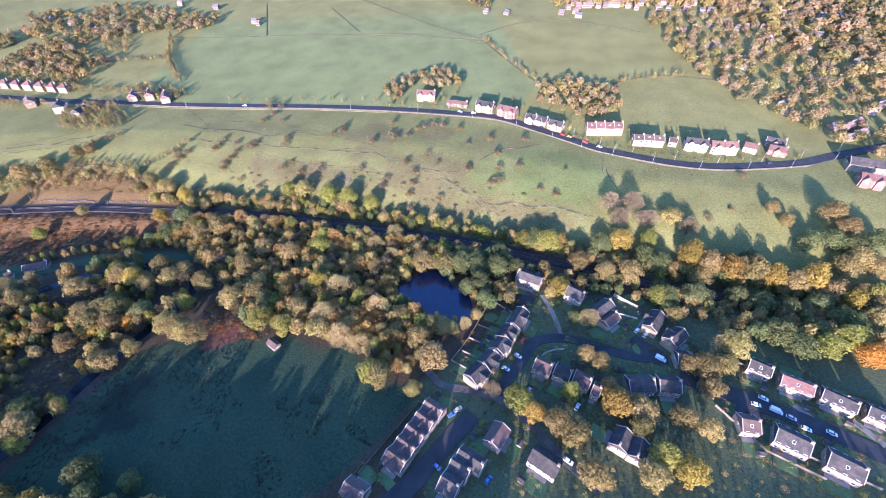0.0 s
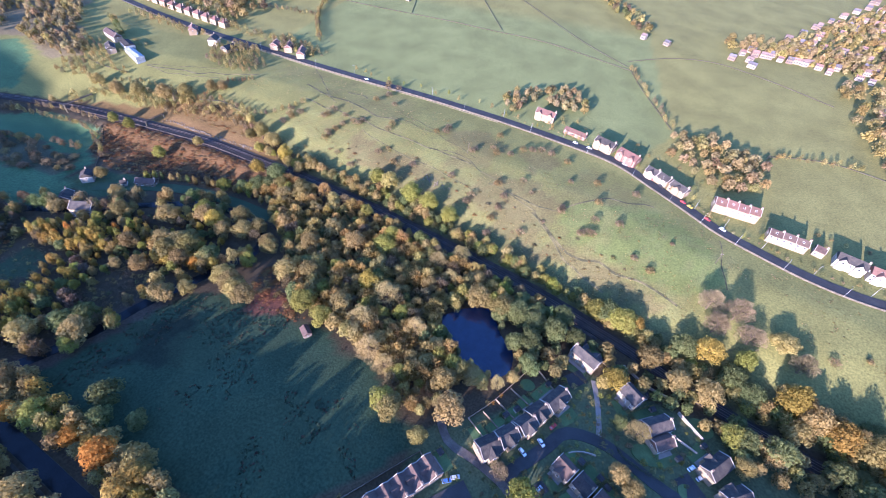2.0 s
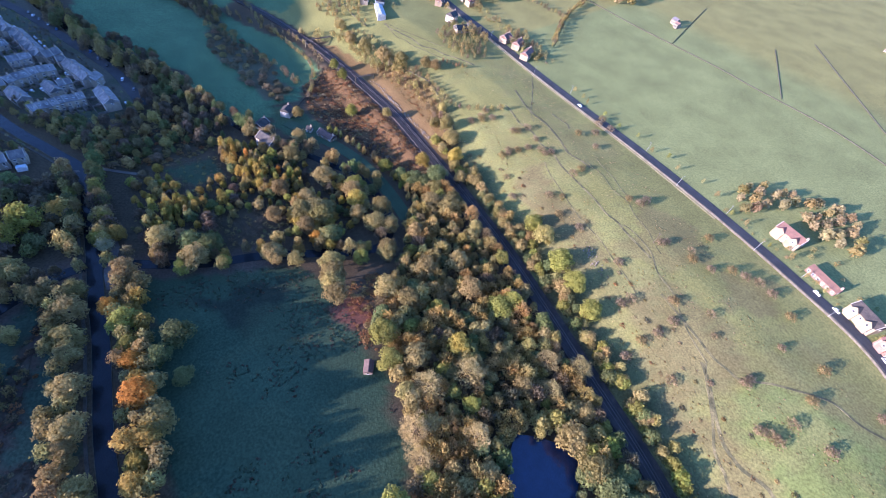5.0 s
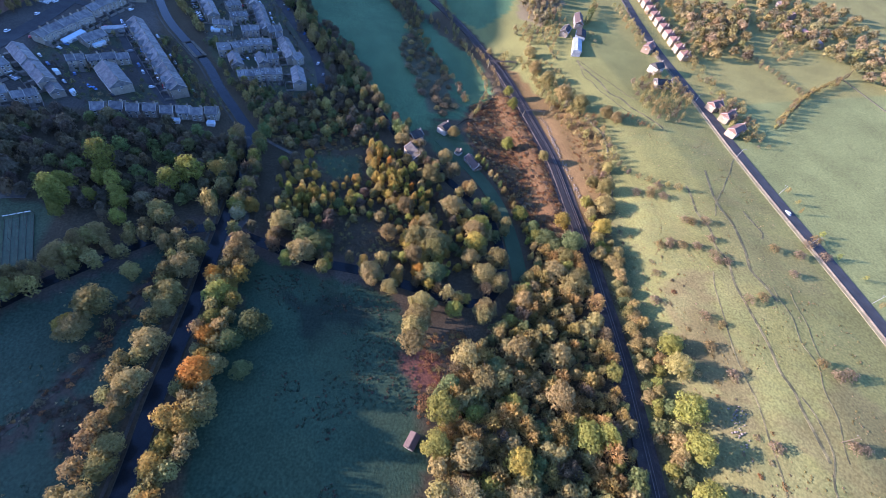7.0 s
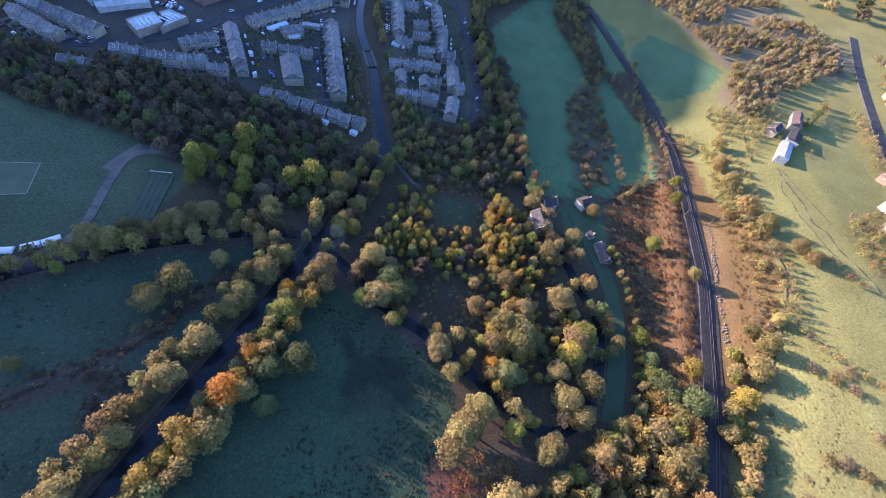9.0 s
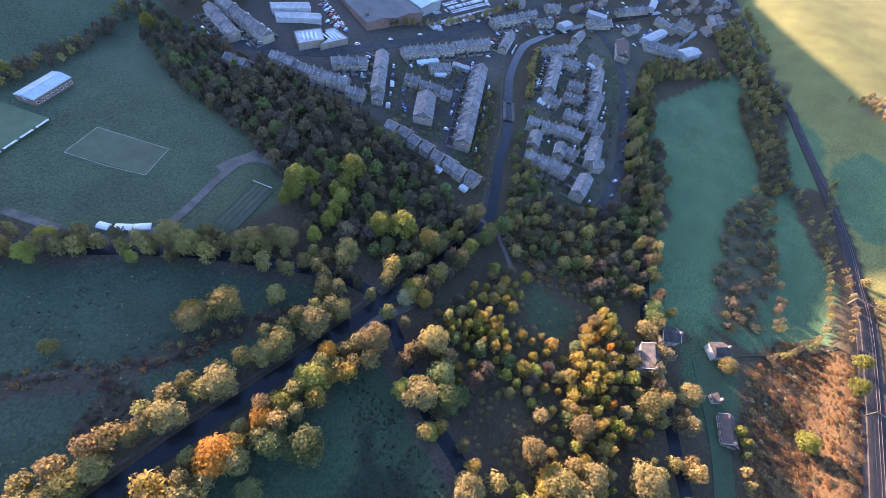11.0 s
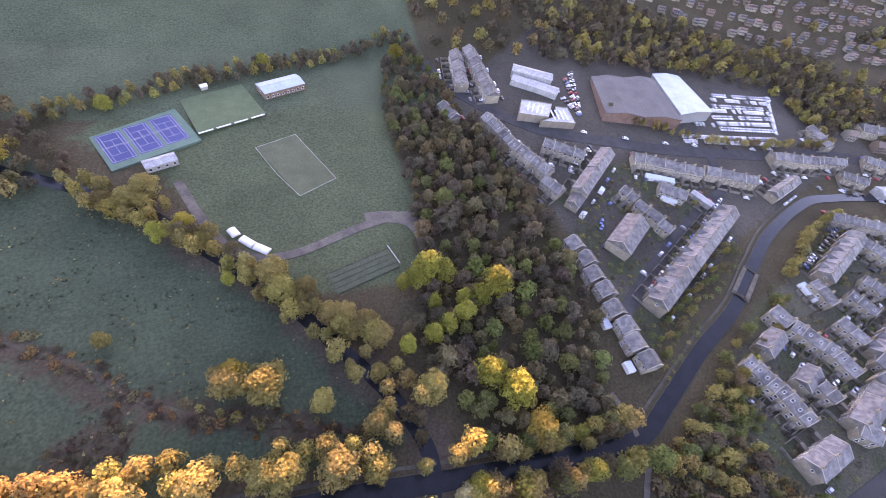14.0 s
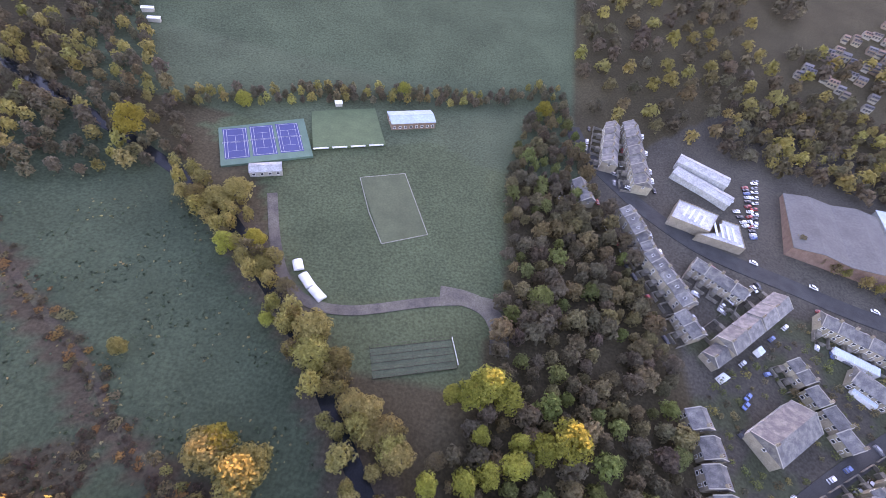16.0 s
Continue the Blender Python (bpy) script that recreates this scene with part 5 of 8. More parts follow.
for rows in (BUSHES_0, BUSHES_1, BUSHES_2):
    for k, (x, y, w) in enumerate(rows):
        b = woodland("bush", [(x, y, w * 1.12, bush_kinds[k % 4])], "small russet hawthorn bush standing on the pasture", 160, 0.75 if w < 4 else 0.6, "bush", True, 0.75, "")
        tagged(b, group="thorn bushes on the pasture")
r = np.random.default_rng(77)
tuft = []
for x, y in zip(r.uniform(-300, 230, 9000), r.uniform(225, 400, 9000)):
    s = y - np.interp(x, RAIL_X, RAIL_Y)
    rough = noise.noise((x * 0.03, y * 0.03, 6.0)) + 0.6 * noise.noise((x * 0.1, y * 0.1, 6.0))
    if 14 < s < 125 and (rough > 0.12 or s < 40) and not near_road(x, y):
        tuft.append((x, y, r.uniform(0.5, 1.3), str(r.choice(["straw", "olive", "straw", "brown"]))))
for x, y in zip(r.uniform(-195, -15, 5200), r.uniform(48, 146, 5200)):
    if inside(MEADOW, x, y) and noise.noise((x * 0.035, y * 0.035, 3.0)) + 0.5 * noise.noise((x * 0.12, y * 0.12, 3.0)) + (0.35 if y > 100 and x < -110 else 0) > 0.22:
        tuft.append((x, y, r.uniform(0.6, 1.5), str(r.choice(["rush", "rush", "heath"]))))
for x, y in zip(r.uniform(-222, -20, 5000), r.uniform(-130, 30, 5000)):
    if inside([(-30, -130), (-40, 8), (-96, 10), (-181, 18), (-218, 22), (-160, -55), (-110, -105)], x, y) and noise.noise((x * 0.06, y * 0.06, 5.0)) > 0.02:
        tuft.append((x, y, r.uniform(0.5, 1.2), str(r.choice(["rush", "rush", "rush", "straw"]))))
woodland("tussocks", tuft, "tufts of rough grass on pasture and meadow", 9, 2.6, "grass", False, 0.4)


# ---- houses ----
WALLS = {"stone": M["stone"], "pale": M["pale"], "white": material("white_render", (0.34, 0.32, 0.27), 0.8, 0.14, 0.3, 1.5), "brick": M["brick"], "steel": M["steel"], "wood": M["wood"]}
ROOFS = {"slate": M["slate"], "town_slate": M["town_slate"], "tile": M["tile"], "brown_tile": M["brown_tile"], "steel": M["steel"], "white": M["white"], "wood": M["wood"], "blue": material("pale_blue_metal_sheet", (0.26, 0.36, 0.4), 0.45, 0.12, 0.1, 0.8)}
WALL_WORDS = {"stone": "buff stone", "pale": "pale cream", "white": "white-painted", "brick": "red brick", "steel": "grey metal", "wood": "weathered timber"}
ROOF_WORDS = {"town_slate": "a grey slate roof paled for haze", "slate": "grey slate roof", "tile": "red tiled roof", "brown_tile": "brown tiled roof", "steel": "pale metal roof", "white": "white roof", "wood": "felted timber roof"}
SHARED = {}


def shared_part(key, make, parent, place):
    """A part on a mesh that all alike parts share."""
    name = key[0]
    if key not in SHARED:
        bm, mats = make()
        me = bpy.data.meshes.new(name)
        bm.to_mesh(me)
        bm.free()
        for m in mats:
            me.materials.append(m)
        SHARED[key] = me
    ob = new(name, SHARED[key])
    ob.parent = parent
    ob.matrix_basis = place
    return ob


def framed(w, h, rim, deep, sill):
    """One sheet: a proud frame round a pane set back in it."""
    bm = bmesh.new()
    rings = []
    for x, z0, z1, y in ((w / 2 + rim, -sill, h + rim, 0.06), (w / 2 + rim, -sill, h + rim, -0.09), (w / 2, 0, h, -0.09), (w / 2, 0, h, -0.09 + deep)):
        rings.append([bm.verts.new(c) for c in ((-x, y, z0), (x, y, z0), (x, y, z1), (-x, y, z1))])
    for p, q in zip(rings, rings[1:]):
        for i in range(4):
            j = (i + 1) % 4
            bm.faces.new((p[i], p[j], q[j], q[i]))
    bm.faces.new(rings[3]).material_index = 1
    return bm


def make_window(w, h):
    return lambda: (framed(w, h, 0.13, 0.07, 0.16), [M["white"], M["glass"]])


def make_door():
    return framed(1.0, 2.1, 0.12, 0.06, 0.02), [M["white"], M["wood"]]


def make_chimney():
    bm = bmesh.new()
    box(bm, -0.55, 0.55, -0.4, 0.4, -1.2, 1.5)
    box(bm, -0.63, 0.63, -0.48, 0.48, 1.5, 1.68)
    for x in (-0.28, 0.28):
        box(bm, x - 0.13, x + 0.13, -0.13, 0.13, 1.68, 2.15, 1)
    return bm, [M["stone"], M["tile"]]


def make_stack():
    bm = bmesh.new()
    box(bm, -0.55, 0.55, -0.4, 0.4, -1.2, 1.5)
    box(bm, -0.63, 0.63, -0.48, 0.48, 1.5, 1.68)
    return bm, [M["stone"]]


def make_pot():
    bm = bmesh.new()
    bmesh.ops.create_cone(bm, cap_ends=True, segments=10, radius1=0.17, radius2=0.13, depth=0.5, matrix=Matrix.Translation((0, 0, 0.25)))
    return bm, [M["tile"]]


def make_coping(depth, pitch):
    def make():
        bm = bmesh.new()
        D, rise, o = depth / 2 + 0.4, depth / 2 * pitch, 0.4 * pitch
        for s in (-1, 1):
            q = [bm.verts.new((x, y, z)) for x in (-0.17, 0.17) for y, z in ((s * D, -o + 0.25), (0, rise + 0.28), (0, rise + 0.52), (s * D, -o + 0.5))]
            for f in ((0, 1, 2, 3), (7, 6, 5, 4), (3, 2, 6, 7), (0, 3, 7, 4), (1, 0, 4, 5)):
                bm.faces.new([q[i] for i in f])
        bmesh.ops.remove_doubles(bm, verts=bm.verts, dist=0.001)
        bmesh.ops.recalc_face_normals(bm, faces=bm.faces)
        return bm, [M["coping"]]
    return make


M["coping"] = material("gable_coping", (0.3, 0.27, 0.23), 0.9, 0.15)


def make_skylight():
    bm = bmesh.new()
    box(bm, -0.6, 0.6, -0.75, 0.75, 0, 0.09, 0)
    box(bm, -0.48, 0.48, -0.62, 0.62, 0.09, 0.11, 1)
    return bm, [M["white"], M["glass"]]


def house_shape(length, depth, eave, pitch, hip):
    """Body and roof of a gabled or hipped house: ridge along x, standing at z 0."""
    L, D = length / 2, depth / 2
    rise = depth / 2 * pitch
    body = bmesh.new()
    lo = -3.0
    vs = [body.verts.new(c) for c in ((-L, -D, lo), (L, -D, lo), (L, D, lo), (-L, D, lo), (-L, -D, eave), (L, -D, eave), (L, D, eave), (-L, D, eave))]
    if hip:
        for f in ((0, 1, 5, 4), (1, 2, 6, 5), (2, 3, 7, 6), (3, 0, 4, 7)):
            body.faces.new([vs[i] for i in f])
    else:
        a, b = body.verts.new((-L, 0, eave + rise)), body.verts.new((L, 0, eave + rise))
        body.faces.new([vs[i] for i in (0, 1, 5, 4)])
        body.faces.new([vs[i] for i in (2, 3, 7, 6)])
        body.faces.new([vs[1], vs[2], vs[6], b, vs[5]])
        body.faces.new([vs[3], vs[0], vs[4], a, vs[7]])
    roof = bmesh.new()
    o, th = 0.35, 0.28
    inset = min(depth * 0.45, length * 0.4) if hip else -0.18
    for up in (0.03, th):
        pass
    ez = eave - o * pitch

    def ring(dz):
        return [roof.verts.new(c) for c in ((-L - (o if hip else 0.18), -D - o, ez + dz), (L + (o if hip else 0.18), -D - o, ez + dz), (L + (o if hip else 0.18), D + o, ez + dz),
                                            (-L - (o if hip else 0.18), D + o, ez + dz), (-L + inset, 0, eave + rise + dz), (L - inset, 0, eave + rise + dz))]
    t, u = ring(th), ring(0.03)
    roof.faces.new((t[0], t[1], t[5], t[4]))
    roof.faces.new((t[2], t[3], t[4], t[5]))
    roof.faces.new((t[1], t[2], t[5]))
    roof.faces.new((t[3], t[0], t[4]))
    for i in range(4):
        j = (i + 1) % 4
        roof.faces.new((t[j], t[i], u[i], u[j]))
    roof.faces.new((u[4], u[5], u[1], u[0]))
    roof.faces.new((u[5], u[4], u[3], u[2]))
    box(roof, -L + inset, L - inset, -0.14, 0.14, eave + rise + th - 0.05, eave + rise + th + 0.1)
    return body, roof, rise


def house(x, y, heading, length, depth, eave, wall, roof, name="house", label="", group="", cross=False, lights=0, windows=True, chimneys=1, ends=(True, True), hip=False, z=None, pitch=0.62):
    """A house of two fronts with its windows, door, roof and chimney; heading: degrees of its ridge."""
    if wall == "steel":
        pitch = 0.25
    top = empty(name)
    ca, sa = math.cos(radians(heading)), math.sin(radians(heading))
    corners = [(x + ca * a * length / 2 - sa * b * depth / 2, y + sa * a * length / 2 + ca * b * depth / 2) for a in (-1, 1) for b in (-1, 1)]
    zs = [ground_z(*c) for c in corners]
    base = (min(zs) + sum(zs) / 4) / 2 + 0.1 if z is None else z
    top.matrix_basis = pose(x, y, base, 0, 0, heading)
    key = (round(length, 1), depth, eave, pitch, hip)
    if ("shape", key, wall, roof) in SHARED:
        bme, rme, rise = SHARED["shape", key, wall, roof]
    else:
        body, rf, rise = house_shape(length, depth, eave, pitch, hip)
        bme, rme = bpy.data.meshes.new("wall"), bpy.data.meshes.new("roof")
        for b, me, m in ((body, bme, WALLS[wall]), (rf, rme, ROOFS[roof])):
            b.to_mesh(me)
            b.free()
            me.materials.append(m)
        SHARED["shape", key, wall, roof] = (bme, rme, rise)
    new("wall", bme).parent = top
    new("roof", rme).parent = top
    if windows:
        floors = 2 if eave >= 4.4 else 1
        per = max(1, int(length / 3.2))
        for side in (-1, 1):
            for f in range(floors):
                for k in range(per):
                    xx = (k + 0.5) / per * length - length / 2
                    if f == 0 and k == per // 2 and side == -1 and per > 1:
                        shared_part(("door",), make_door, top, pose(xx, side * (depth / 2 + 0.03), 0.05, 0, 0, 0 if side < 0 else 180))
                        continue
                    shared_part(("window", 1.3), make_window(1.3, 1.3), top, pose(xx, side * (depth / 2 + 0.02), 0.95 + 2.6 * f, 0, 0, 0 if side < 0 else 180))
        for e, on in zip((-1, 1), ends):
            if on:
                shared_part(("window", 0.9), make_window(0.9, 1.2), top, pose(e * (length / 2 + 0.02), 0.0, eave - 1.6, 0, 0, 90 * e))
    for k in range(chimneys):
        if group == "houses of the estate":
            stack = shared_part(("chimney", "bare"), make_stack, top, pose((length / 2 - 0.7) * (1 if k == 0 else -1), 0.0, eave + rise))
            for px in (-0.28, 0.28):
                shared_part(("chimney_pot",), make_pot, stack, pose(px, 0, 1.68))
            continue
        shared_part(("chimney",), make_chimney, top, pose((length / 2 - 0.7) * (1 if k == 0 else -1), 0.0, eave + rise))
    if wall in ("stone", "pale") and not hip:
        shared_part(("gable_coping", depth, pitch), make_coping(depth, pitch), top, pose(-length / 2, 0, eave))
        if ends[1]:
            shared_part(("gable_coping", depth, pitch), make_coping(depth, pitch), top, pose(length / 2, 0, eave))
    slope = math.degrees(math.atan(pitch))
    for k in range(lights):
        xx = (k + 0.5) / lights * length - length / 2
        shared_part(("skylight",), make_skylight, top, pose(xx, -depth * 0.25, eave + rise * 0.5 + 0.3, slope))
    for gx in (() if not cross else (0.0,) if length < 15 else (-length * 0.27, length * 0.27)):
        w, reach = min(5.0, length * 0.56), depth / 2 + 1.4
        bm = bmesh.new()
        h = min(w / 2 * 0.85, rise - 0.25)
        vs = [bm.verts.new((c[0] + gx, c[1], c[2])) for c in ((-w / 2, -reach, -3), (w / 2, -reach, -3), (w / 2, -reach, eave), (0, -reach, eave + h), (-w / 2, -reach, eave), (-w / 2, 0, -3), (w / 2, 0, -3), (w / 2, 0, eave), (0, 0, eave + h), (-w / 2, 0, eave))]
        bm.faces.new([vs[i] for i in (0, 1, 2, 3, 4)])
        bm.faces.new([vs[i] for i in (1, 6, 7, 2)])
        bm.faces.new([vs[i] for i in (5, 0, 4, 9)])
        part("front_gable", bm, WALLS[wall], top)
        bm = bmesh.new()
        for s in (-1, 1):
            q = [bm.verts.new((c[0] + gx, c[1], c[2])) for c in ((s * (w / 2 + 0.3), -reach - 0.3, eave - 0.25), (0, -reach - 0.3, eave + h + 0.02), (0, 0, eave + h + 0.02), (s * (w / 2 + 0.3), 0, eave - 0.25))]
            r = [bm.verts.new(v.co + Vector((0, 0, 0.22))) for v in q]
            bm.faces.new(r if s < 0 else r[::-1])
            bm.faces.new(q[::-1] if s < 0 else q)
            for i in range(4):
                bm.faces.new((q[i], q[(i + 1) % 4], r[(i + 1) % 4], r[i]))
        part("gable_roof", bm, ROOFS[roof], top)
        shared_part(("window", 1.3), make_window(1.3, 1.3), top, pose(gx, -reach - 0.02, eave - 1.7))
    standing.append((x, y, max(length, depth) * 0.55))
    return tagged(top, label or f"{WALL_WORDS[wall]} {name.replace('_', ' ')} with {ROOF_WORDS[roof]}", "house", group)


def terrace(rowspec, group, **more):
    """A row of joined houses along one ridge."""
    x, y, heading, length, depth, eave, wall, roof, n = rowspec
    ca, sa = math.cos(radians(heading)), math.sin(radians(heading))
    unit = length / n
    zs = [ground_z(x + ca * s * length / 2, y + sa * s * length / 2) for s in (-1, 0, 1)]
    for k in range(n):
        d = (k + 0.5) * unit - length / 2
        z = float(np.interp(d, [-length / 2, 0, length / 2], zs)) + 0.1
        kind = "house" if n == 1 else "terraced_house"
        if wall == "steel":
            kind = "industrial_building"
        if wall == "wood":
            kind = "shed"
        house(x + ca * d, y + sa * d, heading, unit - (0.04 if n > 1 else 0), depth, eave + (0.35 if n > 1 and k % 2 else 0.0), wall, roof, kind, group=group, z=z if n > 1 else None,
              ends=(k == 0, k == n - 1), chimneys=0 if wall in ("steel", "wood") else 1, windows=wall not in ("steel",) and x > -700, **more)


for k, spec in enumerate(ESTATE):
    if spec[6] == "pale" and 11 <= k < 17:
        spec = (*spec[:2], spec[2] + 180, *spec[3:])
    terrace(spec, "houses of the estate", cross=(spec[6] == "pale" and spec[7] == "slate" and k < 30) or k < 6 or k in (20, 22), lights=1 if k > 30 else 0)
for k, spec in enumerate(ROADSIDE):
    terrace(spec, "houses along the main road", lights=1 if spec[8] > 1 else 0, cross=k in (0, 2, 3, 4, 6, 10, 11, 13, 14, 19, 23, 24, 25, 26))
x0, y0, head0, len0 = NWROW[0][:4]
for k in range(12):
    d = (k + 0.5) / 12 * len0 - len0 / 2
    house(x0 + d * math.cos(radians(head0)), y0 + d * math.sin(radians(head0)), head0, 9.5, 9.0, 5.5, "pale", "tile", "semi_detached_house", hip=True, group="red-roofed row along the main road")
TOWN[0] = (*TOWN[0][:2], 28, *TOWN[0][3:])
for k, spec in enumerate(TOWN):
    if 1 <= k <= 8:
        spec = (spec[0] + (k % 2) * 1.2, spec[1], spec[2], 7.8, *spec[4:])
    if spec[7] == "slate":
        spec = (*spec[:7], "town_slate", *spec[8:])
    terrace(spec, "houses of the town", cross=k in (0, 25, 35, 36), lights=1 if k in (12, 14, 32, 33, 34, 40, 41, 30) else 0)
SHED[0] = (*SHED[0][:7], "brown_tile", 1)
for spec in MILL + SHED:
    terrace(spec, "buildings by the river")


# ---- large sheds and flat-roofed blocks ----
def block(name, poly, high, wall, roof, label, ridge=None, parapet=0.5):
    """A big building with that outline: walls, and a flat roof behind a parapet."""
    top = empty(name)
    cx, cy = np.mean([p[0] for p in poly]), np.mean([p[1] for p in poly])
    z = min(ground_z(*p) for p in poly)
    top.location = (cx, cy, z)
    pts = [(x - cx, y - cy) for x, y in poly]
    if sum((b[0] - a[0]) * (b[1] + a[1]) for a, b in zip(pts, pts[1:] + pts[:1])) > 0:
        pts = pts[::-1]
    k = len(pts)
    bm = bmesh.new()
    lo, hi = [bm.verts.new((x, y, -2)) for x, y in pts], [bm.verts.new((x, y, high + parapet)) for x, y in pts]
    inn = [bm.verts.new((x * 0.985, y * 0.985, high + parapet)) for x, y in pts]
    low = [bm.verts.new((x * 0.985, y * 0.985, high)) for x, y in pts]
    for i in range(k):
        j = (i + 1) % k
        bm.faces.new((lo[i], lo[j], hi[j], hi[i]))
        bm.faces.new((hi[i], hi[j], inn[j], inn[i]))
        bm.faces.new((inn[i], inn[j], low[j], low[i]))
    part("wall", bm, WALLS[wall], top)
    bm = bmesh.new()
    bm.faces.new([bm.verts.new((x * 0.99, y * 0.99, high - 0.02)) for x, y in pts])
    part("roof", bm, roof, top)
    a, b = Vector((*pts[0], 0)), Vector((*pts[1], 0))
    turn, wide = math.degrees(math.atan2((b - a).y, (b - a).x)), (b - a).length
    for s in range(4):
        bm = bmesh.new()
        box(bm, -wide * 0.3, wide * 0.3, -0.6, 0.6, 0, 0.35)
        light = part("roof_light", bm, M["glazing"], top, "pale glazed roof light")
        light.matrix_basis = pose((s - 1.5) * -3.2 * math.sin(radians(turn)), (s - 1.5) * 3.2 * math.cos(radians(turn)), high, 0, 0, turn)
    standing.append((cx, cy, 16))
    return tagged(top, label, "building")


def span_roof(poly4, high, rise, spans, name, label, wall, roof):
    """A works hall of several low pitched spans over four corners."""
    top = empty(name)
    p = [Vector((*c, 0)) for c in poly4]
    c0 = sum(p, Vector()) / 4
    z = min(ground_z(*c) for c in poly4)
    top.location = (c0.x, c0.y, z)
    p = [v - c0 for v in p]
    bm = bmesh.new()
    rf = bmesh.new()

    def at(u, v):
        return p[0].lerp(p[1], u).lerp(p[3].lerp(p[2], u), v)
    n = spans * 2
    for i in range(n):
        h0, h1 = high + rise * (i % 2), high + rise * ((i + 1) % 2)
        for v, flip in ((0, False), (1, True)):
            q = [at(i / n, v) + Vector((0, 0, -2)), at((i + 1) / n, v) + Vector((0, 0, -2)), at((i + 1) / n, v) + Vector((0, 0, h1)), at(i / n, v) + Vector((0, 0, h0))]
            bm.faces.new([bm.verts.new(c) for c in (q[::-1] if flip else q)])
        lower = [at(i / n, -0.015) + Vector((0, 0, h0)), at((i + 1) / n, -0.015) + Vector((0, 0, h1)), at((i + 1) / n, 1.015) + Vector((0, 0, h1)), at(i / n, 1.015) + Vector((0, 0, h0))]
        up = [c + Vector((0, 0, 0.3)) for c in lower]
        a, b = [rf.verts.new(c) for c in lower], [rf.verts.new(c) for c in up]
        rf.faces.new(b)
        rf.faces.new(a[::-1])
        for k in range(4):
            rf.faces.new((a[k], a[(k + 1) % 4], b[(k + 1) % 4], b[k]))
        m = max(4, int((at(0, 1) - at(0, 0)).length / 6))
        for k in range(1, m):
            s, e = at((i + 0.05) / n, k / m), at((i + 0.95) / n, k / m)
            w = (at(0, 1) - at(0, 0)).normalized() * 0.12
            zz0, zz1 = h0 + (h1 - h0) * 0.05 + 0.3, h0 + (h1 - h0) * 0.95 + 0.3
            rf.faces.new([rf.verts.new(c) for c in (s - w + Vector((0, 0, zz0 + 0.08)), e - w + Vector((0, 0, zz1 + 0.08)), e + w + Vector((0, 0, zz1 + 0.08)), s + w + Vector((0, 0, zz0 + 0.08)))])
    for u, flip in ((0, True), (1, False)):
        q = [at(u, 0) + Vector((0, 0, -2)), at(u, 1) + Vector((0, 0, -2)), at(u, 1) + Vector((0, 0, high)), at(u, 0) + Vector((0, 0, high))]
        bm.faces.new([bm.verts.new(c) for c in (q[::-1] if flip else q)])
    for b in (bm, rf):
        bmesh.ops.recalc_face_normals(b, faces=b.faces)
    part("wall", bm, wall, top)
    part("roof", rf, roof, top)
    standing.append((c0.x, c0.y, 35))
    return tagged(top, label, "building")


M["glazing"] = material("glazed_roof", (0.4, 0.5, 0.55), 0.15, 0.05, 0.5, 2.0, spec=0.6)
M["cladding"] = material("grey_cladding", (0.22, 0.23, 0.22), 0.6, 0.12, 0.1, 1.0)
M["fibre"] = material("weathered_roof_sheet", (0.1, 0.098, 0.092), 0.8, 0.15, 0.08, 0.8)
M["bluewhite"] = material("pale_blue_roof_sheet", (0.28, 0.37, 0.4), 0.45, 0.12, 0.1, 0.8)
span_roof([(-422, -189), (-480, -184), (-467, -130), (-408, -143)], 8.0, 2.0, 2, "warehouse", "large grey warehouse with shallow twin-span roof", M["brick"], M["fibre"])
span_roof([(-482, -190), (-507, -186), (-502, -137), (-470, -136)], 8.5, 1.4, 1, "warehouse", "pale blue roofed warehouse beside the car park", M["cladding"], M["bluewhite"])
M["flatroof"] = material("pale_flat_roof", (0.3, 0.32, 0.32), 0.65, 0.3, 0.15, 1.0)
block("works_building", [(-342, -149), (-351, -165), (-372, -158), (-362, -143)], 6.0, "stone", M["flatroof"], "stone works building with pale flat roof")
block("works_building", [(-355, -140.5), (-369, -145), (-374, -156), (-383, -154), (-380, -136)], 5.0, "stone", M["flatroof"], "lower stone works wing with flat roof")

# ---- sports ground ----
SZ = ground_z(-190, -110)
M["court_green"] = material("green_court_surface", (0.06, 0.14, 0.1), 0.85, 0.1, 0.2, 2.0)
M["court_blue"] = material("blue_court_surface", (0.035, 0.055, 0.15), 0.8, 0.08, 0.2, 2.0)
M["fine_turf"] = material("fine_turf", (0.068, 0.108, 0.054), 0.95, 0.1, 0.15, 1.0)
M["line"] = material("white_line", (0.34, 0.34, 0.34), 0.8, 0.08)
M["square"] = material("worn_cricket_square", (0.068, 0.086, 0.048), 0.95, 0.12, 0.15, 1.0)
flat_patch("tennis_apron", [(-96, -156), (-134, -179), (-149, -149), (-110, -128)], M["court_green"], 0.1, "green hard surface round the tennis courts", "tennis court")
tz = max(ground_z(*p) for p in [(-96, -156), (-134, -179), (-149, -149), (-110, -128)]) + 0.1


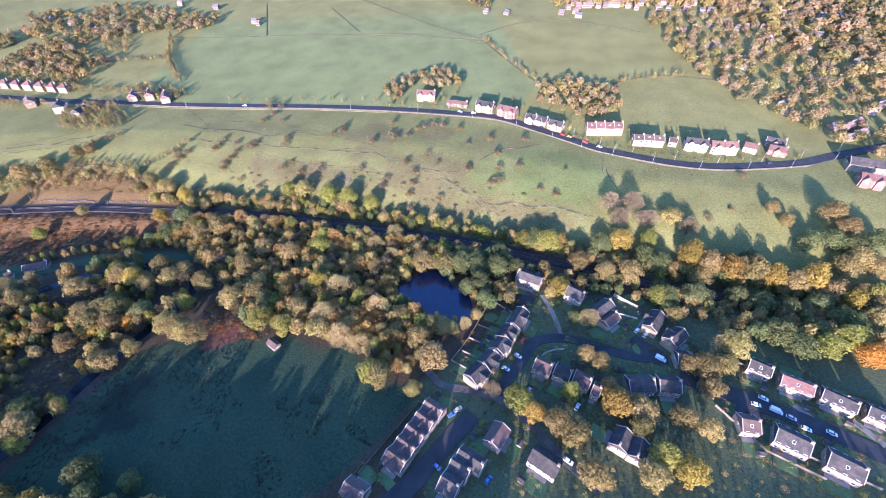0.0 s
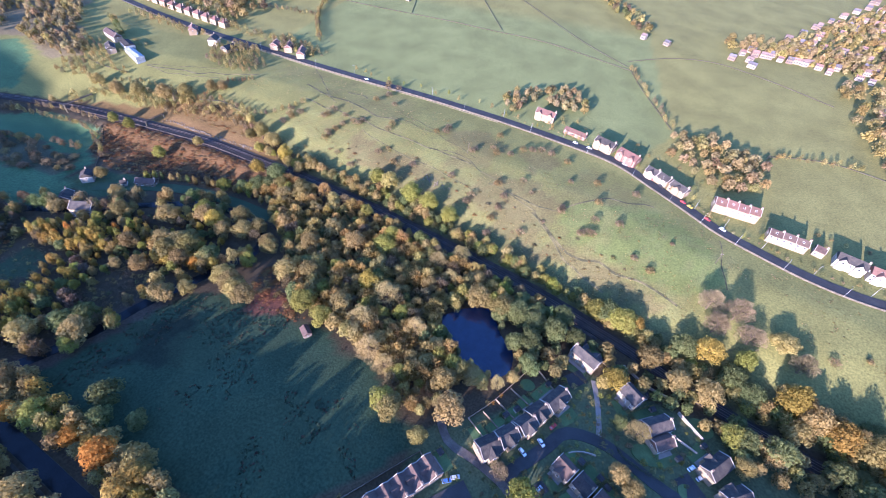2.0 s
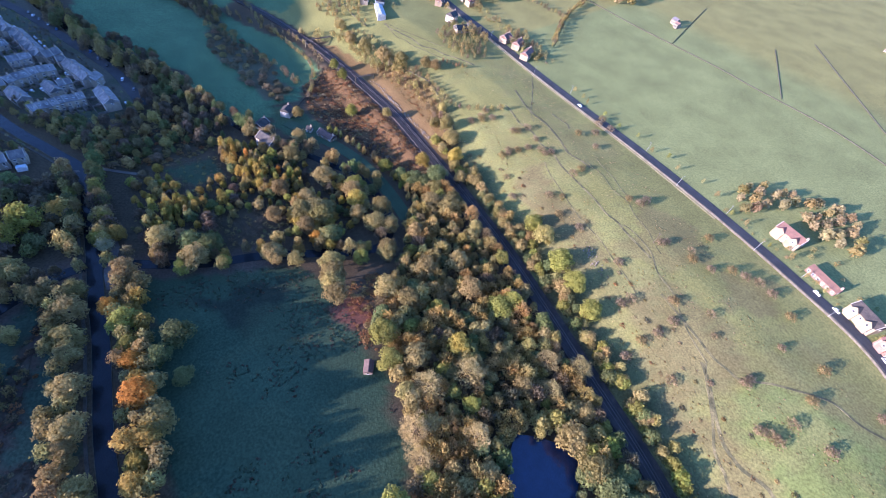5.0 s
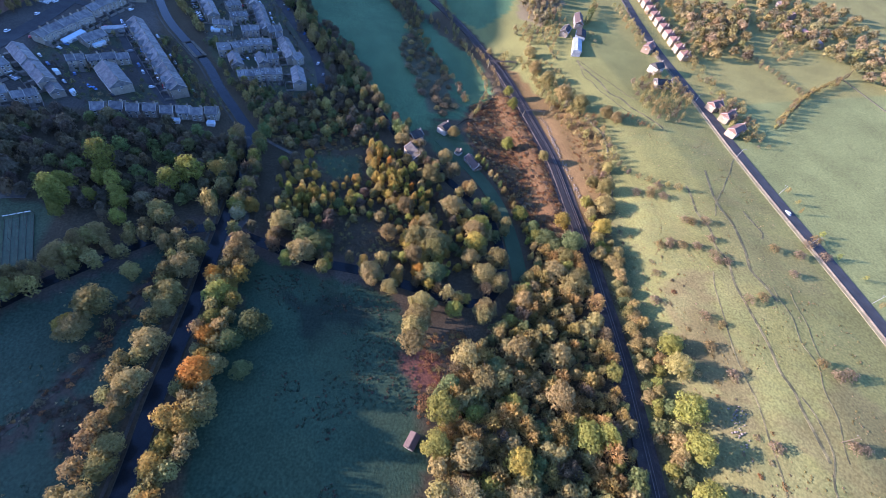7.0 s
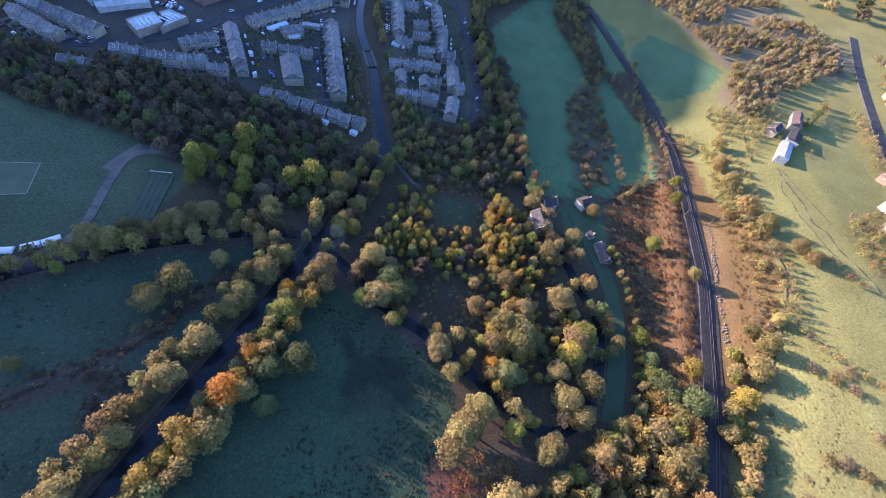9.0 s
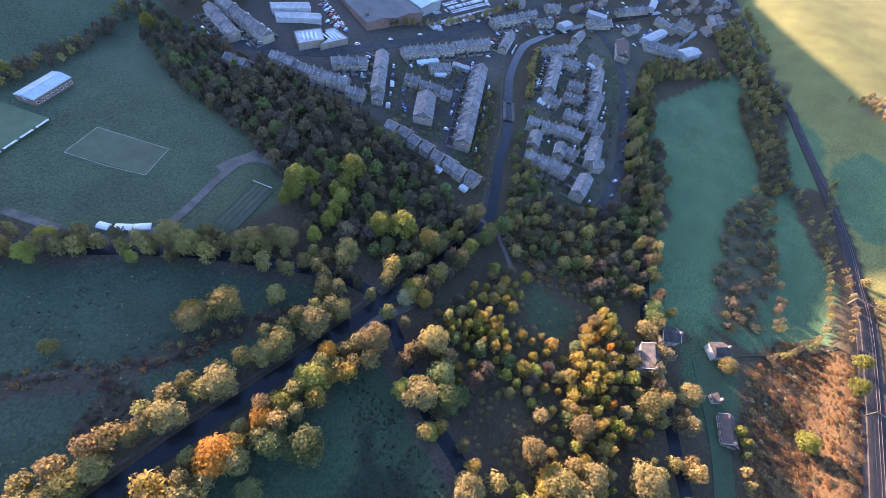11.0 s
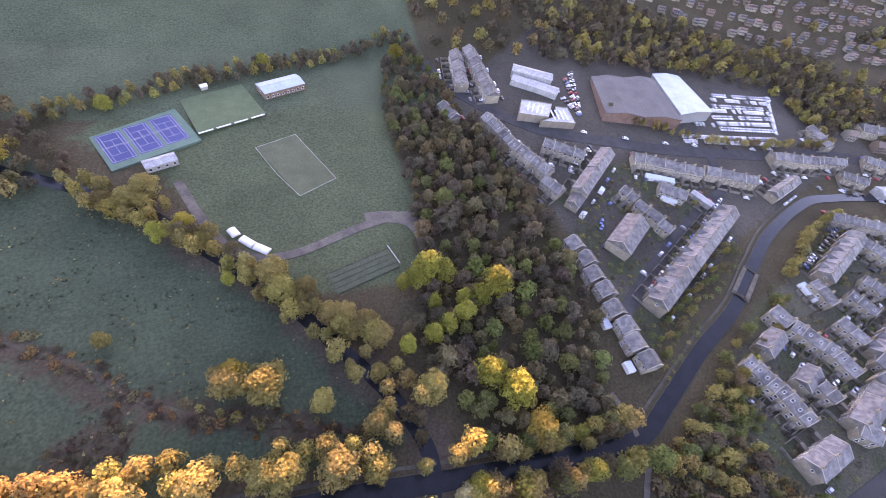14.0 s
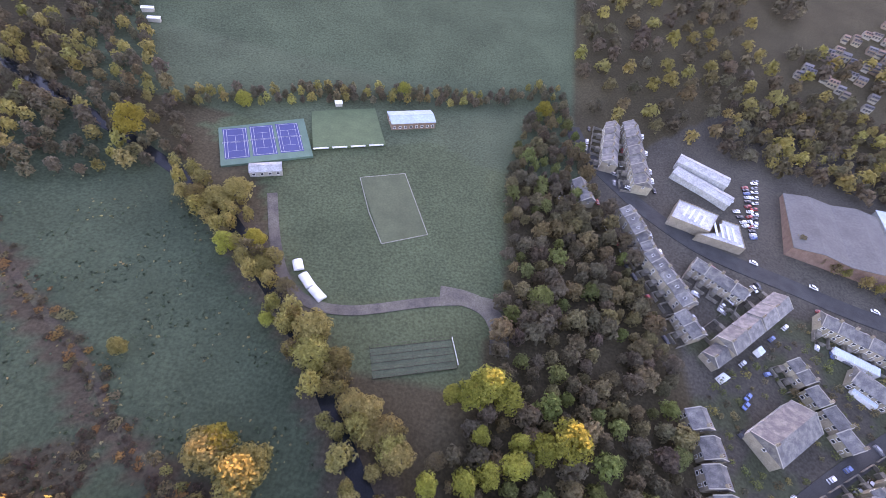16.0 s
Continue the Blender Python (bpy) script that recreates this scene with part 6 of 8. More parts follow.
def tennis_court(x, y, heading):
    top = empty("tennis_court")
    top.matrix_basis = pose(x, y, tz, 0, 0, heading)
    bm = bmesh.new()
    box(bm, -5.9, 5.9, -12.6, 12.6, -0.2, 0.04)
    part("surface", bm, M["court_blue"], top, "blue painted court surface")
    bm = bmesh.new()
    for x0, x1, y0, y1 in ((-5.5, -5.3, -11.9, 11.9), (5.3, 5.5, -11.9, 11.9), (-4.12, -3.95, -11.9, 11.9), (3.95, 4.12, -11.9, 11.9), (-5.5, 5.5, -11.9, -11.7), (-5.5, 5.5, 11.7, 11.9),
                           (-4.1, 4.1, -6.5, -6.35), (-4.1, 4.1, 6.35, 6.5), (-0.08, 0.08, -6.4, 6.4)):
        box(bm, x0, x1, y0, y1, 0.042, 0.055)
    part("court_marking", bm, M["line"], top, "white court lines")
    bm = bmesh.new()
    box(bm, -6.3, 6.3, -0.03, 0.03, 0.86, 0.93)
    for i in range(43):
        box(bm, -6.3 + 0.3 * i - 0.01, -6.3 + 0.3 * i + 0.01, -0.01, 0.01, 0.08, 0.86)
    for i in range(3):
        box(bm, -6.3, 6.3, -0.01, 0.01, 0.1 + 0.26 * i, 0.12 + 0.26 * i)
    part("net", bm, M["line"], top)
    for s in (-6.3, 6.3):
        bm = bmesh.new()
        bmesh.ops.create_cone(bm, cap_ends=True, segments=8, radius1=0.06, radius2=0.06, depth=1.1, matrix=Matrix.Translation((s, 0, 0.55)))
        part("net_post", bm, M["steel"], top)
    return tagged(top, "blue tennis court with white lines and net", "tennis court", "tennis courts of the club")


for x, y in ((-109.3, -147), (-120.9, -153.5), (-132.5, -160)):
    tennis_court(x, y, 27)
flat_patch("bowling_green", [(-136, -187), (-170, -203), (-183, -171), (-147, -155)], M["fine_turf"], 0.15, "fine mown bowling green beside the courts", "bowling green")
M["worn_line"] = material("worn_white_line", (0.2, 0.2, 0.16), 0.95, 0.25, 0.3, 2.0)
flat_patch("cricket_square", [(-176, -141), (-198, -151), (-216, -111), (-196, -100)], M["square"], 0.12, "roped cricket square of worn turf", "cricket square")
tagged(ribbon("boundary_rope", [(-176, -141), (-198, -151), (-216, -111), (-196, -100), (-176, -141)][:2], 0.4, M["worn_line"], 0.25), "white rope round the square", "rope")
for a, b in (((-198, -151), (-216, -111)), ((-216, -111), (-196, -100)), ((-196, -100), (-186, -118)), ((-186, -118), (-176, -141))):
    ribbon("boundary_rope", [a, b], 0.4, M["worn_line"], 0.25, label="white rope round the square", category="rope")
house(-193.5, -197, 24, 27, 12, 4.2, "brick", "blue", "pavilion", "long brick sports pavilion with pale blue metal roof", chimneys=0, pitch=0.22)
house(-131, -131.5, 22, 15, 6.5, 3.0, "white", "steel", "clubhouse", "small white tennis clubhouse with grey roof", chimneys=0, pitch=0.3)
house(-149, -198, 24, 4, 2.5, 2.2, "white", "white", "shelter", "small white shelter behind the bowling green", chimneys=0, windows=False)


def roll_on_cover(x, y, heading, length):
    """A wheeled pitch cover: a white arched sheet on a frame."""
    top = empty("pitch_cover")
    top.matrix_basis = pose(x, y, ground_z(x, y) + 0.15, 0, 0, heading)
    bm = bmesh.new()
    prof = [(2.1 * math.cos(a), 0.35 + 1.1 * math.sin(a)) for a in np.linspace(0, math.pi, 9)]
    rows = [[bm.verts.new((s * length / 2, u, w)) for u, w in prof] for s in (-1, 1)]
    for i in range(8):
        bm.faces.new((rows[0][i], rows[0][i + 1], rows[1][i + 1], rows[1][i]))
    bm.faces.new(rows[0][::-1])
    bm.faces.new(rows[1])
    part("sheet", bm, M["white"], top)
    for sx in (-0.4, 0.4):
        for sy in (-1.7, 1.7):
            bm = bmesh.new()
            bmesh.ops.create_cone(bm, cap_ends=True, segments=10, radius1=0.3, radius2=0.3, depth=0.2, matrix=Matrix.Translation((sx * length, sy, 0.2)) @ Matrix.Rotation(radians(90), 4, "X"))
            part("wheel", bm, M["tyre"], top)
    tagged(top, "white arched pitch cover on wheels", "pitch cover", "covers beside the track")


roll_on_cover(-164.6, -79.5, 118, 5.5)
roll_on_cover(-170.5, -72.8, 134, 7.5)
roll_on_cover(-176.5, -67.5, 142, 7.5)
M["matting"] = material("worn_matting", (0.055, 0.075, 0.045), 0.95, 0.2, 0.3, 1.5)
top = empty("practice_nets")
top.matrix_basis = pose(-219.5, -47.5, ground_z(-219.5, -47.5) + 0.1, 0, 0, 18)
bm = bmesh.new()
box(bm, -16, 16, -6, 6, -0.6, 0.08)
part("matting", bm, M["matting"], top, "dark green matting")
for k in range(5):
    bm = bmesh.new()
    box(bm, -16, 16, -6 + 3 * k - 0.05, -6 + 3 * k + 0.05, 0.08, 0.3)
    box(bm, -16, 16, -6 + 3 * k - 0.03, -6 + 3 * k + 0.03, 2.9, 2.98)
    for x in (-16, -8, 0, 8, 16):
        box(bm, x - 0.05, x + 0.05, -6 + 3 * k - 0.05, -6 + 3 * k + 0.05, 0, 3)
    part("net_frame", bm, M["bark"], top)
for k in range(4):
    bm = bmesh.new()
    box(bm, -16.15, -16.0, -5.8 + 3 * k, -3.3 + 3 * k, 2.5, 3.0)
    part("head_board", bm, M["white"], top, "white board above the batting end")
tagged(top, "cricket practice nets on green matting with steel frames", "practice nets")
top = empty("bench_row")
top.matrix_basis = pose(-164.8, -161.8, tz, 0, 0, 24)
for k in range(4):
    bm = bmesh.new()
    box(bm, -19 + 10 * k, -11 + 10 * k, -0.6, 0.6, 0.45, 0.55)
    box(bm, -19 + 10 * k, -11 + 10 * k, 0.5, 0.6, 0.55, 1.1)
    for x in (-18.5, -11.5):
        box(bm, x + 10 * k - 0.1, x + 10 * k + 0.1, -0.5, 0.5, 0, 0.45)
    part("bench", bm, M["white"], top)
tagged(top, "row of white boards and benches along the green", "bench")

# ---- lanes and streets ----
LANES = [("lane", [(-139, -118), (-150, -92), (-160, -74), (-170, -65), (-180, -62), (-192, -63), (-204, -67), (-217, -72), (-230, -76), (-245, -79), (-254, -78)], 4.6, "lane", "worn gravel lane round the cricket field"),
         ("lane", [(-226, -79), (-236, -79), (-246, -76), (-252, -68), (-253, -55)], 8.0, "lane", "wide gravel turning place at the lane's end"),
         ("street", [(-40, 44), (-18, 64), (-1, 83), (12, 97)], 9.0, "asphalt", "dark asphalt street of the estate"),
         ("street", [(25, 108), (36, 122), (42, 130), (50, 140), (69, 141), (96, 130), (118, 126)], 6.0, "asphalt", "curving asphalt close between houses"),
         ("street", [(120, 116), (139, 107), (162, 95), (180, 84), (210, 62)], 9.0, "asphalt", "asphalt street with parked cars"),
         ("lane", [(-14, 128), (-4, 114), (11, 110), (30, 102), (48, 80), (64, 62)], 4.0, "lane", "dark earth lane under trees"),
         ("street", [(-296, -225), (-303, -200), (-318, -176), (-336, -154), (-363, -134), (-403, -122), (-447, -110), (-539, -95), (-605, -89), (-680, -40), (-760, -10), (-900, 20)], 10.0, "asphalt", "asphalt main street of the town"),
         ("street", [(-342, -2), (-372, -22), (-417, -48), (-466, -72), (-478, -100)], 7.0, "asphalt", "terrace street with parked cars"),
         ("street", [(-380, 100), (-405, 98), (-440, 92), (-486, 76), (-559, 47), (-612, 14), (-640, -20)], 8.0, "asphalt", "asphalt road along the river bank"),
         ("towpath", [(-313, 32), (-315, 44), (-315, 52), (-316, 58), (-308, 68), (-296, 84)], 2.4, "lane", "pale earth path off the canal"),
         ("lane", [(-250, 54), (-238, 56), (-222, 50), (-208, 49)], 4.0, "lane", "rutted track over the aqueduct"),
         ("lane", [(-322, 190), (-300, 202), (-276, 213), (-254, 219), (-232, 221), (-207, 220), (-182, 217)], 10.0, "verge", "mown grass strip beside the river")]
M["verge"] = material("mown_verge", (0.037, 0.064, 0.03), 0.95, 0.15, 0.1, 1.0)
M["pale_verge"] = material("bleached_verge", (0.21, 0.18, 0.095), 0.95, 0.2, 0.2, 1.5)
for name, line, wide, mat, label in LANES:
    ribbon(name, line, wide, M[mat], 0.3, 0.8, label=label, category=name, level=1)
ribbon("verge", ROAD[3:8], 2.4, M["pale_verge"], 0.2, shift=6.0, label="bleached grass verge beside the main road", category="verge", level=1)
M["trodden"] = material("trodden_earth", (0.068, 0.066, 0.03), 0.95, 0.3, 0.2, 1.5, second=(0.115, 0.1, 0.045))
M["towpath"] = material("dark_towpath", (0.065, 0.058, 0.043), 0.95, 0.25, 0.2, 2.0)
ribbon("towpath", CANAL[:16], 1.3, M["towpath"], 0.35, 1.0, shift=-6.0, label="pale trodden towpath beside the canal", category="path", level=1)
ribbon("canal_bank", CANAL[:16], 0.35, M["mossy"], 0.3, 1.5, shift=3.6, label="low stone edge of the canal", category="bank")
ribbon("canal_bank", CANAL[:16], 0.35, M["mossy"], 0.3, 1.5, shift=-3.6, label="low stone edge of the canal", category="bank")
PATHS = [([(-236, 350), (-221, 345), (-170, 337), (-129, 329), (-103, 323), (-83, 320), (-60, 315)], 1.3), ([(-250, 372), (-215, 361), (-188, 357), (-162, 349), (-141, 349)], 1.6),
         ([(-166, 327), (-139, 315), (-118, 308), (-94, 304), (-75, 298), (-50, 290)], 0.6), ([(-146, 362), (-125, 355), (-102, 347)], 0.5), ([(-207, 374), (-195, 375), (-183, 372)], 1.2),
         ([(-1, 283), (29, 258), (50, 254), (83, 246), (100, 239)], 1.5), ([(-1, 283), (11, 270), (29, 253), (42, 244), (56, 236)], 1.2), ([(-1, 283), (-21, 294), (-39, 304), (-66, 318), (-89, 325)], 0.8),
         ([(-41, 300), (0, 290), (14, 290), (38, 309), (60, 316), (82, 319)], 1.2), ([(-262, 405), (-230, 372), (-206, 352)], 0.7), ([(-150, 352), (-90, 338), (-60, 322)], 0.5), ([(124, 300), (122, 276), (126, 258)], 0.7),
         ([(-412, 334), (-393, 336), (-370, 342), (-344, 349), (-322, 358), (-301, 366)], 1.5), ([(-412, 334), (-385, 333), (-350, 340), (-322, 350)], 0.7), ([(-412, 334), (-392, 342), (-362, 352), (-340, 362)], 0.6)]
wander = np.random.default_rng(5)
PATHS = [([(x + wander.normal() * 0.9, y + wander.normal() * 0.9) for x, y in along(line, 11.0)[0]], wide) for line, wide in PATHS]
for line, wide in PATHS:
    ribbon("footpath", line, wide, M["trodden"], 0.12, 0.4, 3.0, label="narrow trodden path across pasture", category="path", level=1)
# stone walls and fences
for line, label in ((ROAD[2:18], "dry stone wall beside the main road"), ):
    ribbon("stone_wall", line, 0.45, M["wall"], 1.2, 2.0, shift=5.0, label=label, category="wall", level=1)
for line in ([(-363, 584), (-198, 583), (-140, 578), (-50, 568), (45, 538)], [(-294, 464), (-337, 530), (-359, 584)], [(-270, 708), (-234, 586)], [(-166, 678), (-111, 582)], [(-149, 737), (-33, 609), (42, 545)],
             [(45, 540), (60, 500), (78, 460), (90, 434)], [(168, 423), (221, 433), (300, 410)], [(-338, 311), (-320, 316), (-301, 318), (-272, 310), (-241, 300), (-226, 292)], [(41, 559), (93, 589), (150, 590), (240, 540)], [(-420, 318), (-450, 316), (-470, 318)], [(-330, 198), (-345, 211), (-357, 225), (-372, 240), (-386, 253)]):
    ribbon("stone_wall", line, 0.4, M["mossy"], 0.65, 2.0, label="dry stone field wall", category="wall", level=1)

# ---- railway ----
for off in (-2.42, -0.98, 0.98, 2.42):
    ribbon("rail", RAIL[3:26], 0.16, M["rail"], 0.82, 0.2, shift=off, label="worn steel running rail of the line", category="rail")
q, g = along(RAIL[4:25], 0.8)
vs, qs = [], []
for p, d in zip(q, g):
    nrm = np.array([d[1], -d[0]])
    z = max(ground_z(*(p + nrm * s)) for s in (-4.7, 0, 4.7)) + 0.62
    for off in (-1.7, 1.7):
        c = p + nrm * off
        a, b = nrm * 1.3, d * 0.13
        b0 = len(vs)
        for w in (-a - b, a - b, a + b, -a + b):
            vs.append((*(c + w), z))
        for w in (-a - b, a - b, a + b, -a + b):
            vs.append((*(c + w), z - 0.2))
        qs += [(b0, b0 + 1, b0 + 2, b0 + 3), (b0 + 4, b0 + 5, b0 + 1, b0), (b0 + 6, b0 + 7, b0 + 3, b0 + 2)]
M["sleeper"] = material("concrete_sleeper", (0.055, 0.048, 0.042), 0.9, 0.2)
tagged(new("sleepers", fast_mesh("sleepers", np.array(vs), np.array(qs), M["sleeper"])), "grey sleepers under both railway tracks", "sleepers", kind="stuff")


def footbridge(x, y, heading, span, high, label, wide=0.9):
    top = empty("footbridge")
    top.matrix_basis = pose(x, y, ground_z(x, y) + 0.4, 0, 0, heading)
    bm = bmesh.new()
    box(bm, -span / 2, span / 2, -wide, wide, high, high + 0.2)
    part("deck", bm, M["bark"], top)
    for s in (-1, 1):
        bm = bmesh.new()
        box(bm, -span / 2, span / 2, s * wide - 0.05, s * wide + 0.05, high + 1.2, high + 1.3)
        for k in range(9):
            xx = -span / 2 + span * k / 8
            box(bm, xx - 0.05, xx + 0.05, s * wide - 0.05, s * wide + 0.05, high + 0.35, high + 1.2)
        part("railing", bm, M["bark"], top)
        bm = bmesh.new()
        box(bm, s * span / 2 - 0.25, s * span / 2 + 0.25, -wide, wide, -2, high)
        part("pier", bm, M["mossy"], top)
    tagged(top, label, "bridge")


footbridge(-430, 269, 94, 28, 5.0, "grey metal footbridge over the railway")
footbridge(-348, 276, 86, 18, 5.5, "slender signal gantry over the railway", 0.3)


# ---- cars ----
PAINT = {"white": (0.75, 0.76, 0.77), "silver": (0.5, 0.52, 0.54), "black": (0.03, 0.03, 0.035), "red": (0.5, 0.05, 0.04), "blue": (0.07, 0.16, 0.34), "yellow": (0.6, 0.42, 0.05), "grey": (0.2, 0.21, 0.22)}
CAR = {}


def car_proto(colour, van):
    """A car, 4.3 m long: a shaped body, a glazed cabin and four wheels."""
    top = empty("van" if van else "car")
    key = ("paint", colour)
    if key not in SHARED:
        SHARED[key] = material(f"{colour}_car_paint", PAINT[colour], 0.25, 0.04, 0.5, 2.0, spec=0.5)
    L, W, H = (5.4, 1.95, 2.3) if van else (4.3, 1.76, 1.46)
    bm = bmesh.new()
    side = [(-L / 2, 0.3), (L / 2, 0.3), (L / 2, 0.62), (L / 2 - 0.15, 0.78), (L * 0.28, 0.92), (-L / 2 + 0.1, 0.95), (-L / 2, 0.7)]
    if van:
        side = [(-L / 2, 0.35), (L / 2, 0.35), (L / 2, 0.95), (L / 2 - 0.9, 1.15), (L / 2 - 1.5, H), (-L / 2, H)]
    a, b = [bm.verts.new((x, -W / 2, z)) for x, z in side], [bm.verts.new((x, W / 2, z)) for x, z in side]
    n = len(side)
    bm.faces.new(a)
    bm.faces.new(b[::-1])
    for i in range(n):
        j = (i + 1) % n
        bm.faces.new((a[j], a[i], b[i], b[j]))
    bmesh.ops.bevel(bm, geom=list(bm.edges), offset=0.06, segments=1, affect="EDGES")
    part("body", bm, SHARED[key], top)
    if not van:
        bm = bmesh.new()
        lo = [(L * 0.26, W / 2 - 0.08), (-L / 2 + 0.2, W / 2 - 0.08)]
        hi = [(L * 0.08, W / 2 - 0.25), (-L / 2 + 0.65, W / 2 - 0.25)]
        lv = [bm.verts.new(c) for c in ((lo[0][0], -lo[0][1], 0.9), (lo[0][0], lo[0][1], 0.9), (lo[1][0], lo[1][1], 0.93), (lo[1][0], -lo[1][1], 0.93))]
        hv = [bm.verts.new(c) for c in ((hi[0][0], -hi[0][1], H - 0.02), (hi[0][0], hi[0][1], H - 0.02), (hi[1][0], hi[1][1], H), (hi[1][0], -hi[1][1], H))]
        for i in range(4):
            bm.faces.new((lv[i], lv[(i + 1) % 4], hv[(i + 1) % 4], hv[i]))
        part("window_band", bm, M["glass"], top)
        bm = bmesh.new()
        box(bm, -L / 2 + 0.62, L * 0.085, -W / 2 + 0.22, W / 2 - 0.22, H - 0.03, H + 0.03)
        part("roof", bm, SHARED[key], top)
    else:
        bm = bmesh.new()
        q = [(L / 2 - 0.96, 1.2), (L / 2 - 1.46, H - 0.12)]
        bm.faces.new([bm.verts.new((q[0][0] + 0.05, -0.8, q[0][1])), bm.verts.new((q[0][0] + 0.05, 0.8, q[0][1])), bm.verts.new((q[1][0] + 0.05, 0.75, q[1][1])), bm.verts.new((q[1][0] + 0.05, -0.75, q[1][1]))])
        part("windscreen", bm, M["glass"], top)
    for x in (-L * 0.3, L * 0.31):
        for y in (-W / 2 + 0.08, W / 2 - 0.08):
            shared_part(("wheel",), lambda: (wheel_mesh(), [M["tyre"]]), top, pose(x, y, 0.32))
    return top


def wheel_mesh():
    bm = bmesh.new()
    bmesh.ops.create_cone(bm, cap_ends=True, segments=12, radius1=0.32, radius2=0.32, depth=0.22, matrix=Matrix.Rotation(radians(90), 4, "X"))
    return bm


def car(x, y, heading, colour, group, lift=0.32, van=False):
    m = pose(x, y, ground_z(x, y) + lift, 0, 0, heading)
    if (colour, van) not in CAR:
        CAR[colour, van] = car_proto(colour, van)
        CAR[colour, van].matrix_basis = m
        t = CAR[colour, van]
    else:
        t = copy_thing(CAR[colour, van], m)
    return tagged(t, f"parked {colour} {'van' if van else 'car'} with dark windows", "van" if van else "car", group)


CARS_ESTATE = [(38.4, 129.8, -40, "white"), (30.9, 121.9, -32, "white"), (41.1, 108.7, 59, "silver"), (63.3, 99.7, 55, "white"), (107.8, 145.5, 45, "white"), (111.4, 142.3, 44, "silver"), (154.7, 103.2, -35, "white"),
               (149.4, 100.0, -20, "white"), (162.0, 93.2, -34, "silver"), (165.5, 87.8, -32, "white"), (175.6, 85.7, -34, "white"), (53.3, 74.2, -37, "white"), (-4.8, 72.3, -34, "blue"), (62.9, 108.1, -67, "black"),
               (17.3, 66.8, 47, "blue"), (1.9, 96.7, 32, "blue"), (5.0, 99.5, 32, "silver")]
for x, y, h, c in CARS_ESTATE:
    car(x, y, h, c, "cars of the estate", 0.42)
car(113.7, 126.4, -38, "white", "cars of the estate", 0.42, True)
car(156.9, 96.6, -34, "white", "cars of the estate", 0.42, True)
for x, y, h, c in [(76.5, 353.7, -50, "red"), (99.7, 332.9, -42, "red"), (104.5, 329.5, -42, "yellow"), (116.1, 319.5, -40, "red"), (125.7, 312.2, -38, "white"), (12.3, 379, -12, "white"), (24.7, 376.0, -14, "white"), (54.8, 364.6, -32, "silver"), (248.9, 283.4, 4, "black"),
                   (-203, 405.5, 175, "white"), (83.5, 346.5, -46, "black")]:
    car(x, y, h, c, "cars on the main road", 0.4)
r = np.random.default_rng(5)
tones = ["white", "white", "silver", "white", "grey", "black", "blue", "red"]
for (x0, y0), (x1, y1), gap in (((-532, -166), (-594, -158), 2.9), ((-521, -153), (-583, -145), 2.9), ((-512, -140), (-574, -134), 2.9), ((-510, -127), (-564, -120), 2.9)):
    n = int(math.dist((x0, y0), (x1, y1)) / gap)
    for k in range(n):
        if r.random() < 0.88:
            u = k / n
            car(x0 + (x1 - x0) * u, y0 + (y1 - y0) * u, 80 + r.normal() * 3, str(r.choice(["white", "white", "silver", "white", "silver", "grey"])), "cars in the depot car park", 0.1)
for line, gap, h in (([(-365, -12), (-456, -62)], 6.0, 29), ([(-477, -6), (-533, -27)], 4.0, 110), ([(-408, -197), (-395, -158)], 4.0, 10), ([(-358, -100), (-384, -117)], 5.0, 120), ([(-405, 100), (-486, 79), (-559, 50)], 11.0, 162), ([(-510, 8), (-520, 32)], 5.0, 20),
                      ([(-318, -183), (-336, -160), (-363, -140), (-447, -116), (-539, -101)], 22.0, 160), ([(-640, -30), (-700, 10)], 6.0, 60), ([(-650, 20), (-700, 20)], 5.0, 80), ([(-420, 44), (-445, 66)], 7.0, 20), ([(-352, -42), (-360, -58)], 5.0, 40)):
    for x, y in along(line, gap)[0]:
        if r.random() < 0.8:
            car(x + r.normal() * 0.3, y + r.normal() * 0.3, h + r.normal() * 4, str(r.choice(tones)), "cars in the town", 0.42)

# rows of parked cars, too many to tell apart
def many_cars(spots, label):
    vs, qs, cs = [], [], []
    for x, y, hd, colour in spots:
        ca, sa, z = math.cos(radians(hd)), math.sin(radians(hd)), ground_z(x, y) + 0.1
        col = np.array(PAINT[colour])

        def ring(x0, x1, w, h):
            b = len(vs)
            vs.extend((x + ca * u - sa * v, y + sa * u + ca * v, z + h) for u, v in ((x0, -w), (x1, -w), (x1, w), (x0, w)))
            return b
        # body sides take the paint a tenth darker than the top, as shading
        for rings, tones in (((ring(-2.1, 2.1, 0.86, 0.25), ring(-2.15, 2.1, 0.86, 0.9)), (col * 0.9, col)), ((ring(-1.9, 1.1, 0.8, 0.9), ring(-1.5, 0.4, 0.66, 1.42)), (np.array((0.03, 0.035, 0.04)), col))):
            a, b = rings
            cs.extend([tones[0]] * 8)
            qs.extend((a + i, a + (i + 1) % 4, b + (i + 1) % 4, b + i) for i in range(4))
            c = len(vs)
            vs.extend([vs[b + i] for i in range(4)])
            cs.extend([tones[1]] * 4)
            qs.append((c, c + 1, c + 2, c + 3))
    tagged(new("parked_cars", fast_mesh("parked_cars", np.array(vs), np.array(qs), M["far_paint"], np.array(cs))), label, "cars", kind="stuff")


